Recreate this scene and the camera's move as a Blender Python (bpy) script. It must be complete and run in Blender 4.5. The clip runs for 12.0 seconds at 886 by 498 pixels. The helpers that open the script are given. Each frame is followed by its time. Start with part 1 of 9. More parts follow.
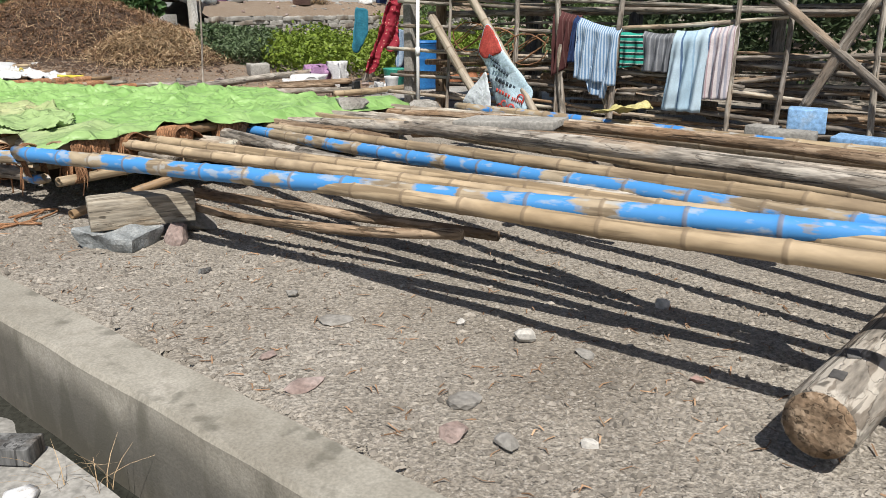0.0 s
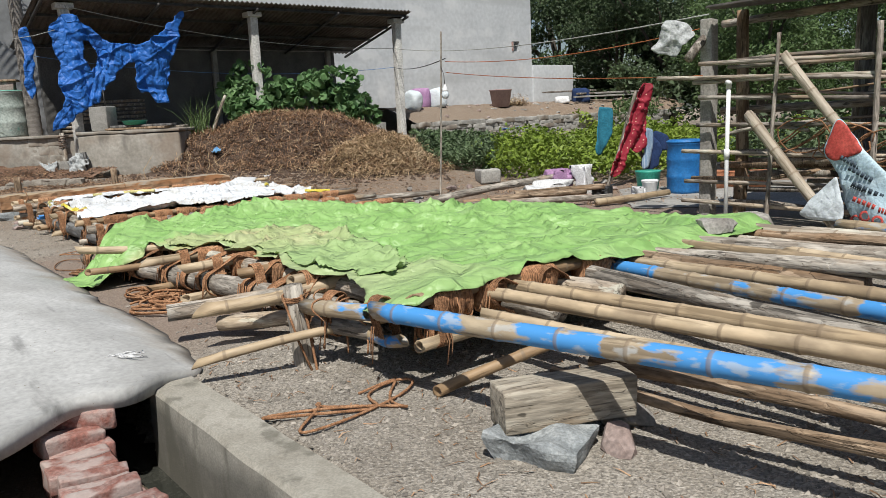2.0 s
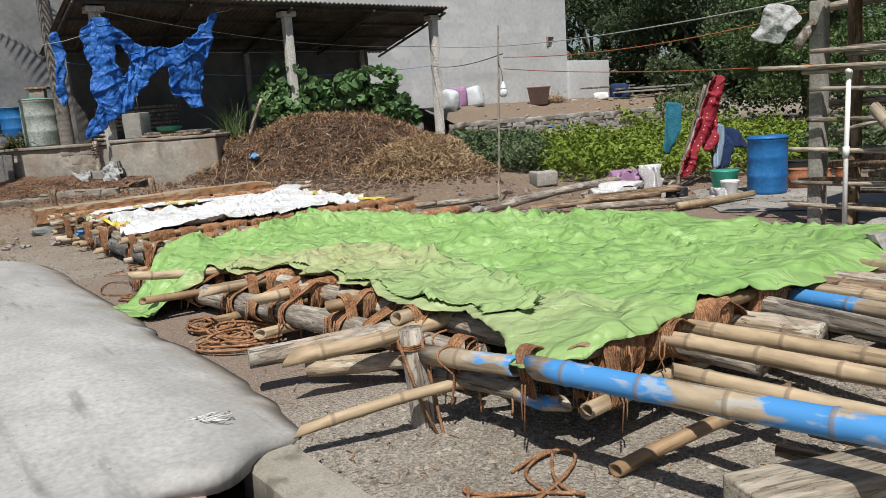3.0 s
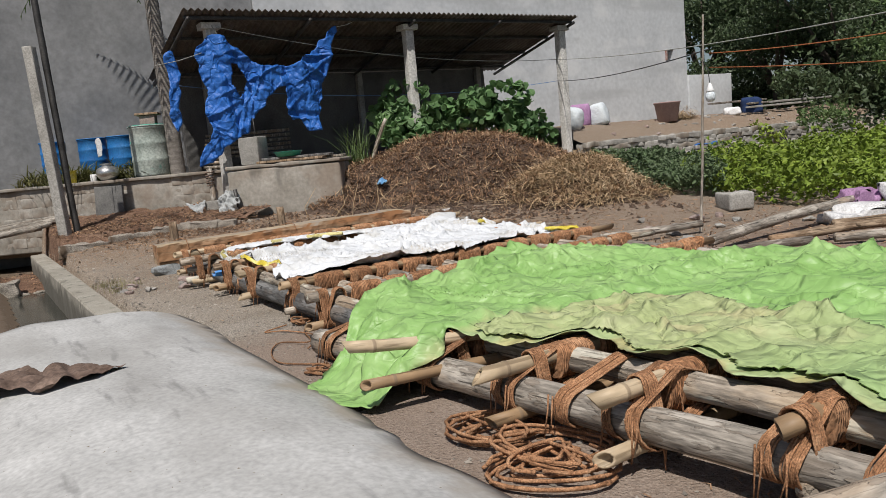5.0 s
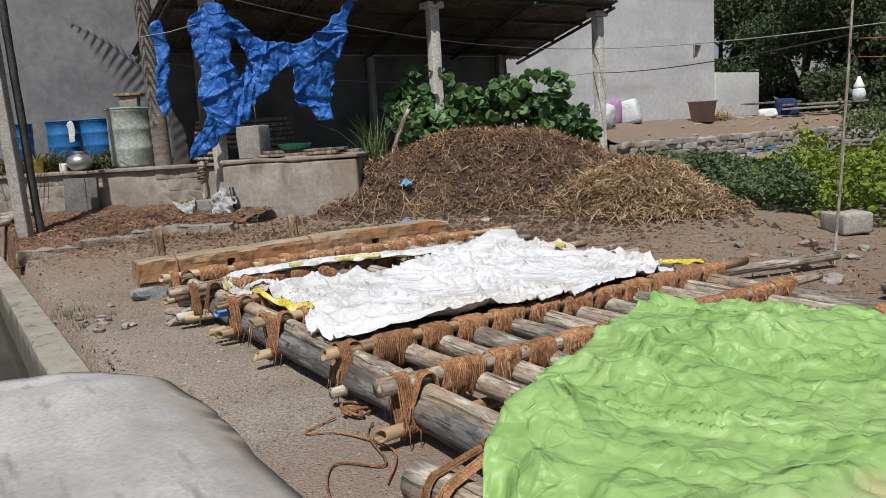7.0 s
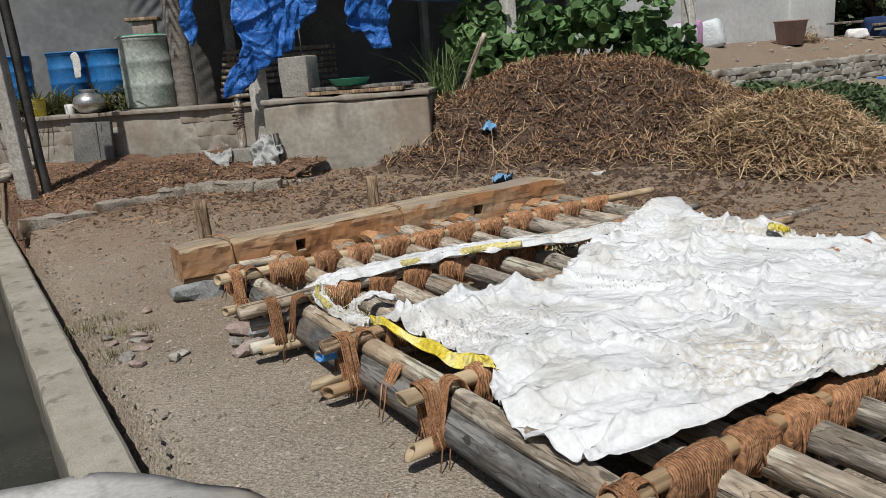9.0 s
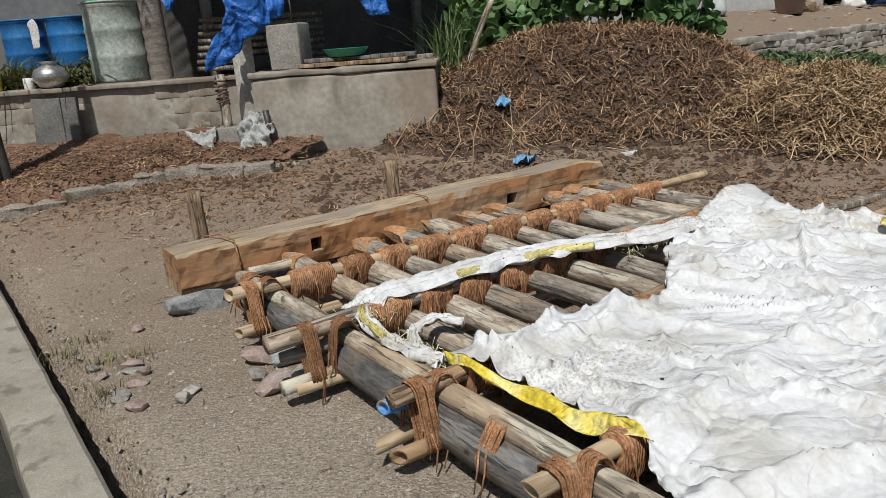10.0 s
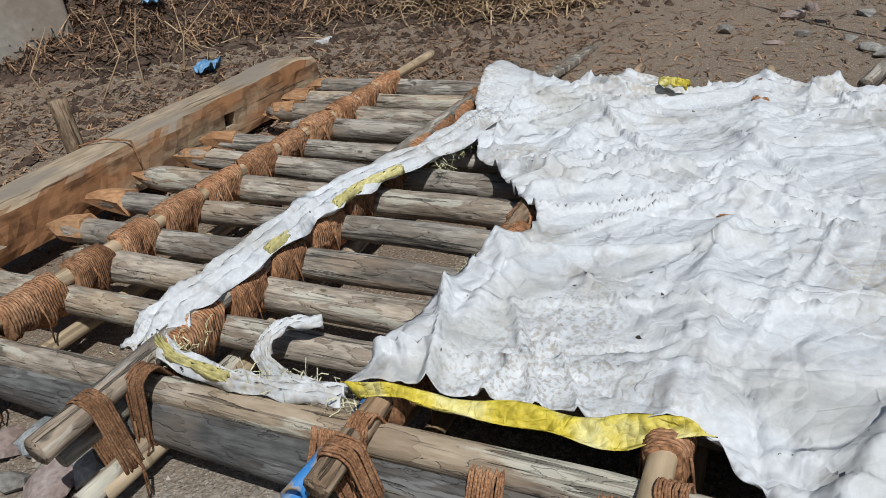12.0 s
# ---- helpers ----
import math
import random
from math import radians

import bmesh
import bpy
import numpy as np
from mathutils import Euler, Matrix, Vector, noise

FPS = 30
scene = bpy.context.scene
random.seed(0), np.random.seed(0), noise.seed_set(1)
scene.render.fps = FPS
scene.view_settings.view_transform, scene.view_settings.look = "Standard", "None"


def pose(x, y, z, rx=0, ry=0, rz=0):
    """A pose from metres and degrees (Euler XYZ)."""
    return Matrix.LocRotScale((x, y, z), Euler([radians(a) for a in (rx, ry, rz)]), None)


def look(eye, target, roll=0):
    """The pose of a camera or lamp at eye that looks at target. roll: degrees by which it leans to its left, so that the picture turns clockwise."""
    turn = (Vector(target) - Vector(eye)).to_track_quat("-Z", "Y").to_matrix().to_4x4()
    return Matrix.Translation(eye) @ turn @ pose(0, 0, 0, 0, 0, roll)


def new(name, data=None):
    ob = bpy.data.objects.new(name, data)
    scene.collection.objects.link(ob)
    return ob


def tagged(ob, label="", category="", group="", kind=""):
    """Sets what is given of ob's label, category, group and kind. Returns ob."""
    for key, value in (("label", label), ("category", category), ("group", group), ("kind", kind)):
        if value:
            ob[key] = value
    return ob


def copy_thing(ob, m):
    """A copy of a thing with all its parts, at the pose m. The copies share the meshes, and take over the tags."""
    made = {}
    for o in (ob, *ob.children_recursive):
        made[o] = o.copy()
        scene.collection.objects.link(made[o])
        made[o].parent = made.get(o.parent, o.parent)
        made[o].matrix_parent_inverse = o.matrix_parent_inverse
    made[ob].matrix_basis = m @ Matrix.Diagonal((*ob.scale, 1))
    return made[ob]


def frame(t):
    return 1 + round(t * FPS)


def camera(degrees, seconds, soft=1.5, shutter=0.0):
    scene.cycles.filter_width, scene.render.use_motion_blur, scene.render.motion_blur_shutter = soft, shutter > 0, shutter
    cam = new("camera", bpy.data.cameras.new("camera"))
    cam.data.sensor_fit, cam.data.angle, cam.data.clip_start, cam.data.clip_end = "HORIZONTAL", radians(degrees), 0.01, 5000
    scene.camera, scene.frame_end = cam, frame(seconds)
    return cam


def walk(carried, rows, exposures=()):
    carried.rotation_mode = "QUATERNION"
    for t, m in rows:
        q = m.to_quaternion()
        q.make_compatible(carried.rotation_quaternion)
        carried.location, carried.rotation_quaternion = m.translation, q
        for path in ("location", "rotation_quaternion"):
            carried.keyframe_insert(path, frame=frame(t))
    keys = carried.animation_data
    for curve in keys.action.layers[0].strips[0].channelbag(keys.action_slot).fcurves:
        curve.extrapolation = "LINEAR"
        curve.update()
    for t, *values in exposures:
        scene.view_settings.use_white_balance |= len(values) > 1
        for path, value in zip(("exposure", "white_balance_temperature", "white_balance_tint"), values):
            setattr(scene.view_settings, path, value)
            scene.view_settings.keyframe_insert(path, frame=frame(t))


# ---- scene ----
cam = camera(60.3, 12.0, soft=0.6)
PATH = [
    (0, (-0.976, -1.006, 1.237), (-0.529, 0.851, 0.643), -0.1),
    (0.1, (-1.03, -0.925, 1.243), (-0.647, 0.954, 0.673), -1.1),
    (0.5, (-1.251, -0.583, 1.293), (-1.078, 1.346, 0.794), -0.8),
    (1, (-1.617, -0.231, 1.314), (-1.51, 1.718, 0.877), -2.7),
    (1.5, (-1.904, 0.216, 1.312), (-1.836, 2.177, 0.925), -3.7),
    (2, (-2.232, 0.646, 1.318), (-2.176, 2.615, 0.971), -2.8),
    (2.5, (-2.512, 1.011, 1.349), (-2.474, 2.98, 1.001), -3.6),
    (3, (-2.791, 1.484, 1.366), (-2.79, 3.454, 1.02), -4.0),
    (3.5, (-3.167, 1.86, 1.345), (-3.197, 3.829, 0.996), -3.6),
    (3.7, (-3.307, 1.999, 1.377), (-3.354, 3.968, 1.029), -3.9),
    (5.3, (-4.479, 3.701, 1.288), (-4.666, 5.677, 1.036), -5.3),
    (5.5, (-4.603, 3.87, 1.325), (-4.752, 5.848, 1.069), -5.6),
    (6, (-4.919, 4.27, 1.314), (-4.975, 6.251, 1.043), -5.3),
    (6.5, (-5.089, 4.814, 1.302), (-5.149, 6.793, 1.017), -4.3),
    (7, (-5.273, 5.492, 1.434), (-5.402, 7.467, 1.151), -3.5),
    (7.5, (-5.539, 6.051, 1.531), (-5.737, 8.016, 1.215), -4.0),
    (7.7, (-5.653, 6.268, 1.527), (-5.879, 8.226, 1.189), -4.1),
    (9.3, (-6.645, 7.873, 1.602), (-6.786, 9.809, 1.121), -4.0),
    (9.5, (-6.748, 8.044, 1.599), (-6.877, 9.979, 1.111), -3.9),
    (10, (-7.059, 8.483, 1.598), (-7.136, 10.407, 1.057), -4.2),
    (10.5, (-7.328, 8.945, 1.6), (-7.322, 10.847, 0.979), -5.1),
    (11, (-7.536, 9.323, 1.657), (-7.362, 11.181, 0.94), -6.9),
    (11.5, (-7.67, 9.559, 1.663), (-7.253, 11.34, 0.855), -7.9),
    (12, (-7.663, 9.625, 1.641), (-6.907, 11.237, 0.731), -7.5),
]
walk(cam, [(t, look(eye, target, roll)) for t, eye, target, roll in PATH], exposures=[(0.0, 0.42, 6450, 10), (1.0, 0.36, 6150, 8), (3.0, 0.19, 6450, 10), (6.5, 0.02, 6400, 12), (7.5, 0.05, 6400, 11), (9.5, -0.1, 6450, 9), (11.0, -0.08, 6400, 9), (12.0, -0.3, 6050, 8)])


# ---- light ----
world = bpy.data.worlds.new("sky")
world.use_nodes = True
scene.world = world
wn = world.node_tree.nodes
sky = wn.new("ShaderNodeTexSky")
sky.sky_type, sky.sun_disc = "NISHITA", False
SUN_TO = Vector((-0.08, -0.65, 1.0)).normalized()
sky.sun_elevation = math.asin(SUN_TO.z)
sky.sun_rotation = math.atan2(SUN_TO.x, SUN_TO.y)
sky.air_density, sky.dust_density = 1.0, 1.5
wn["Background"].inputs[1].default_value = 0.056
world.node_tree.links.new(sky.outputs[0], wn["Background"].inputs[0])
sun = new("sun", bpy.data.lights.new("sun", "SUN"))
sun.data.energy, sun.data.angle, sun.data.color = 4.4, radians(0.55), (1.0, 0.95, 0.87)
sun.matrix_basis = look(SUN_TO * 40, (0, 0, 0))


# ---- materials ----
def ramp_node(nt, stops):
    n = nt.nodes.new("ShaderNodeValToRGB")
    els = n.color_ramp.elements
    while len(els) < len(stops):
        els.new(0.5)
    for e, (at, c) in zip(els, stops):
        e.position = at
        e.color = (*c, 1)
    return n


def surface(name, stops, scale=3.0, stretch=(1, 1, 1), fine=45.0, rough=0.85, bump=0.35, depth=0.01, rnd=0.25, grime=0.35, metal=0.0, island=False, clear=0.0):
    """Two-scale mottled surface on object coordinates: (material, tree, colour socket owner, shader, mapping)."""
    m = bpy.data.materials.new(name)
    m.use_nodes = True
    nt = m.node_tree
    sh = nt.nodes["Principled BSDF"]
    tc = nt.nodes.new("ShaderNodeTexCoord")
    mp = nt.nodes.new("ShaderNodeMapping")
    mp.inputs["Scale"].default_value = stretch
    info = nt.nodes.new("ShaderNodeObjectInfo")
    geo = nt.nodes.new("ShaderNodeNewGeometry")
    shift = nt.nodes.new("ShaderNodeVectorMath")
    shift.operation = "SCALE"
    shift.inputs["Scale"].default_value = 23.0
    comb = nt.nodes.new("ShaderNodeCombineXYZ")
    for k in range(3):
        nt.links.new(info.outputs["Random"], comb.inputs[k])
    nt.links.new(comb.outputs[0], shift.inputs[0])
    nt.links.new(tc.outputs["Object"], mp.inputs["Vector"])
    nt.links.new(shift.outputs[0], mp.inputs["Location"])
    big = nt.nodes.new("ShaderNodeTexNoise")
    big.inputs["Scale"].default_value = scale
    big.inputs["Detail"].default_value = 6
    big.inputs["Roughness"].default_value = 0.62
    small = nt.nodes.new("ShaderNodeTexNoise")
    small.inputs["Scale"].default_value = fine
    small.inputs["Detail"].default_value = 4
    nt.links.new(mp.outputs[0], big.inputs["Vector"])
    nt.links.new(mp.outputs[0], small.inputs["Vector"])
    rp = ramp_node(nt, stops)
    nt.links.new(big.outputs["Fac"], rp.inputs[0])
    gr = ramp_node(nt, [(0.3, (1 - grime,) * 3), (0.72, (1 + grime * 0.5,) * 3)])
    nt.links.new(small.outputs["Fac"], gr.inputs[0])
    mul = nt.nodes.new("ShaderNodeMix")
    mul.data_type, mul.blend_type = "RGBA", "MULTIPLY"
    mul.inputs["Factor"].default_value = 1.0
    nt.links.new(rp.outputs[0], mul.inputs[6])
    nt.links.new(gr.outputs[0], mul.inputs[7])
    hsv = nt.nodes.new("ShaderNodeHueSaturation")
    val = nt.nodes.new("ShaderNodeMath")
    val.operation = "MULTIPLY_ADD"
    val.inputs[1].default_value, val.inputs[2].default_value = rnd, 1 - rnd / 2
    nt.links.new(geo.outputs["Random Per Island"] if island else info.outputs["Random"], val.inputs[0])
    nt.links.new(val.outputs[0], hsv.inputs["Value"])
    nt.links.new(mul.outputs[2], hsv.inputs["Color"])
    nt.links.new(hsv.outputs[0], sh.inputs["Base Color"])
    sh.inputs["Roughness"].default_value = rough
    sh.inputs["Metallic"].default_value = metal
    sh.inputs["Specular IOR Level"].default_value = 0.3
    add = nt.nodes.new("ShaderNodeMath")
    add.operation = "MULTIPLY_ADD"
    add.inputs[1].default_value = 0.5
    nt.links.new(small.outputs["Fac"], add.inputs[0])
    nt.links.new(big.outputs["Fac"], add.inputs[2])
    bp = nt.nodes.new("ShaderNodeBump")
    bp.inputs["Strength"].default_value, bp.inputs["Distance"].default_value = bump, depth
    nt.links.new(add.outputs[0], bp.inputs["Height"])
    nt.links.new(bp.outputs[0], sh.inputs["Normal"])
    return m, nt, hsv, sh, tc, bp, add


def plain(*a, **k):
    return surface(*a, **k)[0]


def overlay(pack, colour, factor):
    """Lay one colour over a surface where the factor socket is 1."""
    m, nt, hsv, sh = pack[:4]
    old = sh.inputs["Base Color"].links[0].from_socket
    mix = nt.nodes.new("ShaderNodeMix")
    mix.data_type = "RGBA"
    nt.links.new(factor, mix.inputs["Factor"])
    nt.links.new(old, mix.inputs[6])
    if isinstance(colour, tuple):
        mix.inputs[7].default_value = (*colour, 1)
    else:
        nt.links.new(colour, mix.inputs[7])
    nt.links.new(mix.outputs[2], sh.inputs["Base Color"])


def calc(nt, op, a, b=None, c=None):
    n = nt.nodes.new("ShaderNodeMath")
    n.operation = op
    for k, v in enumerate((a, b, c)):
        if v is None:
            continue
        if isinstance(v, (int, float)):
            n.inputs[k].default_value = v
        else:
            nt.links.new(v, n.inputs[k])
    return n.outputs[0]


def axes(pack, kind="Object"):
    nt, tc = pack[1], pack[4]
    sp = nt.nodes.new("ShaderNodeSeparateXYZ")
    nt.links.new(tc.outputs[kind], sp.inputs[0])
    return sp.outputs


def noise_out(pack, scale, stretch=(1, 1, 1), detail=4.0, own=False):
    """A noise on object coordinates; own: shifted for each object."""
    nt, tc = pack[1], pack[4]
    mp = nt.nodes.new("ShaderNodeMapping")
    if own:
        nt.links.new(next(n for n in nt.nodes if n.bl_idname == "ShaderNodeVectorMath").outputs[0], mp.inputs["Location"])
    mp.inputs["Scale"].default_value = stretch
    n = nt.nodes.new("ShaderNodeTexNoise")
    n.inputs["Scale"].default_value, n.inputs["Detail"].default_value = scale, detail
    nt.links.new(tc.outputs["Object"], mp.inputs[0])
    nt.links.new(mp.outputs[0], n.inputs["Vector"])
    return n.outputs["Fac"]


def step(pack, sock, lo, hi):
    n = pack[1].nodes.new("ShaderNodeMapRange")
    n.inputs["From Min"].default_value, n.inputs["From Max"].default_value = lo, hi
    pack[1].links.new(sock, n.inputs["Value"])
    return n.outputs["Result"]


def crumple(pack, scale, strength, dist):
    """Sharp straight creases in several directions for sheets, on top of the fine relief."""
    nt, tc, bp = pack[1], pack[4], pack[5]
    total = None
    for k, (turn, s_, wt) in enumerate(((0.4, 1.0, 1.0), (1.35, 1.3, 0.8), (2.3, 0.8, 1.0), (0.9, 2.7, 0.42), (2.0, 3.1, 0.42))):
        mp = nt.nodes.new("ShaderNodeMapping")
        mp.inputs["Rotation"].default_value = (0.2 * k, 0.1, turn)
        mp.vector_type = "TEXTURE"
        mp.inputs["Scale"].default_value = (2.6, 1, 1.4)
        ns = nt.nodes.new("ShaderNodeTexNoise")
        ns.inputs["Scale"].default_value, ns.inputs["Detail"].default_value = scale * s_, 0.3
        nt.links.new(tc.outputs["Object"], mp.inputs[0])
        nt.links.new(mp.outputs[0], ns.inputs["Vector"])
        ridge = calc(nt, "ABSOLUTE", calc(nt, "SUBTRACT", ns.outputs["Fac"], 0.5))
        total = calc(nt, "MULTIPLY_ADD", ridge, wt, total if total is not None else 0.0)
    # flat facets, each tilted its own way
    warp = nt.nodes.new("ShaderNodeTexNoise")
    warp.inputs["Scale"].default_value, warp.inputs["Detail"].default_value = scale, 1
    nt.links.new(tc.outputs["Object"], warp.inputs["Vector"])
    bent = nt.nodes.new("ShaderNodeVectorMath")
    bent.operation = "MULTIPLY_ADD"
    bent.inputs[1].default_value = (0.25, 0.25, 0.25)
    nt.links.new(warp.outputs["Color"], bent.inputs[0])
    nt.links.new(tc.outputs["Object"], bent.inputs[2])
    for size, wt in ((1.3, 2.3), (3.4, 1.6)):
        vo = nt.nodes.new("ShaderNodeTexVoronoi")
        vo.feature = "SMOOTH_F1"
        vo.inputs["Scale"].default_value, vo.inputs["Smoothness"].default_value = scale * size, 0.34
        nt.links.new(bent.outputs[0], vo.inputs["Vector"])
        rel, tilt, dot = (nt.nodes.new("ShaderNodeVectorMath") for _ in range(3))
        rel.operation, tilt.operation, dot.operation = "SUBTRACT", "SUBTRACT", "DOT_PRODUCT"
        nt.links.new(bent.outputs[0], rel.inputs[0])
        nt.links.new(vo.outputs["Position"], rel.inputs[1])
        nt.links.new(vo.outputs["Color"], tilt.inputs[0])
        tilt.inputs[1].default_value = (0.5, 0.5, 0.5)
        nt.links.new(rel.outputs[0], dot.inputs[0])
        nt.links.new(tilt.outputs[0], dot.inputs[1])
        total = calc(nt, "MULTIPLY_ADD", dot.outputs["Value"], wt, total)
    b2 = nt.nodes.new("ShaderNodeBump")
    b2.inputs["Strength"].default_value, b2.inputs["Distance"].default_value = strength, dist
    nt.links.new(total, b2.inputs["Height"])
    nt.links.new(bp.outputs[0], b2.inputs["Normal"])
    nt.links.new(b2.outputs[0], pack[3].inputs["Normal"])


# earth: grey gravelly yard, brown dung-stained part at the back, muddy road beyond the drain
earth = surface("yard_earth", [(0.3, (0.232, 0.204, 0.168)), (0.5, (0.312, 0.281, 0.237)), (0.7, (0.385, 0.353, 0.306))], scale=1.3, fine=55, rough=0.95, bump=1.0, depth=0.03, rnd=0, grime=0.55)
ex = axes(earth)
ewob = noise_out(earth, 0.9)
ewob2 = noise_out(earth, 5.0)
edist = calc(earth[1], "MULTIPLY_ADD", ewob, 3.5, calc(earth[1], "MULTIPLY_ADD", ewob2, 1.2, ex[1]))
back = step(earth, edist, 16.2, 17.8)
leftish = step(earth, calc(earth[1], "MULTIPLY_ADD", ewob, 3.0, ex[0]), 1.0, -1.0)
overlay(earth, (0.165, 0.1, 0.06), calc(earth[1], "MULTIPLY", back, calc(earth[1], "MULTIPLY", leftish, 0.9)))
dxb = calc(earth[1], "POWER", calc(earth[1], "MULTIPLY_ADD", ex[0], 0.19, 0.74), 2.0)
dyb = calc(earth[1], "POWER", calc(earth[1], "MULTIPLY_ADD", ex[1], 0.4, -5.75), 2.0)
spill = step(earth, calc(earth[1], "MULTIPLY_ADD", ewob2, 0.9, calc(earth[1], "ADD", dxb, dyb)), 2.3, 1.3)
overlay(earth, (0.135, 0.09, 0.06), calc(earth[1], "MULTIPLY", spill, 0.85))
ew = calc(earth[1], "MULTIPLY_ADD", ex[0], 0.8, calc(earth[1], "MULTIPLY_ADD", ex[1], 0.6, -0.7))
overlay(earth, (0.27, 0.208, 0.15), calc(earth[1], "MULTIPLY", step(earth, edist, 9.5, 15.5), 0.55))
road_mask = step(earth, calc(earth[1], "MULTIPLY_ADD", ewob2, 0.08, ew), -0.96, -1.0)
overlay(earth, (0.135, 0.1, 0.07), road_mask)
vor = earth[1].nodes.new("ShaderNodeTexVoronoi")
vor.inputs["Scale"].default_value = 26
earth[1].links.new(earth[4].outputs["Object"], vor.inputs["Vector"])
peb = step(earth, vor.outputs["Distance"], 0.3, 0.16)
sel = step(earth, noise_out(earth, 9.0), 0.5, 0.62)
overlay(earth, (0.4, 0.37, 0.33), calc(earth[1], "MULTIPLY", calc(earth[1], "MULTIPLY", peb, sel), 0.25))
vor2 = earth[1].nodes.new("ShaderNodeTexVoronoi")
vor2.inputs["Scale"].default_value = 58
earth[1].links.new(earth[4].outputs["Object"], vor2.inputs["Vector"])
tint = ramp_node(earth[1], [(0.1, (0.16, 0.14, 0.115)), (0.45, (0.29, 0.26, 0.22)), (0.9, (0.5, 0.46, 0.41))])
vsep = earth[1].nodes.new("ShaderNodeSeparateColor")
earth[1].links.new(vor2.outputs["Color"], vsep.inputs[0])
earth[1].links.new(vsep.outputs[0], tint.inputs[0])
grit = calc(earth[1], "MULTIPLY", step(earth, vor2.outputs["Distance"], 0.42, 0.3), step(earth, noise_out(earth, 3.0), 0.36, 0.56))
overlay(earth, tint.outputs[0], calc(earth[1], "MULTIPLY", grit, calc(earth[1], "SUBTRACT", 0.16, calc(earth[1], "MULTIPLY", road_mask, 0.12))))
gb = earth[1].nodes.new("ShaderNodeBump")
gb.inputs["Strength"].default_value, gb.inputs["Distance"].default_value = 0.5, 0.009
earth[1].links.new(calc(earth[1], "MULTIPLY_ADD", calc(earth[1], "MULTIPLY", step(earth, vor2.outputs["Distance"], 0.5, 0.1), grit), 0.5, calc(earth[1], "MULTIPLY_ADD", noise_out(earth, 22.0, detail=7.0), 1.1, calc(earth[1], "MULTIPLY", peb, sel))), gb.inputs["Height"])
earth[1].links.new(earth[5].outputs[0], gb.inputs["Normal"])
earth[1].links.new(gb.outputs[0], earth[3].inputs["Normal"])
vor3 = earth[1].nodes.new("ShaderNodeTexVoronoi")
vor3.inputs["Scale"].default_value = 130
earth[1].links.new(earth[4].outputs["Object"], vor3.inputs["Vector"])
vs3 = earth[1].nodes.new("ShaderNodeSeparateColor")
earth[1].links.new(vor3.outputs["Color"], vs3.inputs[0])
dry = calc(earth[1], "SUBTRACT", 1.0, road_mask)
overlay(earth, (0.13, 0.112, 0.092), calc(earth[1], "MULTIPLY", calc(earth[1], "MULTIPLY", step(earth, vs3.outputs[0], 0.3, 0.2), 0.42), dry))
overlay(earth, (0.52, 0.485, 0.435), calc(earth[1], "MULTIPLY", calc(earth[1], "MULTIPLY", step(earth, vs3.outputs[1], 0.84, 0.94), 0.4), dry))
earth_fine = earth[1].nodes.new("ShaderNodeBump")
earth_fine.inputs["Strength"].default_value, earth_fine.inputs["Distance"].default_value = 0.4, 0.005
earth[1].links.new(calc(earth[1], "ADD", calc(earth[1], "MULTIPLY", vor3.outputs["Distance"], -1.2), noise_out(earth, 70.0, detail=5.0)), earth_fine.inputs["Height"])
earth[1].links.new(gb.outputs[0], earth_fine.inputs["Normal"])
earth[1].links.new(earth_fine.outputs[0], earth[3].inputs["Normal"])
es = calc(earth[1], "MULTIPLY_ADD", ex[0], 0.6, calc(earth[1], "MULTIPLY_ADD", ex[1], -0.8, 15.85))
es = calc(earth[1], "MULTIPLY_ADD", ewob2, 0.8, es)
trodden = calc(earth[1], "MULTIPLY", calc(earth[1], "MULTIPLY", step(earth, es, 4.8, 5.5), step(earth, es, 10.2, 9.4)), dry)
overlay(earth, (0.215, 0.15, 0.113), calc(earth[1], "MULTIPLY", trodden, 0.62))
EARTH = earth[0]

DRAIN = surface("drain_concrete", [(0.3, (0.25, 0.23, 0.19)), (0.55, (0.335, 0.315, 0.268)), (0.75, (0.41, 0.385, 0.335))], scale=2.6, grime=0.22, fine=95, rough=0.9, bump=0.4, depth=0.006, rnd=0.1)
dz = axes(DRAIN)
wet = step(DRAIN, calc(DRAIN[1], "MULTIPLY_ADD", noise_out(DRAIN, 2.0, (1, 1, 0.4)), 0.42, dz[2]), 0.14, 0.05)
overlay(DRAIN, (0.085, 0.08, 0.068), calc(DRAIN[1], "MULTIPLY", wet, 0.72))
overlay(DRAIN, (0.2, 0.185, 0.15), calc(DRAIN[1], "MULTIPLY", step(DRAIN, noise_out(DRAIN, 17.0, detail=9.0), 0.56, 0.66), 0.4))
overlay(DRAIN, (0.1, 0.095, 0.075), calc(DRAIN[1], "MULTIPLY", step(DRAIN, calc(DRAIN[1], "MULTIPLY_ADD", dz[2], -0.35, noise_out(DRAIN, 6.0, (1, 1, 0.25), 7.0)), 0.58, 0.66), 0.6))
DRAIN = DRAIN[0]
SLAB = surface("pale_cement", [(0.3, (0.36, 0.36, 0.35)), (0.52, (0.44, 0.44, 0.43)), (0.72, (0.52, 0.52, 0.51))], scale=1.6, fine=34, rough=0.85, bump=0.3, depth=0.006, rnd=0, grime=0.2)
overlay(SLAB, (0.27, 0.265, 0.25), calc(SLAB[1], "MULTIPLY", step(SLAB, noise_out(SLAB, 1.1, (0.5, 1.2, 1)), 0.5, 0.66), 0.6))
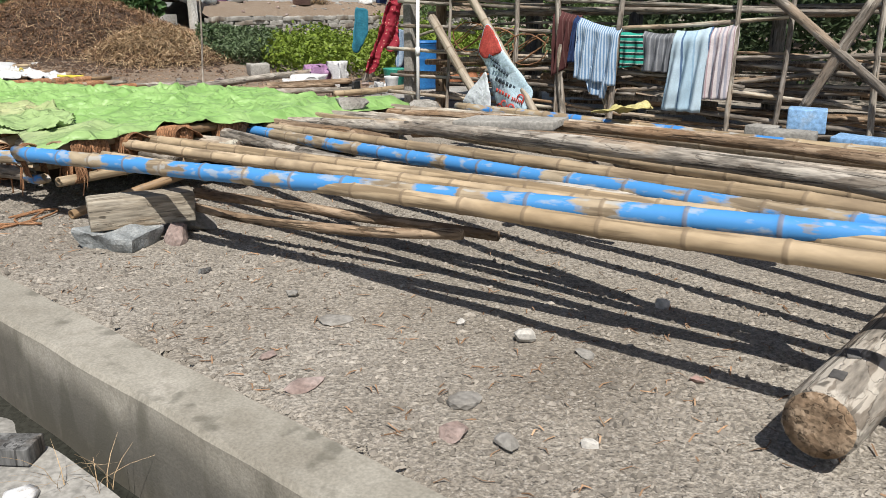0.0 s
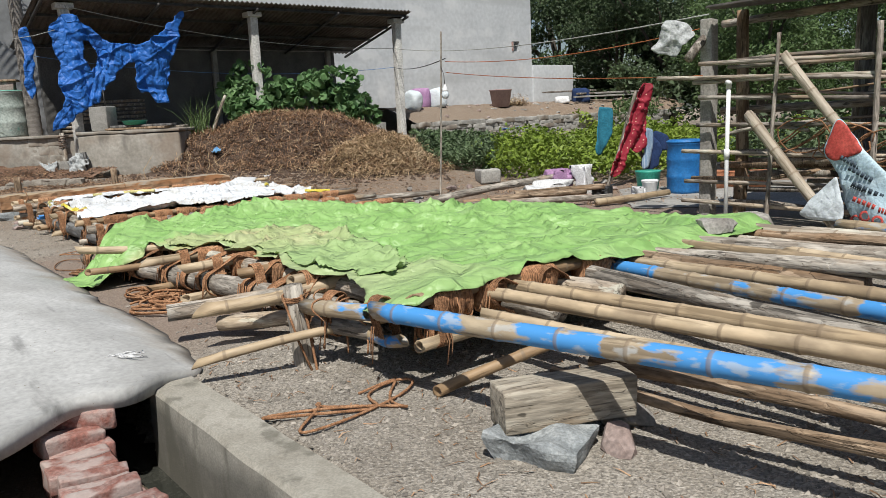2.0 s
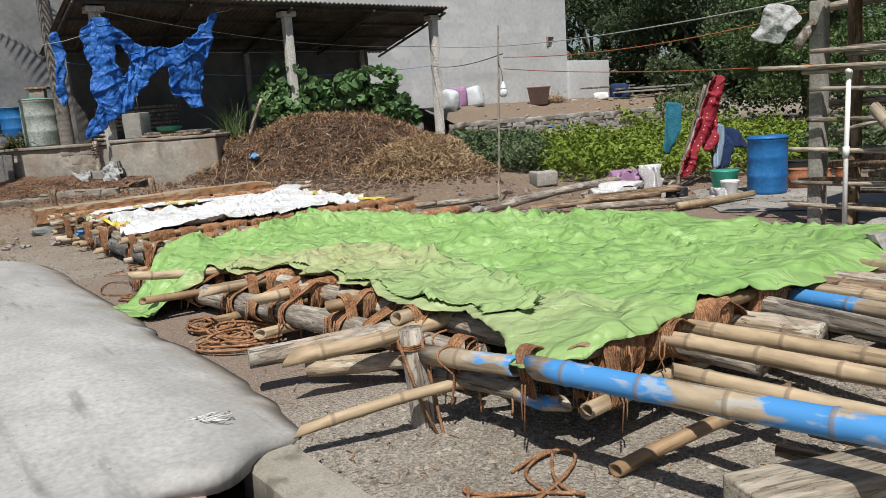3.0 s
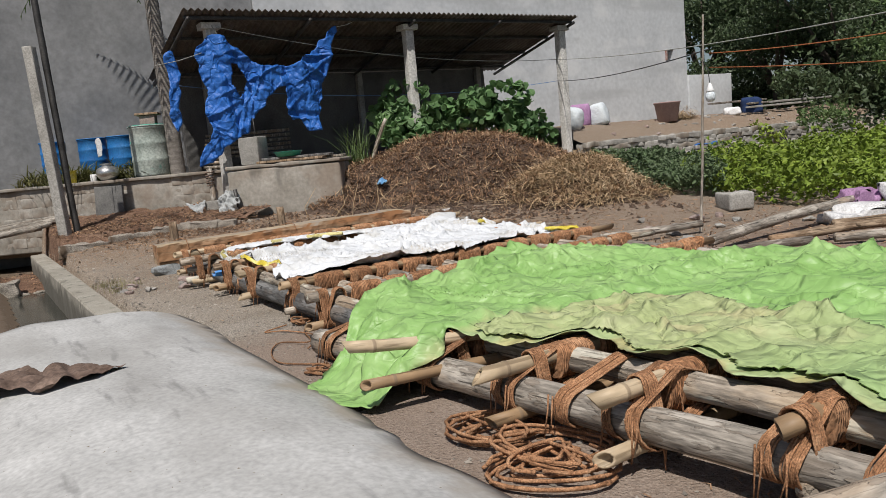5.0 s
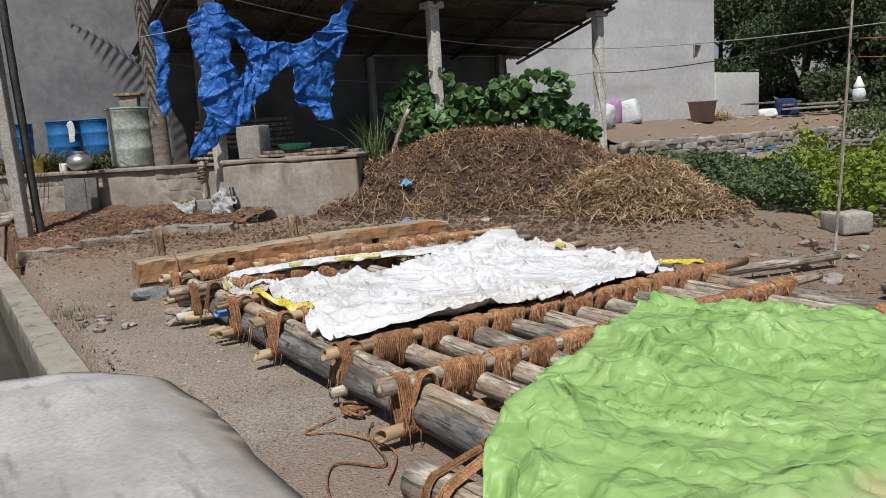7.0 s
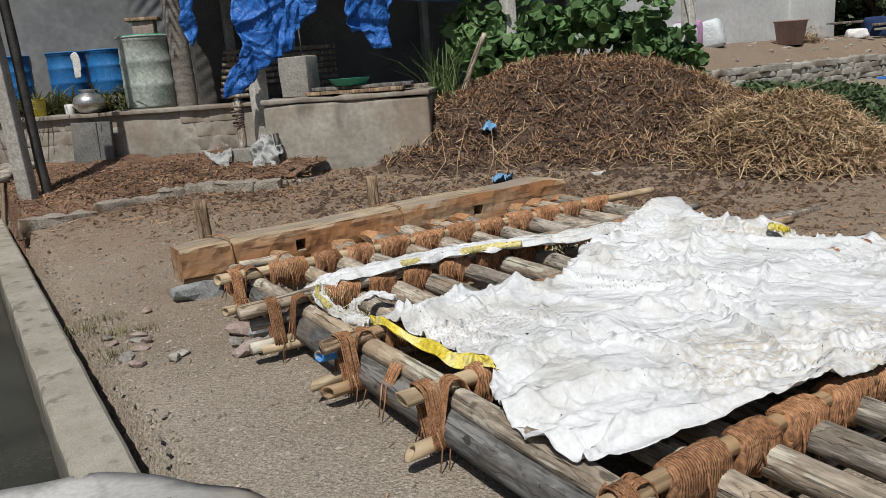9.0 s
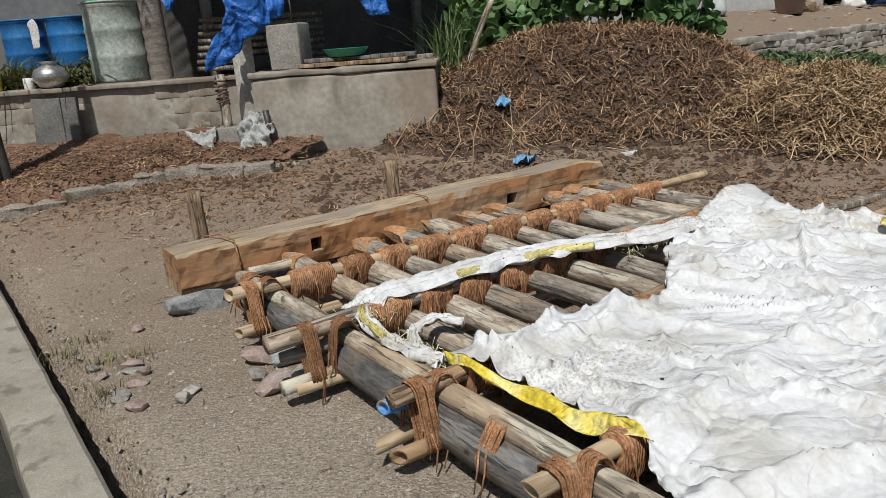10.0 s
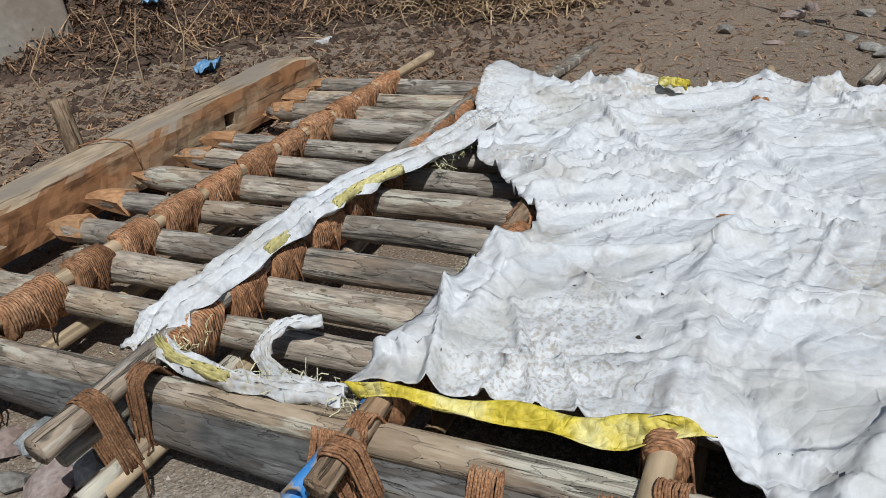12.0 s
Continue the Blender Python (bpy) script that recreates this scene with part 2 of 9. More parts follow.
overlay(SLAB, (0.15, 0.15, 0.145), calc(SLAB[1], "MULTIPLY", step(SLAB, noise_out(SLAB, 5.0, (0.3, 1.6, 1), 6.0), 0.6, 0.72), 0.7))
overlay(SLAB, (0.2, 0.17, 0.13), step(SLAB, noise_out(SLAB, 42.0), 0.7, 0.74))
sx_ = axes(SLAB)
overlay(SLAB, (0.3, 0.265, 0.22), calc(SLAB[1], "MULTIPLY", step(SLAB, calc(SLAB[1], "MULTIPLY_ADD", noise_out(SLAB, 3.0, detail=6.0), 0.7, sx_[1]), -0.42, -0.18), 0.85))
SLAB = SLAB[0]
CEMENT = plain("grey_cement", [(0.3, (0.23, 0.22, 0.2)), (0.5, (0.32, 0.31, 0.285)), (0.7, (0.42, 0.405, 0.375))], scale=2.0, fine=40, rough=0.9, bump=0.5, depth=0.01)
PLINTH = surface("stained_plaster", [(0.3, (0.2, 0.185, 0.155)), (0.5, (0.3, 0.28, 0.245)), (0.7, (0.4, 0.38, 0.34))], scale=1.6, fine=16, rough=0.9, bump=0.4, depth=0.012, grime=0.2, rnd=0.07)
overlay(PLINTH, (0.2, 0.15, 0.11), calc(PLINTH[1], "MULTIPLY", step(PLINTH, noise_out(PLINTH, 1.4, detail=8.0), 0.48, 0.6), 0.6))
overlay(PLINTH, (0.1, 0.095, 0.085), calc(PLINTH[1], "MULTIPLY", step(PLINTH, noise_out(PLINTH, 3.0, (1, 1, 0.35)), 0.58, 0.68), 0.6))
PLINTH = PLINTH[0]
HOUSE = surface("house_plaster", [(0.32, (0.43, 0.45, 0.465)), (0.5, (0.5, 0.52, 0.535)), (0.7, (0.56, 0.58, 0.59))], scale=0.35, fine=7, rough=0.9, bump=0.15, depth=0.01, rnd=0, grime=0.12)
overlay(HOUSE, (0.36, 0.37, 0.375), calc(HOUSE[1], "MULTIPLY", step(HOUSE, noise_out(HOUSE, 1.4, (0.12, 0.12, 1.0), 5.0), 0.5, 0.66), 0.55))
overlay(HOUSE, (0.62, 0.63, 0.63), calc(HOUSE[1], "MULTIPLY", step(HOUSE, noise_out(HOUSE, 0.9, (1, 1, 1.4), 7.0), 0.56, 0.66), 0.5))
GREYHOUSE = surface("dark_cement_render", [(0.3, (0.17, 0.176, 0.182)), (0.5, (0.22, 0.226, 0.232)), (0.72, (0.275, 0.28, 0.287))], scale=0.8, fine=9, rough=0.9, bump=0.25, depth=0.01, rnd=0, grime=0.18)[0]
DARKSLATE = plain("dark_slate_slab", [(0.3, (0.1, 0.1, 0.098)), (0.7, (0.17, 0.168, 0.16))], scale=5, fine=45, rough=0.9, bump=0.4, depth=0.006)
BRICK = surface("red_brick", [(0.3, (0.19, 0.08, 0.06)), (0.48, (0.27, 0.125, 0.1)), (0.62, (0.35, 0.24, 0.21)), (0.78, (0.42, 0.37, 0.34))], scale=7, fine=70, rough=0.92, bump=0.8, depth=0.008, rnd=0.3)
overlay(BRICK, (0.42, 0.37, 0.34), calc(BRICK[1], "MULTIPLY", step(BRICK, noise_out(BRICK, 9.0, detail=7.0, own=True), 0.47, 0.6), 0.65))
BRICK = BRICK[0]
STONE = plain("rubble_stone", [(0.3, (0.2, 0.185, 0.165)), (0.5, (0.29, 0.275, 0.25)), (0.72, (0.4, 0.385, 0.36))], scale=5, fine=45, rough=0.9, bump=0.7, depth=0.012, rnd=0.45)
ROCK = plain("blue_grey_granite", [(0.3, (0.17, 0.185, 0.19)), (0.5, (0.29, 0.31, 0.315)), (0.7, (0.4, 0.415, 0.415))], scale=14, fine=80, rough=0.85, bump=0.7, depth=0.012)
PINKROCK = plain("pinkish_stone", [(0.3, (0.22, 0.16, 0.14)), (0.55, (0.33, 0.26, 0.235)), (0.75, (0.4, 0.34, 0.32))], scale=6, fine=50, rough=0.9, bump=0.7, depth=0.01)
GRAVEL = plain("gravel_bits", [(0.3, (0.2, 0.178, 0.15)), (0.55, (0.29, 0.262, 0.226)), (0.8, (0.38, 0.35, 0.31))], scale=2, fine=20, rough=0.95, bump=0.3, rnd=0.75, island=True)


def wood(name, a, b, c, scale=7.0, crack=0.7, rnd=0.4, stretch=(1, 1, 0.2)):
    """Weathered wood: grain, flaking bark, pale and tan peeled patches, knots and drying cracks with real depth."""
    p = surface(name, [(0.28, a), (0.5, b), (0.74, c)], scale=scale, stretch=stretch, fine=60, rough=0.9, bump=0.9, depth=0.01, rnd=rnd, grime=0.5)
    nt = p[1]
    ax = [v < 0.5 for v in stretch]

    def along_grain(scale_, f, detail=5.0):
        return noise_out(p, scale_, tuple(f if v else 1 for v in ax), detail, True)

    sap = along_grain(4.0, 0.35)
    overlay(p, (min(0.5, c[0] * 1.0), c[1] * 0.8, c[2] * 0.62), calc(nt, "MULTIPLY", step(p, sap, 0.55, 0.62), 0.45))
    bark = along_grain(17.0, 0.3, 7.0)
    flake = step(p, bark, 0.53, 0.55)
    overlay(p, (a[0] * 0.8, a[1] * 0.68, a[2] * 0.58), calc(nt, "MULTIPLY", flake, 0.55 * crack))
    overlay(p, tuple(min(0.6, v * 1.3) for v in c), calc(nt, "MULTIPLY", step(p, along_grain(14.0, 0.2, 6.0), 0.57, 0.6), 0.5))
    lines = along_grain(34.0, 0.045, 4.0)
    cut = step(p, lines, 0.375, 0.355)
    overlay(p, tuple(v * 0.2 for v in a), calc(nt, "MULTIPLY", cut, crack))
    overlay(p, tuple(v * 0.35 for v in a), calc(nt, "MULTIPLY", step(p, along_grain(75.0, 0.03, 3.0), 0.4, 0.36), 0.8 * crack))
    knots = step(p, along_grain(11.0, 0.6, 2.0), 0.69, 0.73)
    overlay(p, tuple(v * 0.35 for v in a), calc(nt, "MULTIPLY", knots, 0.85))
    b2 = nt.nodes.new("ShaderNodeBump")
    b2.inputs["Strength"].default_value, b2.inputs["Distance"].default_value = 0.9, 0.012
    nt.links.new(calc(nt, "SUBTRACT", calc(nt, "MULTIPLY", flake, 0.35), cut), b2.inputs["Height"])
    nt.links.new(p[5].outputs[0], b2.inputs["Normal"])
    nt.links.new(b2.outputs[0], p[3].inputs["Normal"])
    return p[0]


GREYLOG = wood("weathered_grey_log", (0.18, 0.158, 0.133), (0.32, 0.288, 0.245), (0.45, 0.415, 0.362))
PALELOG = wood("pale_peeled_pole", (0.24, 0.2, 0.155), (0.4, 0.345, 0.28), (0.53, 0.47, 0.39))
BROWNLOG = wood("brown_bark_pole", (0.16, 0.11, 0.07), (0.27, 0.195, 0.13), (0.38, 0.29, 0.205))
DARKLOG = wood("dark_slate_log", (0.075, 0.073, 0.072), (0.13, 0.13, 0.128), (0.2, 0.2, 0.196), crack=0.6, rnd=0.15)
RAWWOOD = plain("fresh_cut_wood", [(0.3, (0.3, 0.15, 0.07)), (0.5, (0.45, 0.25, 0.125)), (0.72, (0.54, 0.34, 0.19))], scale=9, stretch=(1, 1, 0.3), fine=60, rough=0.85, bump=0.6, depth=0.006, rnd=0.35)
BLOCKWOOD = wood("squared_old_timber", (0.17, 0.145, 0.11), (0.27, 0.235, 0.185), (0.36, 0.325, 0.265), stretch=(0.12, 1, 1), crack=0.4)
STICK = wood("sun_bleached_stick", (0.14, 0.12, 0.1), (0.25, 0.22, 0.188), (0.38, 0.345, 0.3), crack=0.6, rnd=0.6)
BEAM = surface("hewn_beam", [(0.28, (0.2, 0.15, 0.1)), (0.48, (0.34, 0.26, 0.17)), (0.66, (0.46, 0.37, 0.26))], scale=3.5, stretch=(1, 0.16, 1), fine=36, rough=0.85, bump=0.6, depth=0.01, grime=0.4)
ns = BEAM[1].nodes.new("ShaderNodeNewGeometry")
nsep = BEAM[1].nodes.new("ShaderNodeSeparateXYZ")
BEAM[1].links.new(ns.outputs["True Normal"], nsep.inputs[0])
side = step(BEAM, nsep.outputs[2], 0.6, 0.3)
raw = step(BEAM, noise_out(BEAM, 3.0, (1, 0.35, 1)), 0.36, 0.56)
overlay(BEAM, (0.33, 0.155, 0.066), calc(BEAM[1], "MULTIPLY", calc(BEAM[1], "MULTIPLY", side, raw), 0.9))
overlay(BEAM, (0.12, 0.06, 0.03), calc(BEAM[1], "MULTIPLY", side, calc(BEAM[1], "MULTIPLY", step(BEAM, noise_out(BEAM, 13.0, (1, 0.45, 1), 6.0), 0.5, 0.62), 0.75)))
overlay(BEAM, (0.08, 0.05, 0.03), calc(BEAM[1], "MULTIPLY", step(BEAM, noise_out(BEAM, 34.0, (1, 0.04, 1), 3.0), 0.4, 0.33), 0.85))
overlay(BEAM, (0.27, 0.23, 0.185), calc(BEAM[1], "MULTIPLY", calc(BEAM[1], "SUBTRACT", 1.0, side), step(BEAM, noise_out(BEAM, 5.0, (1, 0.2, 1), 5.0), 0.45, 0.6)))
BEAM = BEAM[0]


NODE_GAP = 0.31


def cane(name, a, b, c, paint=None, amount=0.5, rough=0.55):
    p = surface(name, [(0.28, a), (0.52, b), (0.76, c)], scale=3.2, stretch=(1, 1, 0.3), fine=30, rough=rough, bump=0.25, depth=0.004, rnd=0.3, grime=0.22)
    z = axes(p)[2]
    streak = noise_out(p, 30.0, (1, 1, 0.06), 4.0, True)
    overlay(p, tuple(v * 0.55 for v in a), calc(p[1], "MULTIPLY", step(p, streak, 0.53, 0.61), 0.75))
    blot = noise_out(p, 5.0, (1, 1, 0.5), 6.0, True)
    overlay(p, (0.2, 0.15, 0.1), calc(p[1], "MULTIPLY", step(p, blot, 0.54, 0.66), 0.6))
    if paint:
        patch = noise_out(p, 4.6, (0.12, 0.12, 1), 0.5, True)
        wear = noise_out(p, 26.0, (1, 1, 0.2), 6.0, True)
        flake = noise_out(p, 7.0, (1, 1, 0.7), 6.0, True)
        where = calc(p[1], "MULTIPLY_ADD", wear, 0.5, calc(p[1], "MULTIPLY_ADD", flake, 0.6, patch))
        edge = 1.08 - 0.4 * (amount - 0.5)
        overlay(p, tuple(0.45 * v + 0.17 for v in paint), calc(p[1], "MULTIPLY", step(p, where, edge - 0.05, edge - 0.02), 0.8))
        overlay(p, paint, step(p, where, edge - 0.005, edge + 0.015))
        overlay(p, (0.42, 0.44, 0.44), calc(p[1], "MULTIPLY", step(p, noise_out(p, 24.0, (1, 1, 0.35), 5.0, True), 0.56, 0.64), 0.6))
    ring = calc(p[1], "MODULO", z, NODE_GAP)
    dist = calc(p[1], "ABSOLUTE", calc(p[1], "SUBTRACT", ring, NODE_GAP * 0.5))
    overlay(p, (0.2, 0.15, 0.1), calc(p[1], "MULTIPLY", step(p, dist, 0.012, 0.006), 0.65))
    return p[0]


CANE = cane("pale_bamboo", (0.32, 0.235, 0.14), (0.45, 0.35, 0.23), (0.56, 0.46, 0.325))
CANE_PALE = cane("grey_bleached_bamboo", (0.27, 0.22, 0.165), (0.39, 0.335, 0.265), (0.5, 0.44, 0.36))
CANE_BLUE = cane("blue_painted_bamboo", (0.3, 0.23, 0.15), (0.42, 0.34, 0.235), (0.5, 0.43, 0.32), (0.07, 0.27, 0.6), 0.64)
CANE_PATCH = cane("part_painted_bamboo", (0.34, 0.25, 0.15), (0.46, 0.36, 0.23), (0.56, 0.45, 0.3), (0.05, 0.22, 0.55), 0.36)
CANE_OLD = cane("old_brown_bamboo", (0.19, 0.12, 0.065), (0.29, 0.195, 0.11), (0.38, 0.275, 0.17))
COIR = surface("coir_rope", [(0.3, (0.17, 0.085, 0.042)), (0.5, (0.32, 0.165, 0.085)), (0.72, (0.45, 0.265, 0.15))], scale=16, fine=130, rough=0.97, bump=1.0, depth=0.008, rnd=0.45, grime=0.6)[0]
# rope wound side by side into a sleeve
WRAP = surface("wound_coir", [(0.3, (0.24, 0.115, 0.055)), (0.5, (0.42, 0.215, 0.11)), (0.72, (0.54, 0.32, 0.185))], scale=9, fine=110, stretch=(1, 0.5, 0.5), rough=0.97, bump=0.8, depth=0.006, rnd=0.4, grime=0.6)
wx = axes(WRAP)[0]
turn_ = calc(WRAP[1], "MULTIPLY_ADD", noise_out(WRAP, 7.0, own=True), 0.03, wx)
wind = calc(WRAP[1], "ABSOLUTE", calc(WRAP[1], "SINE", calc(WRAP[1], "MULTIPLY", turn_, 330.0)))
wb = WRAP[1].nodes.new("ShaderNodeBump")
wb.inputs["Strength"].default_value, wb.inputs["Distance"].default_value = 0.8, 0.006
WRAP[1].links.new(wind, wb.inputs["Height"])
WRAP[1].links.new(WRAP[5].outputs[0], wb.inputs["Normal"])
WRAP[1].links.new(wb.outputs[0], WRAP[3].inputs["Normal"])
WRAP = WRAP[0]

TARP = surface("green_tarpaulin", [(0.3, (0.195, 0.36, 0.1)), (0.5, (0.245, 0.415, 0.135)), (0.7, (0.3, 0.46, 0.175))], scale=2.2, fine=18, rough=0.48, bump=0.15, depth=0.004, rnd=0, grime=0.08)
crumple(TARP, 3.4, 0.85, 0.085)
tx = axes(TARP)
twob = noise_out(TARP, 2.0)
tband = calc(TARP[1], "MULTIPLY", step(TARP, calc(TARP[1], "MULTIPLY_ADD", twob, 0.5, tx[1]), 1.02, 0.9), step(TARP, calc(TARP[1], "MULTIPLY_ADD", twob, 0.3, tx[0]), 7.2, 7.3))
overlay(TARP, (0.33, 0.41, 0.2), calc(TARP[1], "MULTIPLY", tband, step(TARP, tx[0], 11.2, 10.4)))
overlay(TARP, (0.42, 0.4, 0.19), calc(TARP[1], "MULTIPLY", calc(TARP[1], "MULTIPLY", tband, step(TARP, noise_out(TARP, 3.4), 0.47, 0.56)), step(TARP, tx[0], 9.6, 9.0)))
TARP[3].inputs["Specular IOR Level"].default_value = 0.4
TARP = TARP[0]
TARPFADED = surface("sun_faded_tarpaulin", [(0.3, (0.3, 0.365, 0.16)), (0.5, (0.36, 0.415, 0.2)), (0.7, (0.42, 0.455, 0.25))], scale=3.0, fine=20, rough=0.6, bump=0.15, depth=0.004, rnd=0, grime=0.15)
overlay(TARPFADED, (0.44, 0.38, 0.22), calc(TARPFADED[1], "MULTIPLY", step(TARPFADED, noise_out(TARPFADED, 4.0), 0.54, 0.64), 0.45))
overlay(TARPFADED, (0.27, 0.405, 0.165), calc(TARPFADED[1], "MULTIPLY", step(TARPFADED, calc(TARPFADED[1], "MULTIPLY_ADD", noise_out(TARPFADED, 2.0), 0.8, axes(TARPFADED)[0]), 8.7, 9.6), 0.8))
crumple(TARPFADED, 4.0, 1.0, 0.08)
TARPFADED = TARPFADED[0]
SHEET = surface("white_woven_sheet", [(0.25, (0.49, 0.5, 0.5)), (0.45, (0.6, 0.62, 0.64)), (0.7, (0.67, 0.695, 0.725))], scale=2.0, fine=60, rough=0.6, bump=0.2, depth=0.003, rnd=0, grime=0.1)
crumple(SHEET, 4.0, 0.7, 0.07)
overlay(SHEET, (0.4, 0.345, 0.26), calc(SHEET[1], "MULTIPLY", step(SHEET, noise_out(SHEET, 1.5), 0.5, 0.64), calc(SHEET[1], "MULTIPLY", step(SHEET, noise_out(SHEET, 38.0), 0.4, 0.62), 0.75)))
overlay(SHEET, (0.3, 0.26, 0.2), calc(SHEET[1], "MULTIPLY", calc(SHEET[1], "MULTIPLY", step(SHEET, noise_out(SHEET, 1.1), 0.52, 0.66), step(SHEET, noise_out(SHEET, 70.0, detail=6.0), 0.5, 0.6)), 0.7))
overlay(SHEET, (0.36, 0.34, 0.28), calc(SHEET[1], "MULTIPLY", step(SHEET, noise_out(SHEET, 2.4), 0.55, 0.7), 0.5))
overlay(SHEET, (0.27, 0.22, 0.16), calc(SHEET[1], "MULTIPLY", step(SHEET, noise_out(SHEET, 5.0, detail=7.0), 0.62, 0.72), 0.35))
overlay(SHEET, (0.05, 0.04, 0.03), step(SHEET, noise_out(SHEET, 21.0), 0.73, 0.745))
SHEET = SHEET[0]
YELLOW = surface("yellow_woven_plastic", [(0.3, (0.48, 0.37, 0.04)), (0.5, (0.66, 0.54, 0.06)), (0.66, (0.74, 0.68, 0.3)), (0.75, (0.74, 0.72, 0.5))], scale=5, fine=50, rough=0.55, bump=0.2, rnd=0.1, grime=0.2)
crumple(YELLOW, 12.0, 0.8, 0.05)
YELLOW = YELLOW[0]
PALEYELLOW = plain("faded_yellow_bag", [(0.3, (0.5, 0.44, 0.16)), (0.55, (0.62, 0.56, 0.25)), (0.75, (0.68, 0.64, 0.38))], scale=5, fine=50, rough=0.6, bump=0.5, depth=0.02)
FRAY = plain("frayed_plastic_straw", [(0.3, (0.5, 0.5, 0.4)), (0.6, (0.66, 0.64, 0.38)), (0.8, (0.72, 0.66, 0.2))], scale=9, fine=60, rough=0.7, bump=0.2, rnd=0.5, island=True)
BLUETARP = surface("torn_blue_tarp", [(0.3, (0.018, 0.1, 0.37)), (0.5, (0.024, 0.125, 0.44)), (0.72, (0.034, 0.15, 0.49))], scale=1.5, fine=25, rough=0.5, bump=0.15, rnd=0, grime=0.15)
crumple(BLUETARP, 3.0, 1.0, 0.11)
BLUETARP = BLUETARP[0]
METAL = plain("rusty_roof_sheet", [(0.3, (0.07, 0.055, 0.045)), (0.5, (0.12, 0.1, 0.085)), (0.7, (0.19, 0.17, 0.15))], scale=1.5, fine=18, rough=0.6, bump=0.2, metal=0.3, rnd=0)
STEEL = plain("dark_steel", [(0.3, (0.045, 0.045, 0.045)), (0.7, (0.1, 0.095, 0.09))], scale=5, rough=0.55, metal=0.6, bump=0.2)
ALU = plain("dull_aluminium", [(0.3, (0.5, 0.5, 0.5)), (0.7, (0.68, 0.68, 0.67))], scale=6, rough=0.32, metal=0.9, bump=0.1)
POST = plain("whitewashed_post", [(0.3, (0.42, 0.41, 0.38)), (0.55, (0.6, 0.59, 0.56)), (0.75, (0.7, 0.69, 0.66))], scale=3, fine=25, rough=0.85, bump=0.3, rnd=0.15)
PVC = plain("white_plastic", [(0.3, (0.68, 0.68, 0.68)), (0.7, (0.8, 0.8, 0.79))], scale=4, rough=0.45, bump=0.05, rnd=0.1, grime=0.1)
BAGBLUE = plain("pale_blue_bag", [(0.3, (0.1, 0.26, 0.5)), (0.55, (0.18, 0.38, 0.62)), (0.75, (0.4, 0.55, 0.68))], scale=14, fine=60, rough=0.4, bump=0.6, depth=0.02)
BLUEPLASTIC = plain("blue_plastic", [(0.3, (0.015, 0.1, 0.3)), (0.55, (0.025, 0.16, 0.42)), (0.75, (0.06, 0.22, 0.5))], scale=3, fine=30, rough=0.45, bump=0.15, rnd=0.15, grime=0.25)
DRUMGREY = surface("faded_green_drum", [(0.3, (0.27, 0.32, 0.29)), (0.52, (0.38, 0.43, 0.395)), (0.74, (0.48, 0.52, 0.48))], scale=2.5, fine=25, rough=0.6, bump=0.2, rnd=0)
overlay(DRUMGREY, (0.02, 0.3, 0.24), calc(DRUMGREY[1], "MULTIPLY", step(DRUMGREY, noise_out(DRUMGREY, 2.6), 0.62, 0.68), 0.8))
DRUMGREY = DRUMGREY[0]
GREENPLASTIC = plain("sea_green_plastic", [(0.3, (0.03, 0.26, 0.19)), (0.7, (0.06, 0.36, 0.27))], scale=3, rough=0.4, bump=0.1)
TERRACOTTA = plain("dull_pink_tub", [(0.3, (0.25, 0.17, 0.16)), (0.7, (0.36, 0.27, 0.255))], scale=3, rough=0.7, bump=0.2)
ORANGE = plain("clay_orange", [(0.3, (0.36, 0.13, 0.06)), (0.7, (0.48, 0.22, 0.12))], scale=4, rough=0.7, bump=0.3)
MANURE = plain("dung_heap", [(0.3, (0.05, 0.034, 0.025)), (0.5, (0.1, 0.068, 0.05)), (0.72, (0.17, 0.122, 0.09))], scale=3.5, fine=30, rough=0.98, bump=1.0, depth=0.05, rnd=0, grime=0.5)
DUNGSTRAW = plain("brown_stalks", [(0.3, (0.15, 0.085, 0.05)), (0.55, (0.3, 0.185, 0.11)), (0.8, (0.46, 0.32, 0.205))], scale=1.5, fine=12, rough=0.95, bump=0.1, rnd=0.9, island=True)
STRAW = plain("dry_straw", [(0.3, (0.3, 0.2, 0.11)), (0.55, (0.45, 0.33, 0.2)), (0.8, (0.6, 0.48, 0.32))], scale=1.5, fine=12, rough=0.9, bump=0.1, rnd=0.8, island=True)
DUNGEARTH = plain("red_brown_dung_soil", [(0.3, (0.1, 0.055, 0.035)), (0.5, (0.17, 0.1, 0.066)), (0.72, (0.25, 0.165, 0.115))], scale=2.5, fine=40, rough=0.98, bump=1.0, depth=0.03, rnd=0, grime=0.5)
RUBBER = plain("black_rubber", [(0.3, (0.015, 0.015, 0.016)), (0.7, (0.04, 0.04, 0.04))], scale=8, rough=0.7, bump=0.2)
WATER = plain("drain_water", [(0.3, (0.02, 0.022, 0.018)), (0.7, (0.05, 0.05, 0.042))], scale=1.5, rough=0.12, bump=0.05, rnd=0)
PALESTONE = plain("pale_stone", [(0.3, (0.42, 0.4, 0.37)), (0.7, (0.58, 0.56, 0.52))], scale=9, fine=60, rough=0.9, bump=0.5)
PAPER = plain("white_scrap", [(0.3, (0.6, 0.6, 0.6)), (0.7, (0.76, 0.76, 0.76))], scale=8, rough=0.7, bump=0.3)
RAG = plain("brown_rag", [(0.3, (0.09, 0.058, 0.043)), (0.55, (0.17, 0.12, 0.095)), (0.8, (0.27, 0.2, 0.16))], scale=6, fine=50, rough=0.95, bump=0.6, depth=0.01)


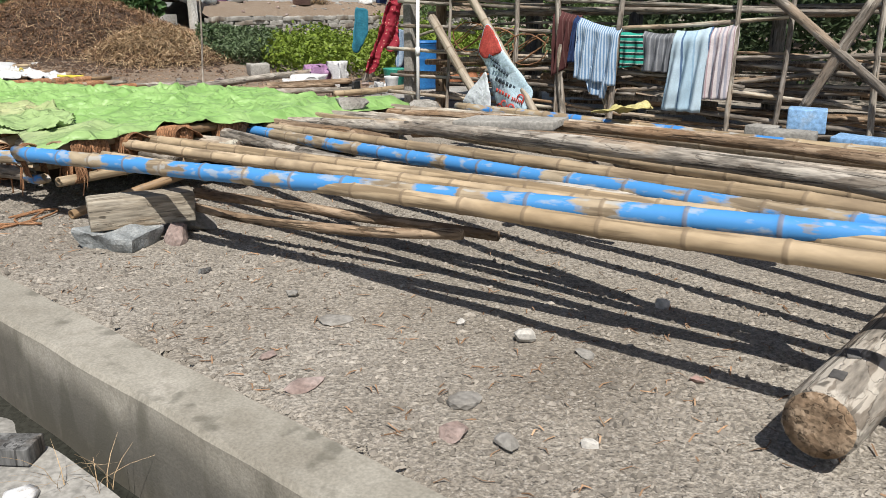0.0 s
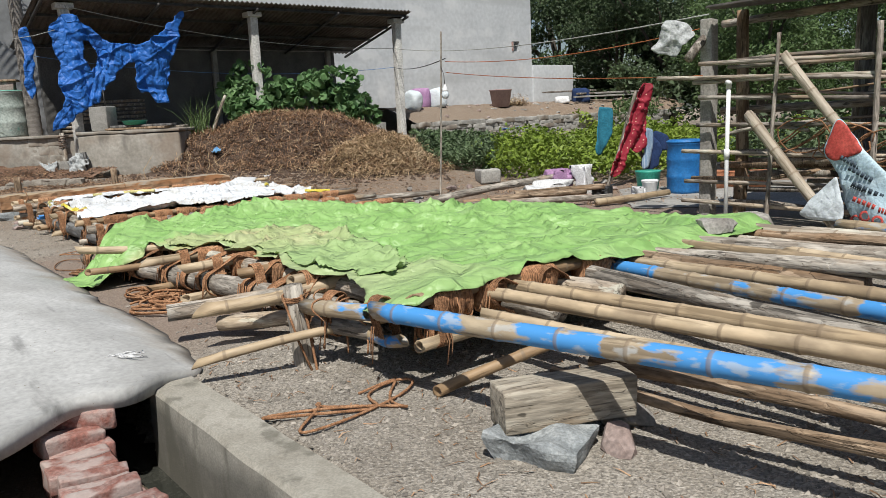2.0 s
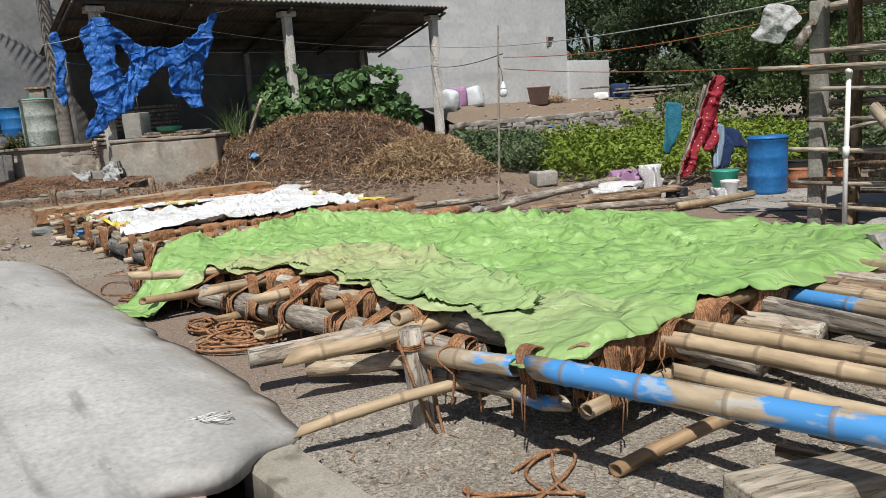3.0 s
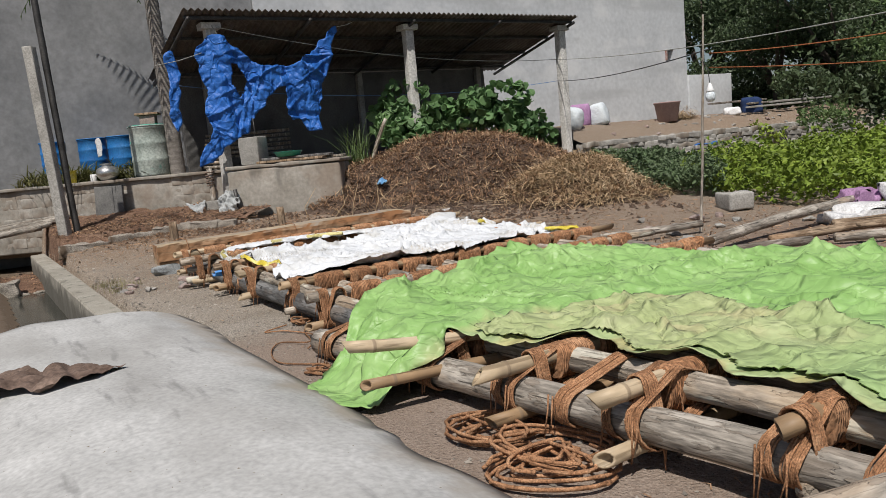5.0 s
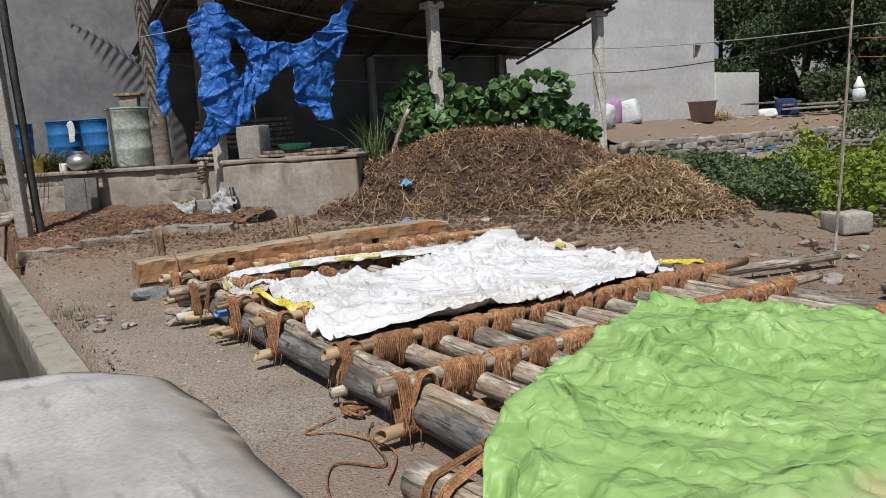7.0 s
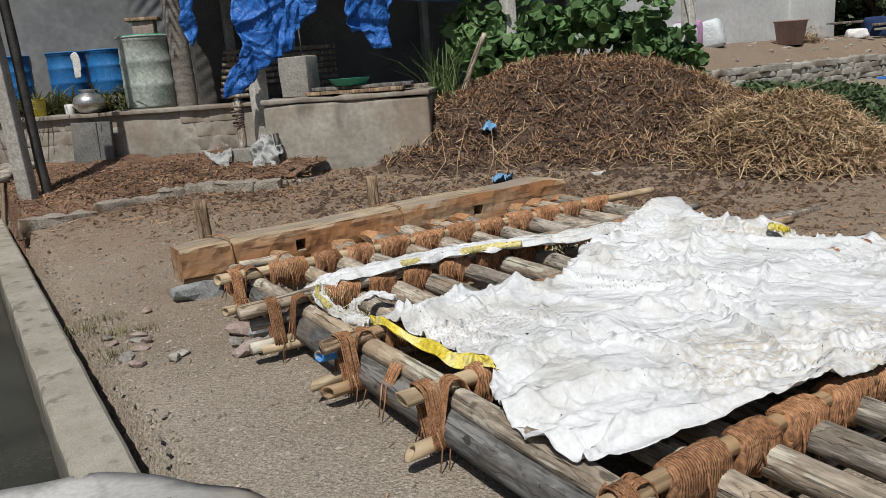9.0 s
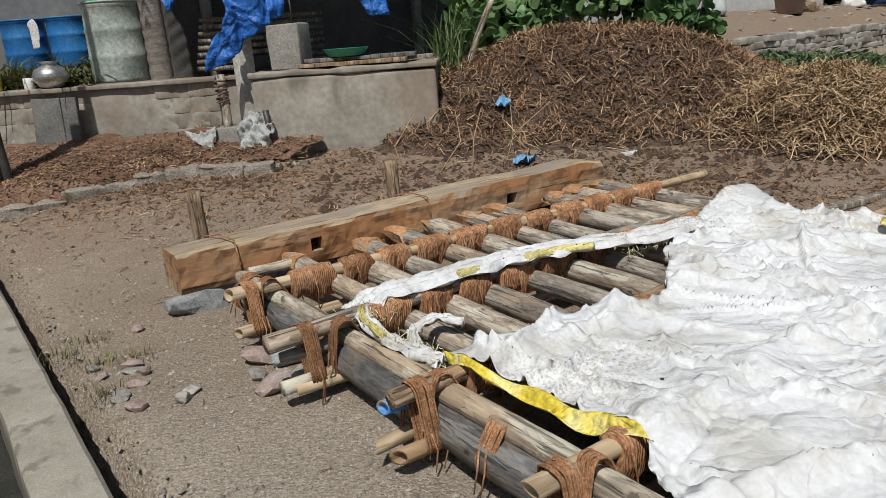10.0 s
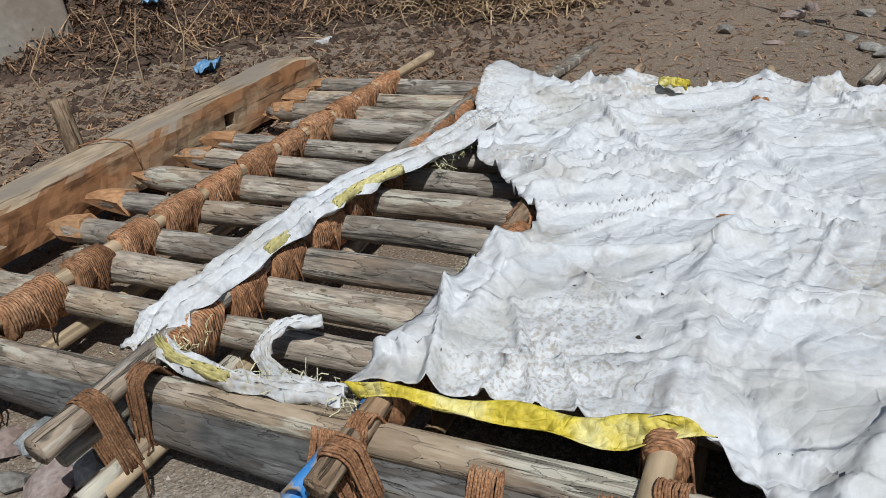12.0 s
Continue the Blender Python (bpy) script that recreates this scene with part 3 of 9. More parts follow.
def leaf(name, a, b, c):
    p = surface(name, [(0.3, a), (0.52, b), (0.74, c)], scale=1.2, fine=14, rough=0.5, bump=0.1, rnd=0.7, grime=0.2, island=True)
    m, nt, hsv, sh = p[:4]
    out = nt.nodes["Material Output"]
    tr = nt.nodes.new("ShaderNodeBsdfTranslucent")
    nt.links.new(hsv.outputs[0], tr.inputs["Color"])
    mix = nt.nodes.new("ShaderNodeMixShader")
    mix.inputs[0].default_value = 0.28
    nt.links.new(sh.outputs[0], mix.inputs[1])
    nt.links.new(tr.outputs[0], mix.inputs[2])
    nt.links.new(mix.outputs[0], out.inputs["Surface"])
    return m


LEAF_TREE = leaf("tree_leaves", (0.06, 0.1, 0.036), (0.1, 0.16, 0.058), (0.16, 0.22, 0.085))
LEAF_DARK = leaf("dark_tree_leaves", (0.045, 0.072, 0.034), (0.075, 0.11, 0.052), (0.11, 0.15, 0.07))
LEAF_ROUND = leaf("round_shrub_leaves", (0.075, 0.15, 0.06), (0.12, 0.22, 0.085), (0.19, 0.3, 0.13))
LEAF_LIME = leaf("yellow_green_leaves", (0.12, 0.18, 0.025), (0.2, 0.28, 0.04), (0.31, 0.38, 0.07))
LEAF_GREY = leaf("grey_green_leaves", (0.07, 0.11, 0.05), (0.115, 0.165, 0.08), (0.17, 0.225, 0.115))
RAGGREY = plain("dirty_plastic_rag", [(0.3, (0.3, 0.31, 0.31)), (0.7, (0.46, 0.48, 0.48))], scale=6, rough=0.6, bump=0.6, depth=0.02)
LEAF_BLADE = leaf("long_green_blades", (0.07, 0.12, 0.04), (0.12, 0.18, 0.065), (0.2, 0.27, 0.1))
LEAF_OLIVE = leaf("wilted_olive_blades", (0.08, 0.09, 0.03), (0.14, 0.145, 0.055), (0.24, 0.22, 0.1))
LEAF_DRY = leaf("dry_grass", (0.16, 0.15, 0.07), (0.25, 0.23, 0.11), (0.33, 0.3, 0.17))
PALMTRUNK = plain("ringed_palm_bark", [(0.3, (0.14, 0.125, 0.11)), (0.5, (0.23, 0.21, 0.19)), (0.7, (0.31, 0.29, 0.265))], scale=3, stretch=(1, 1, 4), fine=30, rough=0.95, bump=0.8, depth=0.02)
TREEBARK = plain("tree_bark", [(0.3, (0.06, 0.05, 0.04)), (0.7, (0.14, 0.12, 0.1))], scale=4, rough=0.95, bump=0.7)


def weave(name, stops, axis, period, rough=0.9):
    """Woven cotton with bands across one object axis; stops are (fraction, colour) steps over one period."""
    p = surface(name, [(0.3, (0.85,) * 3), (0.7, (1.0,) * 3)], scale=3, fine=90, rough=rough, bump=0.3, depth=0.003, rnd=0, grime=0.15)
    m, nt, hsv, sh = p[:4]
    x = axes(p)[axis]
    frac = calc(nt, "FRACT", calc(nt, "DIVIDE", calc(nt, "ADD", x, 20.0), period))
    rp = ramp_node(nt, stops)
    rp.color_ramp.interpolation = "CONSTANT"
    nt.links.new(frac, rp.inputs[0])
    mul = nt.nodes.new("ShaderNodeMix")
    mul.data_type, mul.blend_type = "RGBA", "MULTIPLY"
    mul.inputs["Factor"].default_value = 1.0
    nt.links.new(rp.outputs[0], mul.inputs[6])
    nt.links.new(hsv.outputs[0], mul.inputs[7])
    nt.links.new(mul.outputs[2], sh.inputs["Base Color"])
    return p


TOWEL_STRIPE = weave("blue_white_stripes", [(0, (0.5, 0.6, 0.7)), (0.5, (0.17, 0.29, 0.47))], 0, 0.024)[0]
TOWEL_BLUE = weave("pale_blue_towel", [(0, (0.42, 0.58, 0.7)), (0.4, (0.3, 0.45, 0.6)), (0.45, (0.5, 0.64, 0.74)), (0.93, (0.1, 0.17, 0.3))], 0, 0.26)[0]
TOWEL_PINK = weave("pink_grey_stripes", [(0, (0.58, 0.52, 0.54)), (0.3, (0.42, 0.3, 0.33)), (0.42, (0.62, 0.57, 0.58)), (0.75, (0.36, 0.36, 0.42))], 0, 0.07)[0]
CLOTH_GREY = weave("grey_checked_cloth", [(0, (0.15, 0.16, 0.18)), (0.7, (0.27, 0.28, 0.3))], 0, 0.045)[0]
CLOTH_MAROON = weave("maroon_checked_cloth", [(0, (0.085, 0.03, 0.03)), (0.8, (0.14, 0.07, 0.065))], 0, 0.04)[0]
CLOTH_TEAL = weave("green_black_bands", [(0, (0.03, 0.34, 0.26)), (0.45, (0.012, 0.02, 0.022)), (0.85, (0.4, 0.45, 0.42))], 2, 0.055)[0]
CLOTH_NAVY = plain("dark_blue_cloth", [(0.3, (0.015, 0.03, 0.09)), (0.7, (0.03, 0.06, 0.16))], scale=4, rough=0.95, bump=0.4)
SAREE = surface("red_dotted_saree", [(0.3, (0.2, 0.01, 0.022)), (0.7, (0.3, 0.02, 0.04))], scale=3, fine=50, rough=0.7, bump=0.3, rnd=0, grime=0.15)
sv = SAREE[1].nodes.new("ShaderNodeTexVoronoi")
sv.inputs["Scale"].default_value = 16.0
sv.inputs["Randomness"].default_value = 0.35
SAREE[1].links.new(SAREE[4].outputs["Object"], sv.inputs["Vector"])
overlay(SAREE, (0.62, 0.45, 0.3), step(SAREE, sv.outputs["Distance"], 0.2, 0.15))
SAREE = SAREE[0]
LILAC = plain("lilac_cloth", [(0.3, (0.3, 0.16, 0.3)), (0.7, (0.42, 0.26, 0.42))], scale=5, rough=0.9, bump=0.5)
TEALNET = plain("teal_net_cloth", [(0.3, (0.02, 0.16, 0.24)), (0.7, (0.05, 0.26, 0.36))], scale=9, rough=0.9, bump=0.5)
SACKWHITE = surface("printed_white_sack", [(0.3, (0.5, 0.55, 0.58)), (0.55, (0.6, 0.65, 0.68)), (0.75, (0.66, 0.7, 0.72))], scale=3, fine=60, rough=0.7, bump=0.2, rnd=0.05, grime=0.15)
crumple(SACKWHITE, 8, 0.6, 0.03)
SACKWHITE = SACKWHITE[0]
SACKBLUE = surface("printed_blue_sack", [(0.3, (0.36, 0.5, 0.58)), (0.55, (0.46, 0.6, 0.68)), (0.75, (0.56, 0.67, 0.72))], scale=3, fine=60, rough=0.7, bump=0.2, rnd=0.05, grime=0.2)
crumple(SACKBLUE, 8, 0.6, 0.03)
SACKBLUE = SACKBLUE[0]
SACKRED = plain("red_print", [(0.3, (0.42, 0.05, 0.045)), (0.7, (0.55, 0.1, 0.08))], scale=6, rough=0.7, bump=0.2)
INK = plain("dark_print", [(0.3, (0.04, 0.06, 0.08)), (0.7, (0.08, 0.11, 0.14))], scale=6, rough=0.7, bump=0.1)
BLUEPAINT = plain("sky_blue_paint", [(0.3, (0.16, 0.3, 0.52)), (0.55, (0.24, 0.42, 0.66)), (0.75, (0.4, 0.5, 0.62))], scale=7, fine=40, rough=0.7, bump=0.3)
MARK = plain("dull_orange_cord", [(0.3, (0.3, 0.09, 0.03)), (0.7, (0.42, 0.15, 0.06))], scale=8, rough=0.8)
WIRE = plain("black_cable", [(0.3, (0.03, 0.03, 0.032)), (0.7, (0.07, 0.07, 0.07))], scale=8, rough=0.6)
WIREPALE = plain("pale_cable", [(0.3, (0.32, 0.33, 0.3)), (0.7, (0.45, 0.46, 0.42))], scale=8, rough=0.6)
WIREBLUE = plain("blue_cord", [(0.3, (0.1, 0.2, 0.42)), (0.7, (0.18, 0.32, 0.55))], scale=8, rough=0.6)
# near-black tone with shade put into the colour
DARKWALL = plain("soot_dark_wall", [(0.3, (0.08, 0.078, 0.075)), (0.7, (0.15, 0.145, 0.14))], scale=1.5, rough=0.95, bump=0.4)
GLASS_LAMP = plain("milky_lamp_glass", [(0.3, (0.62, 0.68, 0.72)), (0.7, (0.76, 0.82, 0.85))], scale=8, rough=0.15, bump=0.02)


# ---- building tools ----
FR = Matrix(((0.6, 0.8, 0, -8.95), (-0.8, 0.6, 0, 13.1), (0, 0, 1, 0), (0, 0, 0, 1)))   # the lashed frame's axes: s along it, w across it
PLACE = {}


def P(s, w, z=0.0):
    return FR @ Vector((s, w, z))


def sw_of(x, y):
    dx, dy = x + 8.95, y - 13.1
    return 0.6 * dx - 0.8 * dy, 0.8 * dx + 0.6 * dy


def ease(t):
    t = min(1.0, max(0.0, t))
    return t * t * (3 - 2 * t)


def n3(x, y, z=0.0, k=1.0):
    return noise.noise(Vector((x * k, y * k, z * k + 7.3)))


def ground_z(x, y):
    s, w = sw_of(x, y)
    west = ease((0.6 - x) / 3.4)
    rise = max(0.0, min(y, 21.0) - 14.3) * 0.12 * west + max(0.0, min(y, 23.0) - 18.0) * 0.12 * (1 - west) * ease((7.0 - x) / 4.0)
    yard = -0.04 + rise + 0.012 * n3(x, y, 0, 1.7) + 0.006 * n3(x, y, 3, 6.0)
    road = -0.33 + 0.012 * n3(x, y, 5, 1.1)
    if w < -1.12 - 0.65 * ease((2.7 - s) / 0.3):
        lane = road
    elif w < -0.84:
        lane = -0.52
    else:
        lane = yard
    if -1.17 < w < -1.12 and s > 2.7:
        lane = road + (-0.52 - road) * (w + 1.17) / 0.05
    if -0.84 <= w < -0.76:
        lane = -0.52 + (yard + 0.52) * (w + 0.84) / 0.08
    return lane


def thing(name, label, category, group="", at=(0, 0, 0)):
    ob = new(name)
    ob.empty_display_size = 0.1
    ob.matrix_basis = Matrix.Translation(at)
    PLACE[ob] = Matrix.Translation(at)
    return tagged(ob, label, category, group)


def mesh_of(bm, name, mat, smooth=True):
    bmesh.ops.recalc_face_normals(bm, faces=bm.faces)
    me = bpy.data.meshes.new(name)
    bm.to_mesh(me)
    bm.free()
    for p in me.polygons:
        p.use_smooth = smooth
    me.materials.append(mat)
    return me


def part(name, bm, mat, parent=None, label="", m=None, smooth=True):
    """One mesh object in the world's place m, under a thing or a part."""
    me = bm if isinstance(bm, bpy.types.Mesh) else mesh_of(bm, name, mat, smooth)
    ob = new(name, me)
    m = m or Matrix.Identity(4)
    PLACE[ob] = m
    if parent:
        ob.parent = parent
        ob.matrix_basis = PLACE[parent].inverted() @ m
    else:
        ob.matrix_basis = m
    if label:
        ob["label"] = label
    return ob


def lone(name, bm, mat, label, category, group="", kind="", m=None, smooth=True):
    return tagged(part(name, bm, mat, None, "", m, smooth), label, category, group, kind)


def thicken(ob, t, off=0.0):
    md = ob.modifiers.new("thickness", "SOLIDIFY")
    md.thickness, md.offset = t, off
    return ob


def tube(bm, pts, radii, sides=8, caps=True, hollow=0.0):
    """A tube through points; radii one number or one for each point."""
    pts = [Vector(p) for p in pts]
    if not isinstance(radii, (list, tuple)):
        radii = [radii] * len(pts)
    rings, ref = [], None
    for i, p in enumerate(pts):
        d = (pts[min(i + 1, len(pts) - 1)] - pts[max(i - 1, 0)])
        d = d.normalized() if d.length > 1e-9 else Vector((0, 0, 1))
        if ref is None:
            ref = Vector((0, 0, 1)) if abs(d.z) < 0.9 else Vector((1, 0, 0))
        a = (ref - d * ref.dot(d)).normalized()
        ref = a
        b = d.cross(a)
        rings.append([bm.verts.new(p + (a * math.cos(2 * math.pi * k / sides) + b * math.sin(2 * math.pi * k / sides)) * radii[i]) for k in range(sides)])
    for r0, r1 in zip(rings, rings[1:]):
        for k in range(sides):
            bm.faces.new((r0[k], r0[(k + 1) % sides], r1[(k + 1) % sides], r1[k]))
    if caps:
        for ring, inner, r in ((rings[0], pts[1] - pts[0], radii[0]), (rings[-1], pts[-2] - pts[-1], radii[-1])):
            if hollow > 0:
                c = sum((v.co for v in ring), Vector()) / sides
                lip = [bm.verts.new(c + (v.co - c) * 0.72) for v in ring]
                deep = [bm.verts.new(v.co + inner.normalized() * hollow) for v in lip]
                for k in range(sides):
                    bm.faces.new((ring[k], ring[(k + 1) % sides], lip[(k + 1) % sides], lip[k]))
                    bm.faces.new((lip[k], lip[(k + 1) % sides], deep[(k + 1) % sides], deep[k]))
                bm.faces.new(deep)
            else:
                bm.faces.new(ring)
    return bm


def along(p0, p1):
    p0, p1 = Vector(p0), Vector(p1)
    return Matrix.Translation(p0) @ (p1 - p0).to_track_quat("Z", "Y").to_matrix().to_4x4()


def pole(name, p0, p1, r0, r1, mat, parent, label="", seed=0, bend=0.02, bamboo=False, tip=0.0, sides=12):
    """A log or a bamboo from p0 to p1; tip: length of a carved point at p0."""
    L = (Vector(p1) - Vector(p0)).length
    bm = bmesh.new()
    zs = []
    if bamboo:
        k = NODE_GAP * 0.5
        zs = [(0.0, 1.0)]
        while k < L - 0.02:
            zs += [(k - 0.03, 0.975), (k - 0.008, 1.02), (k, 1.075), (k + 0.008, 1.02), (k + 0.03, 0.975)]
            k += NODE_GAP
        zs = [q for q in zs if 0 <= q[0] < L - 0.005] + [(L, 1.0)]
    else:
        n = max(4, int(L / 0.085))
        zs = [(L * i / n, 1.0) for i in range(n + 1)]
        if tip:
            zs = [(0, 0.42), (tip * 0.5, 0.78), (tip, 1.0)] + [q for q in zs if q[0] > tip + 0.02]
    pts, rad = [], []
    for z, f in zs:
        bow = bend * math.sin(math.pi * z / L)
        pts.append((bow * n3(seed, 1, 0, 3.1) * 2 + 0.008 * n3(z, seed, 2, 1.7), bow * n3(seed, 9, 0, 3.3) * 2 + 0.008 * n3(z, seed, 8, 1.7), z))
        r = r0 + (r1 - r0) * z / L
        rad.append(r * f * (1 + (0.02 if bamboo else 0.09) * n3(z, seed, 5, 3.0)))
    tube(bm, pts, rad, sides, True, 0.05 if bamboo else 0.0)
    if bamboo:
        rr = random.Random(seed)
        t0, t1 = (rr.uniform(-1.1, 1.1), rr.uniform(-1.1, 1.1)), (rr.uniform(-0.9, 0.9), rr.uniform(-0.9, 0.9))
        for v in bm.verts:
            f0, f1 = max(0, 1 - v.co.z / 0.09), max(0, 1 - (L - v.co.z) / 0.09)
            v.co.z += f0 * (t0[0] * v.co.x + t0[1] * v.co.y) + f1 * (t1[0] * v.co.x + t1[1] * v.co.y)
    else:
        for v in bm.verts:
            q = v.co
            if q.xy.length > 0.01:
                v.co += Vector((q.x, q.y, 0)).normalized() * r0 * (0.09 * n3(q.x * 30 + seed, q.y * 30, q.z * 3) + 0.22 * max(0, n3(q.x * 14 + seed, q.y * 14, q.z * 5) - 0.35))
    return part(name, bm, mat, parent, label, along(p0, p1))


def box(bm, x0, x1, y0, y1, z0, z1, bevel=0.0):
    g = bmesh.ops.create_cube(bm, size=1.0)["verts"]
    for v in g:
        v.co = Vector(((x0 + x1) / 2 + v.co.x * (x1 - x0), (y0 + y1) / 2 + v.co.y * (y1 - y0), (z0 + z1) / 2 + v.co.z * (z1 - z0)))
    if bevel:
        es = {e for v in g for e in v.link_edges}
        bmesh.ops.bevel(bm, geom=list(es), offset=bevel, segments=2, affect="EDGES", profile=0.6)
    return bm


def rough_box(x0, x1, y0, y1, z0, z1, cut=0.12, amp=0.012, bevel=0.01, seed=0, k=3.0):
    """A box with uneven faces and worn edges."""
    bm = bmesh.new()
    box(bm, x0, x1, y0, y1, z0, z1)
    n = [max(1, min(24, int(d / cut))) for d in (x1 - x0, y1 - y0, z1 - z0)]
    for axis in range(3):
        lo, hi = ((x0, x1), (y0, y1), (z0, z1))[axis]
        for i in range(1, n[axis]):
            co, no = [0, 0, 0], [0, 0, 0]
            co[axis], no[axis] = lo + (hi - lo) * i / n[axis], 1
            bmesh.ops.bisect_plane(bm, geom=bm.verts[:] + bm.edges[:] + bm.faces[:], plane_co=co, plane_no=no)
    if bevel:
        es = [e for e in bm.edges if len(e.link_faces) == 2 and e.link_faces[0].normal.dot(e.link_faces[1].normal) < 0.5]
        bmesh.ops.bevel(bm, geom=es, offset=bevel, segments=2, affect="EDGES", profile=0.6)
    bm.normal_update()
    for v in bm.verts:
        v.co += v.normal * amp * n3(v.co.x + seed, v.co.y, v.co.z, k) * 1.6
    return bm


def stone_bm(rx, ry, rz, seed, sub=2, amp=0.28, flat=0.55):
    bm = bmesh.new()
    bmesh.ops.create_icosphere(bm, subdivisions=sub, radius=1.0)
    for v in bm.verts:
        q = v.co.copy()
        f = 1 + amp * n3(q.x + seed * 3.1, q.y, q.z, 1.1) + amp * 0.5 * n3(q.x + seed, q.y + 5, q.z, 2.6)
        q = Vector((max(-0.8, min(0.8, q.x * f)), max(-0.8, min(0.8, q.y * f)), max(-flat, min(0.8, q.z * f))))
        v.co = Vector((q.x * rx / 0.8, q.y * ry / 0.8, q.z * rz / 0.8))
    rr = random.Random(seed)
    for _ in range(9):
        n_ = Vector((rr.gauss(0, 1), rr.gauss(0, 1), rr.gauss(0, 0.8))).normalized()
        lim = rr.uniform(0.62, 0.85)
        for v in bm.verts:
            q = Vector((v.co.x / rx, v.co.y / ry, v.co.z / rz))
            over = q.dot(n_) - lim
            if over > 0 and amp < 0.5 and sub < 3:
                q -= n_ * over
                v.co = Vector((q.x * rx, q.y * ry, q.z * rz))
    return bm


def stone(x, y, rx, ry, rz, mat, label, group="", turn=0, seed=0, z=None, name="stone"):
    z = ground_z(x, y) if z is None else z
    return lone(name, stone_bm(rx, ry, rz, seed), mat, label, "stone", group, m=Matrix.Translation((x, y, z + rz * 0.6)) @ pose(0, 0, 0, 0, 0, turn), smooth=False)


def lathe(bm, prof, sides=24, m=None):
    """A turned body from (radius, height) pairs."""
    m = m or Matrix.Identity(4)
    rings = [[bm.verts.new(m @ Vector((r * math.cos(2 * math.pi * k / sides), r * math.sin(2 * math.pi * k / sides), z))) for k in range(sides)] for r, z in prof]
    for a, b in zip(rings, rings[1:]):
        for k in range(sides):
            bm.faces.new((a[k], a[(k + 1) % sides], b[(k + 1) % sides], b[k]))
    bm.faces.new(rings[0])
    bm.faces.new(rings[-1])
    return bm


def inside(poly, x, y):
    hit = False
    for (x0, y0), (x1, y1) in zip(poly, poly[1:] + poly[:1]):
        if (y0 > y) != (y1 > y) and x < (x1 - x0) * (y - y0) / (y1 - y0) + x0:
            hit = not hit
    return hit


def draped(poly, height, step_m, jag=0.02, seed=0):
    """A sheet over (s, w): grid cells inside an outline, with heights from a function; the rim is drawn in to the outline."""
    xs, ys = [p[0] for p in poly], [p[1] for p in poly]
    nx, ny = int((max(xs) - min(xs)) / step_m) + 2, int((max(ys) - min(ys)) / step_m) + 2
    x0, y0 = min(xs) - step_m / 2, min(ys) - step_m / 2
    bm, grid = bmesh.new(), {}

    def vert(i, j):
        if (i, j) not in grid:
            x, y = x0 + i * step_m, y0 + j * step_m
            grid[i, j] = bm.verts.new((x, y, height(x, y)))
        return grid[i, j]

    for i in range(nx):
        for j in range(ny):
            cx, cy = x0 + (i + 0.5) * step_m, y0 + (j + 0.5) * step_m
            if inside(poly, cx + jag * n3(cx, cy, seed, 5.0), cy + jag * n3(cx, cy, seed + 4, 5.0)):
                bm.faces.new((vert(i, j), vert(i + 1, j), vert(i + 1, j + 1), vert(i, j + 1)))
    rim = [v for v in bm.verts if v.is_boundary]
    for _ in range(3):
        moved = {}
        for v in rim:
            ns_ = [e.other_vert(v) for e in v.link_edges if e.is_boundary]
            if len(ns_) == 2:
                moved[v] = v.co * 0.4 + (ns_[0].co + ns_[1].co) * 0.3
        for v, c in moved.items():
            v.co = c
    return bm


def blades(bm, x, y, z, n, h, spread, width, lean=0.5, seed=0):
    rnd = random.Random(seed)
    for _ in range(n):
        a, r = rnd.uniform(0, 6.283), rnd.uniform(0, spread)
        bx_, by_ = x + r * math.cos(a), y + r * math.sin(a)
        hh, la, b = h * rnd.uniform(0.5, 1.1), lean * rnd.uniform(0.2, 1.2), rnd.uniform(0, 6.283)
        side_ = Vector((-math.sin(b), math.cos(b), 0)) * width
        prev = None
        for k in range(4):
            f = k / 3
            c = Vector((bx_ + math.cos(b) * la * hh * f * f, by_ + math.sin(b) * la * hh * f * f, z + hh * (f - 0.25 * la * f * f)))
            wv = side_ * (1 - f * 0.85)
            cur = (bm.verts.new(c - wv), bm.verts.new(c + wv))
            if prev:
                bm.faces.new((prev[0], prev[1], cur[1], cur[0]))
            prev = cur
    return bm


def leaf_cloud(points, size, seed, up=0.3, sides=4, stretch=1.6):
    """Many small leaves, one at each point, as one mesh from plain lists."""
    rnd = random.Random(seed)
    vs, fs = [], []
    for p in points:
        d = Vector((rnd.gauss(0, 1), rnd.gauss(0, 1), rnd.gauss(0, 1) * 0.7 + up)).normalized()
        t = d.orthogonal().normalized()
        t = Matrix.Rotation(rnd.uniform(0, 6.28), 3, d) @ t
        b = d.cross(t)
        sz = size * rnd.uniform(0.6, 1.3)
        base = len(vs)
        for k in range(sides):
            a = 2 * math.pi * k / sides
            q = Vector(p) + t * (math.cos(a) * sz * stretch * 0.5) + b * (math.sin(a) * sz * 0.5) + d * (0.12 * sz * math.cos(2 * a))
            vs.append(q[:])
        fs.append(tuple(range(base, base + sides)))
    return vs, fs


def list_mesh(name, vs, fs, mat):
    me = bpy.data.meshes.new(name)
    me.from_pydata(vs, [], fs)
    me.materials.append(mat)
    me.update()
    return me


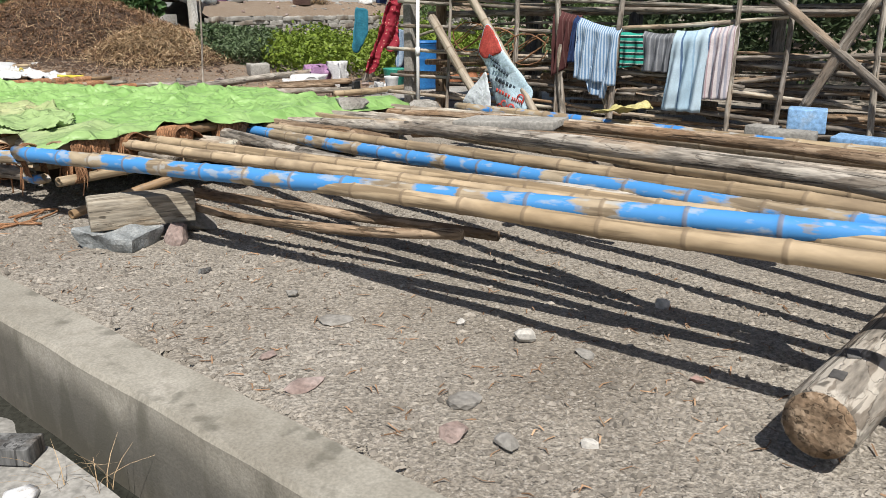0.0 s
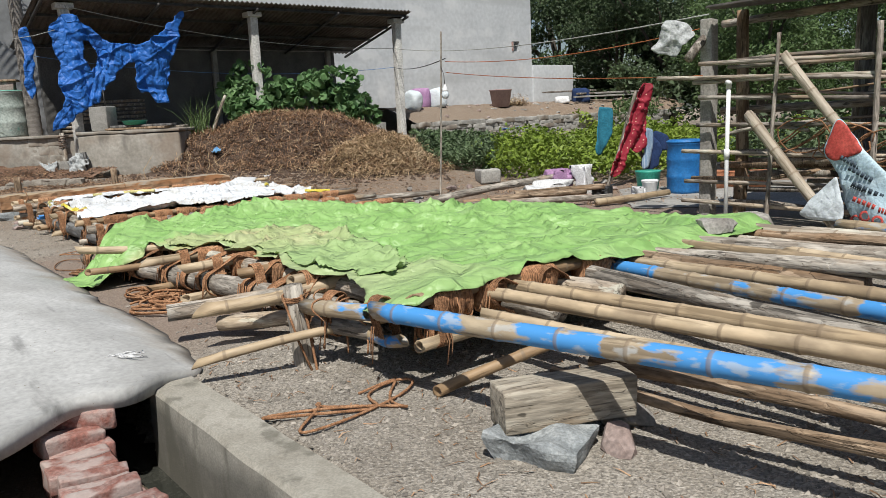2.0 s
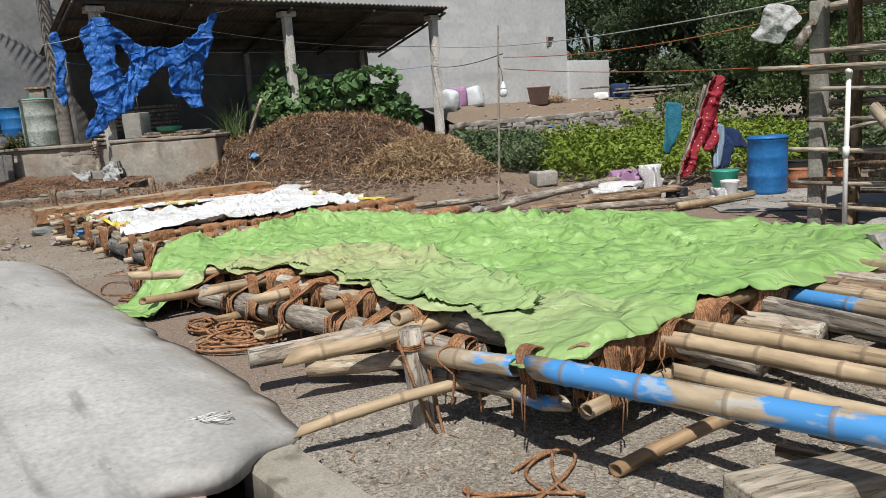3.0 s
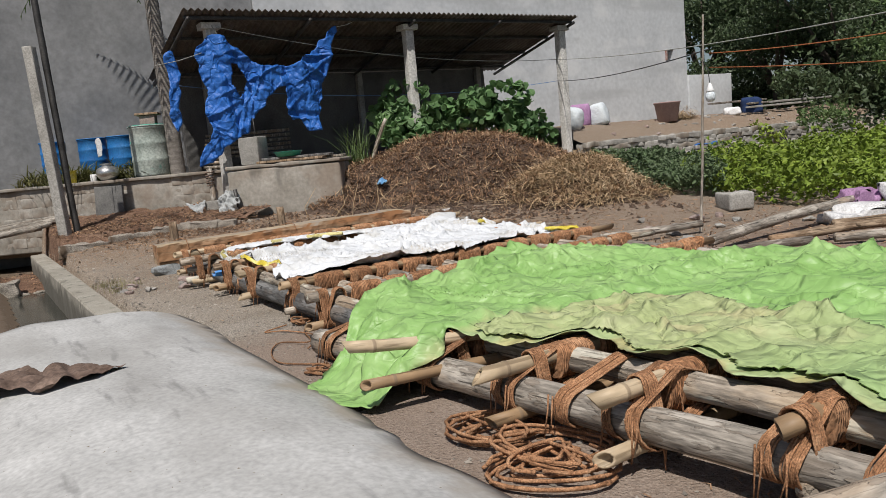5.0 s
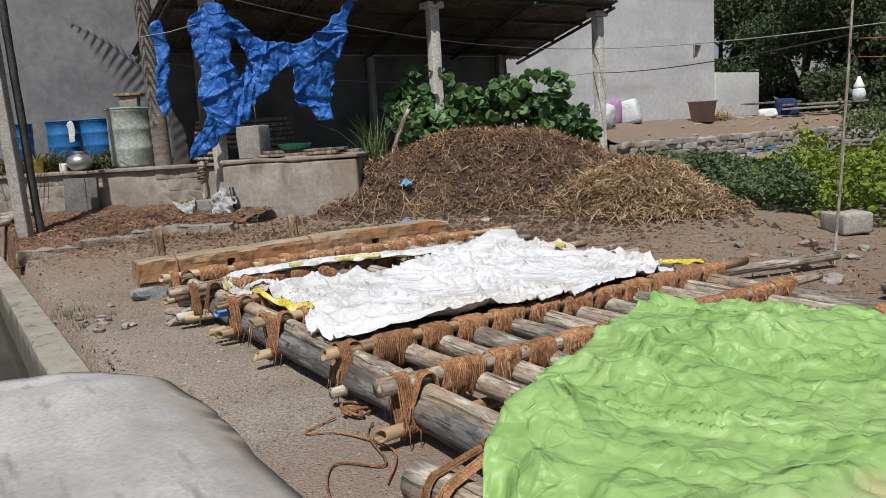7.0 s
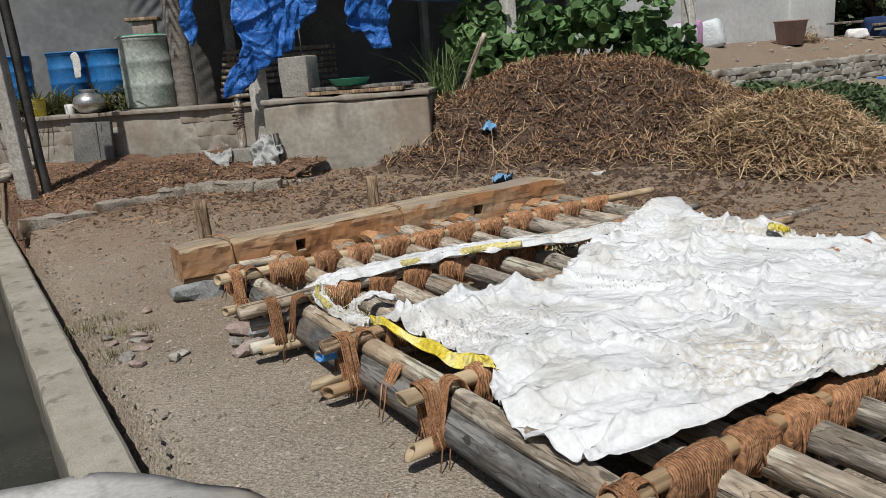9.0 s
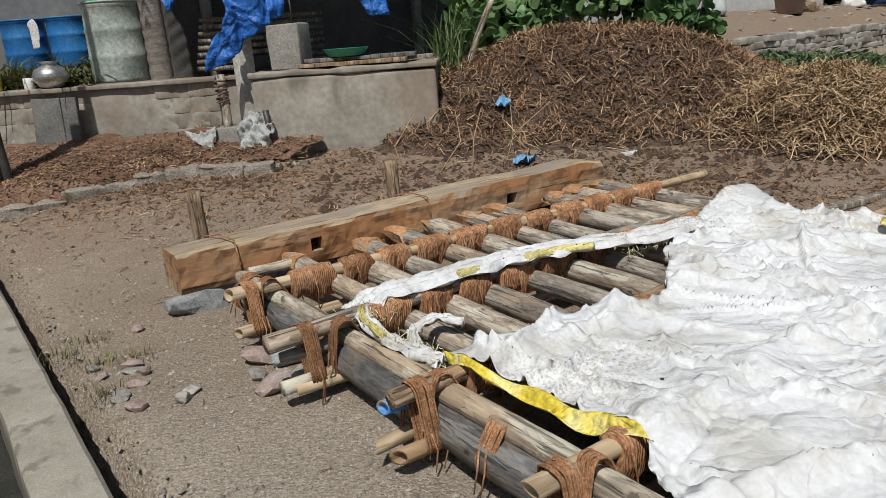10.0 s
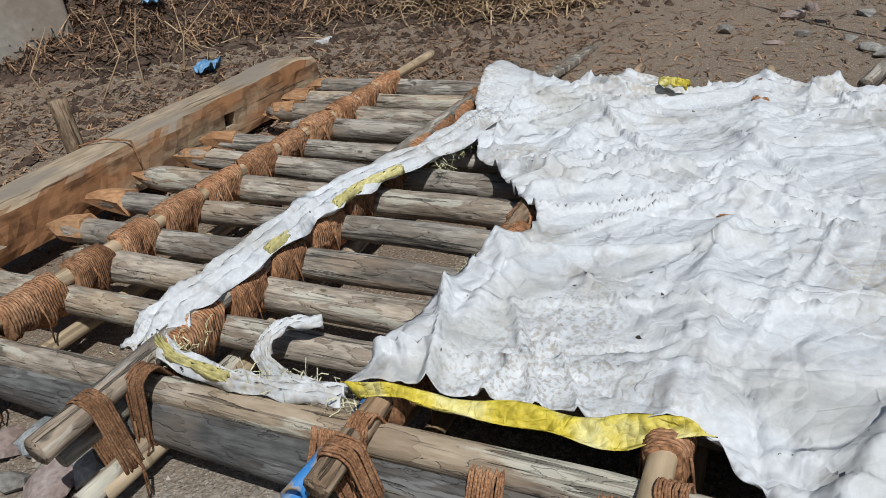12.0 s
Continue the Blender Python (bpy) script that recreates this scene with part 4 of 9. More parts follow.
def strands(points, length, width, seed, flat=0.35):
    """Short straw strips lying about the points."""
    rnd = random.Random(seed)
    vs, fs = [], []
    for p in points:
        a, e = rnd.uniform(0, 6.283), rnd.gauss(0, flat)
        d = Vector((math.cos(a) * math.cos(e), math.sin(a) * math.cos(e), math.sin(e))) * length * rnd.uniform(0.4, 1.3)
        sd = Vector((-math.sin(a), math.cos(a), rnd.uniform(-0.5, 0.5))).normalized() * width
        mid = Vector(p) + Vector((rnd.gauss(0, 1), rnd.gauss(0, 1), abs(rnd.gauss(0, 1)))) * length * 0.12
        b = len(vs)
        vs += [(Vector(p) - d / 2 - sd)[:], (Vector(p) - d / 2 + sd)[:], (mid - sd)[:], (mid + sd)[:], (Vector(p) + d / 2)[:]]
        fs += [(b, b + 1, b + 3, b + 2), (b + 2, b + 3, b + 4)]
    return vs, fs


# ---- ground, drain, ramp ----
def build_ground():
    xs = [-160, -110, -75, -50, -35, -26, -20] + [-17 + 0.11 * i for i in range(0, 220)] + [7.5, 9, 11, 14, 18, 24, 32, 45, 65, 95, 160]
    ys = [-120, -80, -50, -30, -18, -10, -6] + [-4 + 0.11 * i for i in range(0, 238)] + [22.5, 24, 26, 29, 33, 38, 45, 55, 75, 110, 180]
    vs, fs = [], []
    for y in ys:
        for x in xs:
            vs.append((x, y, ground_z(x, y)))
    n = len(xs)
    for j in range(len(ys) - 1):
        for i in range(n - 1):
            a = j * n + i
            fs.append((a, a + 1, a + n + 1, a + n))
    me = list_mesh("ground", vs, fs, EARTH)
    for p in me.polygons:
        p.use_smooth = True
    return lone("ground", me, EARTH, "grey gravelly village yard with a sunken muddy road", "ground", kind="structure")


build_ground()


def drain_wall(name, s0, s1, w_in, w_out, top):
    bm = bmesh.new()
    n = int((s1 - s0) / 0.12)
    rows_ = []
    for i in range(n + 1):
        s = s0 + (s1 - s0) * i / n
        j = 0.008 * n3(s, 0, 0, 3.0)
        prof = [(w_in + j, -0.3), (w_in + j, top - 0.02), (w_in - 0.02 + j, top + 0.004 * n3(s, 2, 0, 7)), ((w_in + w_out) / 2, top + 0.006 * n3(s, 5, 0, 3)), (w_out + 0.015 + j, top + 0.004 * n3(s, 9, 0, 7)), (w_out + j * 1.3, top - 0.02), (w_out + j - 0.004, top - 0.2), (w_out + j, -0.56)]
        rows_.append([bm.verts.new((s, w, z)) for w, z in prof])
    for a, b in zip(rows_, rows_[1:]):
        for k in range(len(a) - 1):
            bm.faces.new((a[k], a[k + 1], b[k + 1], b[k]))
    bm.faces.new(rows_[0])
    bm.faces.new(rows_[-1])
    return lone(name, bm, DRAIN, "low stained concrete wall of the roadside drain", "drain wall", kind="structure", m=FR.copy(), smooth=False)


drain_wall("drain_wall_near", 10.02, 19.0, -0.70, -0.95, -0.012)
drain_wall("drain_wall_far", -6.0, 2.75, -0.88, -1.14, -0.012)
bm = bmesh.new()
bmesh.ops.create_grid(bm, x_segments=40, y_segments=2, size=0.5)
for v in bm.verts:
    v.co = Vector((6.5 + v.co.x * 26, (-1.03 if v.co.x > -0.14 else -1.35) + v.co.y * (0.34 if v.co.x > -0.14 else 0.95), -0.455))
lone("water", bm, WATER, "shallow dark water in the drain", "water", kind="structure", m=FR.copy())


def slab_z(s, w):
    e = min(1.0, max(0.0, (-0.42 - w) / 0.75))
    crown = -0.062 + 0.192 * math.sin(e * math.pi / 2) ** 0.9 + 0.03 * e * n3(s, w, 0, 0.7) + 0.012 * n3(s, w, 9, 5.0) * (1 - e)
    fall = -0.4 * ease((-1.7 - w) / 1.9)
    endf = -0.16 * ease((3.5 - s) / 1.0) * (0.3 + 0.7 * e) - 0.05 * ease((s - 9.0) / 1.2)
    return 0.0 + crown + fall + endf + 0.006 * n3(s, w, 4, 4.0)


SLAB_OUT = [(2.75, -0.8), (3.1, -0.52), (3.9, -0.45), (5.1, -0.5), (6.5, -0.5), (7.6, -0.56), (8.6, -0.5), (9.5, -0.55), (9.95, -0.62), (10.1, -0.95), (10.28, -1.12), (10.2, -1.3), (10.42, -1.6), (10.9, -2.2), (11.2, -3.0), (11.0, -3.7), (2.4, -3.7), (2.3, -1.6), (2.45, -1.1)]
slab = lone("cement_ramp", draped(SLAB_OUT, slab_z, 0.09, 0.05, 3), SLAB, "pale humped cement ramp laid over the drain", "ramp", kind="structure", m=FR.copy())
thicken(slab, 0.09, -1)

# bricks stood on edge along the mouth of the culvert
kerb = thing("brick_edging", "broken red bricks stood on edge beside the drain", "brick edging", at=P(10.8, -1.4, -0.33))
brick_meshes = [mesh_of(rough_box(-0.14, 0.14, -hw, hw, -hh, hh, 0.06, 0.009, 0.01, k, 9.0), "brick", BRICK) for k, (hw, hh) in enumerate(((0.065, 0.045), (0.04, 0.062), (0.063, 0.047), (0.042, 0.06), (0.066, 0.044)))]
rnd = random.Random(4)
s = 10.22
for i in range(13):
    k = (0, 1, 0, 3, 4, 1, 2, 3, 0, 4, 1, 2, 3)[i]
    s += 0.068 if k in (0, 2, 4) else 0.044
    for layer in range(2):
        part("brick", brick_meshes[k], BRICK, kerb, m=FR @ pose(s + rnd.uniform(-.006, .006), -1.36 + rnd.uniform(-.035, .035) - 0.03 * layer, -0.275 + layer * 0.105 + rnd.uniform(-.012, .012), rnd.uniform(-4, 4), rnd.uniform(-5, 5), 90 + rnd.uniform(-7, 7)))
    s += 0.068 if k in (0, 2, 4) else 0.044
part("brick", brick_meshes[2], BRICK, kerb, m=FR @ pose(10.14, -1.3, -0.035, 6, 4, 70))
part("brick", brick_meshes[4], BRICK, kerb, m=FR @ pose(10.24, -1.4, -0.1, 4, 8, 100))
lone("road_cement", draped([(12.9, -1.12), (13.6, -1.1), (14.6, -1.14), (14.7, -1.9), (12.6, -1.9), (12.3, -1.45)], lambda s, w: -0.305 + 0.01 * n3(s, w, 0, 3), 0.06, 0.06, 8), CEMENT, "thin patch of grey cement beside the drain", "road patch", kind="structure", m=FR.copy())
lone("wood_offcut", rough_box(-0.16, 0.16, -0.06, 0.06, 0, 0.07, 0.05, 0.006, 0.006, 2), DARKLOG, "dark weathered wood offcut lying on the cement patch", "wood offcut", m=FR @ pose(13.28, -1.26, -0.3, 0, 0, 38))
for k, (s, w) in enumerate(((13.62, -1.2), (13.75, -1.12))):
    lone("straw_wisp", blades(bmesh.new(), 0, 0, 0, 10, 0.16, 0.06, 0.002, 1.4, k), STRAW, "wisp of dry straw at the drain's edge", "straw", "drain straw", m=Matrix.Translation(P(s, w, -0.31)))
lone("paper_scrap", stone_bm(0.05, 0.035, 0.02, 5, 2, 0.5), PAPER, "crumpled white paper scrap by the drain", "paper", m=Matrix.Translation(P(13.6, -1.3, -0.29)))
bm = bmesh.new()
for k in range(7):
    rr = random.Random(k + 60)
    p1, p2, cx, cy = rr.uniform(0, 6), rr.uniform(0, 6), rr.gauss(0, .02), rr.gauss(0, .015)
    tube(bm, [(cx + rr.uniform(.04, .08) * math.cos(t_ * 0.8 + p1), cy + rr.uniform(.02, .05) * math.sin(t_ + p2), 0.012 + 0.01 * abs(math.sin(t_ * 1.7))) for t_ in [0.5 * v for v in range(9)]], 0.0032, 5)
lone("string_tangle", bm, PAPER, "small tangle of white string lying on the ramp", "string", m=Matrix.Translation(P(9.72, -0.95, slab_z(9.72, -0.95))))
lone("rag", draped([(-.45, -.3), (-.1, -.24), (.15, -.36), (.4, -.14), (.5, .1), (.2, .22), (-.05, .14), (-.25, .28), (-.5, .05)], lambda x, y: 0.012 + 0.06 * abs(n3(x, y, 2, 5)) + 0.06 * abs(math.sin(16 * x + 7 * y + 3 * n3(x, y, 4, 4))) * (0.4 + n3(x, y, 8, 3)) + 0.03 * abs(n3(x, y, 6, 14)), 0.012, 0.07, 9), RAG, "crumpled brown rag thrown on the ramp", "rag", m=FR @ pose(5.35, -1.85, slab_z(5.35, -1.85), 0, 0, 60))


# ---- the lashed timber frame ----
def top_z(s):
    ks = [(0, .215), (6.6, .16), (8, .175), (10.4, .28), (14, .47), (17.5, .64)]
    for (a, za), (b, zb) in zip(ks, ks[1:]):
        if s <= b:
            return za + (zb - za) * (s - a) / (b - a)
    return ks[-1][1]


def far_z(s, w):
    return 0.36 + (s - 11) * (0.047 - 0.018 * (w - 0.4))


raft = thing("lashed_timber_frame", "long frame of logs and bamboo lashed with coir rope", "timber frame", at=P(6, 2, 0))


def rpole(s0, w0, z0, s1, w1, z1, r0, r1, mat, seed, **k):
    return pole("bamboo_pole" if k.get("bamboo") else "log", P(s0, w0, z0), P(s1, w1, z1), r0, r1, mat, raft, seed=seed, **k)


# poles of the wide foot, with carved points towards the beam
FOOT_W = [0.70, 0.96, 1.23, 1.54, 1.86, 2.17, 2.46, 2.76, 3.06, 3.34, 3.66]
foot_mats = [PALELOG, PALELOG, GREYLOG, GREYLOG, PALELOG, GREYLOG, GREYLOG, GREYLOG, PALELOG, PALELOG, GREYLOG]
for i, w in enumerate(FOOT_W):
    s0 = 0.55 if i in (1, 7) else 0.1 + 0.02 * (i % 3)
    zt = top_z(s0) + 0.008 * (i % 2)
    rpole(s0, w, zt, 6.6, 0.6 + (w - 0.7) * 0.93, 0.16, 0.06 + 0.006 * ((i * 5) % 3), 0.06, foot_mats[i], 10 + i, tip=0.16)
    if i not in (1, 7):
        rr = random.Random(610 + i)
        bm = bmesh.new()
        tube(bm, [(0.02 * rr.gauss(0, 1), 0.012 * rr.gauss(0, 1), -0.035), (0.006, 0, 0.09), (0, 0, 0.22 + 0.06 * rr.random())], [0.022, 0.064, 0.078], 6)
        for v in bm.verts:
            v.co += Vector((rr.gauss(0, .004), rr.gauss(0, .004), rr.gauss(0, .012)))
        part("carved_point", bm, RAWWOOD, raft, "freshly carved orange point", along(P(s0 - 0.004, w, zt), P(s0 + 1, w, zt)) @ Matrix.Rotation(rr.uniform(0, 6), 4, "Z"), smooth=False)
# outer edge: dark log with a split pale log on top
rpole(0.33, 0.30, 0.125, 6.2, 0.235, 0.11, 0.083, 0.09, DARKLOG, 31)
rpole(0.2, 0.32, 0.2, 6.0, 0.255, 0.185, 0.05, 0.056, PALELOG, 32, tip=0.1)
rpole(5.72, -0.14, 0.06, 10.25, 0.2, 0.2, 0.092, 0.07, GREYLOG, 33)
rpole(6.1, 0.30, 0.17, 10.3, 0.36, 0.28, 0.07, 0.06, PALELOG, 34)
for i, w in enumerate((0.75, 1.25, 1.8, 2.35, 2.9, 3.4)):
    rpole(6.3, w, 0.16, 11.4, w * 0.95, 0.3, 0.065, 0.06, (GREYLOG, PALELOG, BROWNLOG)[i % 3], 40 + i)

# crossbars above and below, each bound to every pole with coir
SLEEVES = []
for k in range(6):
    bm = bmesh.new()
    rr = random.Random(40 + k)
    turns_, L = 24, 0.21
    rings = []
    for i in range(turns_ * 3 + 1):
        x = -L / 2 + L * i / (3 * turns_)
        groove = abs(math.sin(math.pi * i / 3 + 0.5 * math.sin(i * 0.17 + k)))
        f = (0.93 + 0.07 * groove) * (1 - 0.1 * abs(x / (L / 2)) ** 4) * (1 + 0.08 * n3(x * 14, k, 0, 3))
        low = 0.115 + 0.045 * n3(x, k, 2, 26) + 0.012 * n3(x, k, 5, 90)
        ring = []
        for q in range(18):
            a = 2 * math.pi * q / 18
            c, d = math.cos(a), math.sin(a)
            y = 0.054 * math.copysign(abs(c) ** 0.8, c) * f
            z = (0.045 if d > 0 else low) * math.copysign(abs(d) ** (1.0 if d > 0 else 0.75), d) * f
            ring.append(bm.verts.new((x + 0.01 * math.sin(a * 2 + k) + 0.005 * n3(k, q, 0, 2), y * (1 + 0.12 * n3(x * 20, q, k, 1.3)), z)))
        rings.append(ring)
    for a, b in zip(rings, rings[1:]):
        for q in range(18):
            bm.faces.new((a[q], a[(q + 1) % 18], b[(q + 1) % 18], b[q]))
    bm.faces.new(rings[0])
    bm.faces.new(rings[-1])
    # a loose end or two
    for q in range(2):
        x0, sg = rr.uniform(-0.09, 0.09), rr.choice((-1, 1))
        tube(bm, [(x0, sg * 0.052, 0.0), (x0 + 0.01, sg * 0.058, -0.06), (x0 + rr.gauss(0, .02), sg * 0.062, -0.13 - 0.04 * rr.random())], [0.004, 0.004, 0.0025], 5)
    SLEEVES.append(mesh_of(bm, "lashing", WRAP))


def coil(circles, turns, pitch=0.0076, r=0.0045, seed=0):
    """One rope wound tightly about the hull of round members given as (w, z, radius)."""
    rr = random.Random(int(seed * 100) + 3)
    pts_, n = [], 18
    skew = rr.uniform(-0.02, 0.02)
    for v in range(int(turns * n) + 1):
        t_ = 2 * math.pi * v / n
        c, z, rad = max(circles, key=lambda q: q[0] * math.cos(t_) + q[1] * math.sin(t_) + q[2])
        lift = rad + r * 0.9 + 0.005 * abs(math.sin(t_ * 0.19 + seed)) + 0.0015 * rr.random()
        pts_.append((-pitch * turns / 2 + pitch * v / n + skew * math.sin(t_) + 0.0016 * rr.gauss(0, 1), c + lift * math.cos(t_), z + lift * math.sin(t_)))
    bm = tube(bmesh.new(), pts_, r, 6)
    for q in range(2):
        p0 = Vector(pts_[rr.randrange(len(pts_))])
        p0 = Vector((p0.x, min(c_[0] - c_[2] for c_ in circles) - 0.012, min(c_[1] for c_ in circles)))
        tube(bm, [p0 + Vector((0, 0, 0.06)), p0 + Vector((0.01, -0.02, -0.01)), p0 + Vector((0.02 * rr.gauss(0, 1), -0.035, -0.07 - 0.06 * rr.random()))], [0.0045, 0.004, 0.003], 5)
    return bm


def edge_members(s):
    """Round members of the outer edge at s, as (w, z, radius)."""
    if s < 5.9:
        return [(0.303 - 0.011 * s, 0.125 - 0.0025 * s, 0.088), (0.322 - 0.011 * s, 0.2 - 0.0025 * s, 0.056)]
    f = (s - 5.72) / 4.53
    g = max(0, (s - 6.1) / 4.2)
    return [(-0.14 + 0.34 * f, 0.06 + 0.14 * f, 0.092 - 0.022 * f), (0.30 + 0.06 * g, 0.17 + 0.11 * g, 0.068)]


ACROSS = pose(0, 0, 0, 0, 0, 90)
ROWS_S = [(0.85, 0.03, 4.25, CANE), (1.67, -0.1, 3.9, GREYLOG), (2.53, 0.04, 3.9, BROWNLOG), (3.31, 0.04, 3.85, CANE), (4.38, 0.08, 3.95, CANE_OLD), (5.12, 0.02, 3.8, PALELOG), (6.0, 0.05, 3.6, CANE_OLD), (7.05, 0.0, 3.5, CANE_OLD), (7.76, -0.23, 3.4, CANE), (8.44, -0.16, 3.4, CANE), (9.12, 0.0, 3.4, CANE_OLD), (9.75, 0.05, 3.4, CANE), (10.98, 0.1, 3.3, CANE_OLD)]
rnd = random.Random(11)
for i, (s, w0, w1, mat) in enumerate(ROWS_S):
    zb = top_z(s) + 0.088
    bar = rpole(s + 0.05 * rnd.uniform(-1, 1) * 0, w0, zb, s, w1, zb, 0.046 if mat is PALELOG or mat is GREYLOG else 0.038, 0.034, mat, 60 + i, bamboo=mat in (CANE, CANE_OLD))
    low = rpole(s + 0.05, w0 - rnd.uniform(-0.05, 0.03), max(0.015, zb - 0.215), s + 0.02, 3.6, max(0.015, zb - 0.2), 0.034, 0.032, (CANE, PALELOG, CANE_OLD)[i % 3], 80 + i, bamboo=i % 3 != 1)
    ws = ([0.36] + FOOT_W) if s < 6.1 else [0.2, 0.5, 0.75, 1.25, 1.8, 2.35, 2.9]
    f = 1.0 if s < 5 else 0.95
    for j in range(len(ws) - 1):
        if s > 6 and ws[j] > 1.9:
            continue
        mid = (ws[j] + ws[j + 1]) / 2 * f
        gap = (ws[j + 1] - ws[j]) * f - 0.1
        m = FR @ Matrix.Translation((s, mid, zb)) @ ACROSS @ Matrix.Diagonal((min(1.3, max(0.5, (gap + 0.025) / 0.2)), 1.12 + 0.2 * rnd.random(), 1.05 + 0.3 * rnd.random(), 1))
        part("lashing", SLEEVES[(i * 3 + j) % 6], WRAP, bar, m=m)
    # binding of the outer logs and the crossbar's end
    mem = edge_members(s)
    part("lashing", coil(mem, 7 + i % 3, seed=i), COIR, bar, m=FR @ pose(s - 0.085, 0, 0, 0, 0, 0))
    part("lashing", coil(mem + [(0.26, zb, 0.042)], 9 + i % 2, seed=i + 0.5), COIR, bar, m=FR @ pose(s + 0.01 + 0.05 * (i % 2), 0, 0, 0, 0, 0))
    part("lashing", coil([(0.0, 0.0, 0.044), (-0.05, -0.2, 0.036)], 10, seed=i + 0.7), COIR, bar, m=FR @ Matrix.Translation((s, max(w0 + 0.12, 0.1), zb)) @ ACROSS)
# extra bindings along the outer logs, between the crossbars
for s in (0.45, 2.42, 2.9, 8.1, 9.4):
    part("lashing", coil(edge_members(s), 13, seed=s), COIR, raft, m=FR @ pose(s, 0, 0, 0, 0, 0))
# short stubs at the edge with worn blue paint
for s, w, z, mat in ((2.46, 0.0, 0.07, CANE), (2.42, 0.06, 0.2, CANE_PATCH), (0.3, 0.36, 0.235, PALELOG), (1.62, -0.02, 0.17, GREYLOG), (1.74, 0.0, 0.06, CANE)):
    rpole(s, w, z, s + 0.03, 0.75, z + 0.01, 0.032, 0.032, mat, int(s * 100), bamboo=mat is not PALELOG and mat is not GREYLOG)
# pair of bamboos that reach out through the tarpaulin
rpole(7.0, -0.53, 0.325, 7.16, 0.5, 0.255, 0.034, 0.036, CANE, 101, bamboo=True)
rpole(7.14, -0.5, 0.15, 7.26, 0.6, 0.13, 0.03, 0.032, CANE_OLD, 102, bamboo=True)
# stubs beside the stake
rpole(9.24, -0.56, 0.17, 9.5, 0.4, 0.2, 0.055, 0.055, GREYLOG, 103)
rpole(9.55, -0.46, 0.22, 9.9, 0.5, 0.34, 0.043, 0.043, CANE, 104, bamboo=True)
rpole(9.3, -0.25, 0.05, 10.0, 0.35, 0.1, 0.05, 0.05, PALELOG, 105)
rpole(10.12, -0.73, 0.08, 10.55, 0.35, 0.2, 0.027, 0.025, CANE, 106, bamboo=True)
rpole(11.18, 0.06, -0.01, 11.5, 0.75, 0.2, 0.03, 0.03, CANE_OLD, 107, bamboo=True)

# long poles of the narrow end
rpole(10.93, -0.1, 0.385, 17.6, 0.8, 0.645, 0.048, 0.042, CANE_BLUE, 120, bamboo=True, bend=0.03, label="bamboo pole with worn bright blue paint")
rpole(11.3, 0.26, 0.36, 17.6, 0.23, 0.645, 0.032, 0.042, CANE, 121, bamboo=True)
rpole(10.7, 0.57, 0.35, 16.9, 0.52, 0.58, 0.036, 0.038, CANE, 122, bamboo=True)
rpole(10.7, 0.76, 0.36, 15.6, 0.66, 0.53, 0.036, 0.036, CANE, 123, bamboo=True)
rpole(10.8, 1.42, 0.335, 13.5, 0.72, 0.435, 0.05, 0.042, GREYLOG, 124, bend=0.05)
rpole(12.9, 0.81, 0.42, 16.6, 0.7, 0.545, 0.038, 0.04, GREYLOG, 125, bend=0.05)
rpole(10.7, 1.0, 0.3, 12.9, 0.86, 0.38, 0.035, 0.03, PALELOG, 1251, bend=0.05)
rpole(10.9, 1.66, 0.33, 16.4, 0.43, 0.63, 0.043, 0.04, CANE_BLUE, 126, bamboo=True, label="bamboo pole with patches of blue paint")
rpole(10.9, 1.78, 0.35, 16.6, 0.8, 0.575, 0.036, 0.04, CANE, 127, bamboo=True)
rpole(10.9, 1.82, 0.37, 12.45, 1.76, 0.4, 0.05, 0.052, BROWNLOG, 128)
rpole(11.0, 1.98, 0.36, 17.0, 0.98, 0.55, 0.045, 0.045, GREYLOG, 129, bend=0.1)
rpole(11.0, 2.28, 0.39, 12.6, 2.12, 0.41, 0.035, 0.035, CANE, 130, bamboo=True)
rpole(10.95, 2.4, 0.37, 12.5, 2.8, 0.38, 0.055, 0.05, GREYLOG, 131)
rpole(11.6, 2.55, 0.36, 17.2, 1.2, 0.52, 0.04, 0.042, CANE, 132, bamboo=True)
rpole(10.9, 2.85, 0.35, 16.8, 2.1, 0.44, 0.04, 0.045, PALELOG, 133, bend=0.08)
rpole(11.0, 3.1, 0.34, 17.0, 2.5, 0.42, 0.04, 0.04, BROWNLOG, 134, bend=0.08)
rpole(10.9, 3.22, 0.36, 16.5, 2.85, 0.4, 0.05, 0.055, CANE_PALE, 135, bamboo=True)
rpole(11.42, 3.76, 0.36, 17.2, 3.1, 0.36, 0.045, 0.05, CANE_PATCH, 136, bamboo=True)
rpole(11.3, 3.45, 0.34, 17.0, 3.35, 0.34, 0.04, 0.035, PALELOG, 137, bend=0.08)
rpole(12.6, 3.7, 0.33, 17.0, 3.6, 0.33, 0.04, 0.045, CANE, 138, bamboo=True)
rpole(12.2, 4.0, 0.3, 17.2, 4.0, 0.3, 0.035, 0.04, GREYLOG, 139, bend=0.06)
rpole(13.0, 4.3, 0.28, 17.4, 4.3, 0.28, 0.035, 0.035, BROWNLOG, 140, bend=0.06)
for k, s in enumerate((11.3, 13.6)):
    rpole(s, 1.55, far_z(s, 2.4) - 0.1, s + 0.25, 4.1, 0.2, 0.04, 0.04, GREYLOG, 150 + k)
rpole(11.6, 0.72, 0.08, 13.9, 0.98, 0.14, 0.034, 0.028, BROWNLOG, 160, bend=0.05)
rpole(11.65, 0.38, 0.12, 13.9, 0.68, 0.22, 0.026, 0.028, BROWNLOG, 161, bend=0.06)
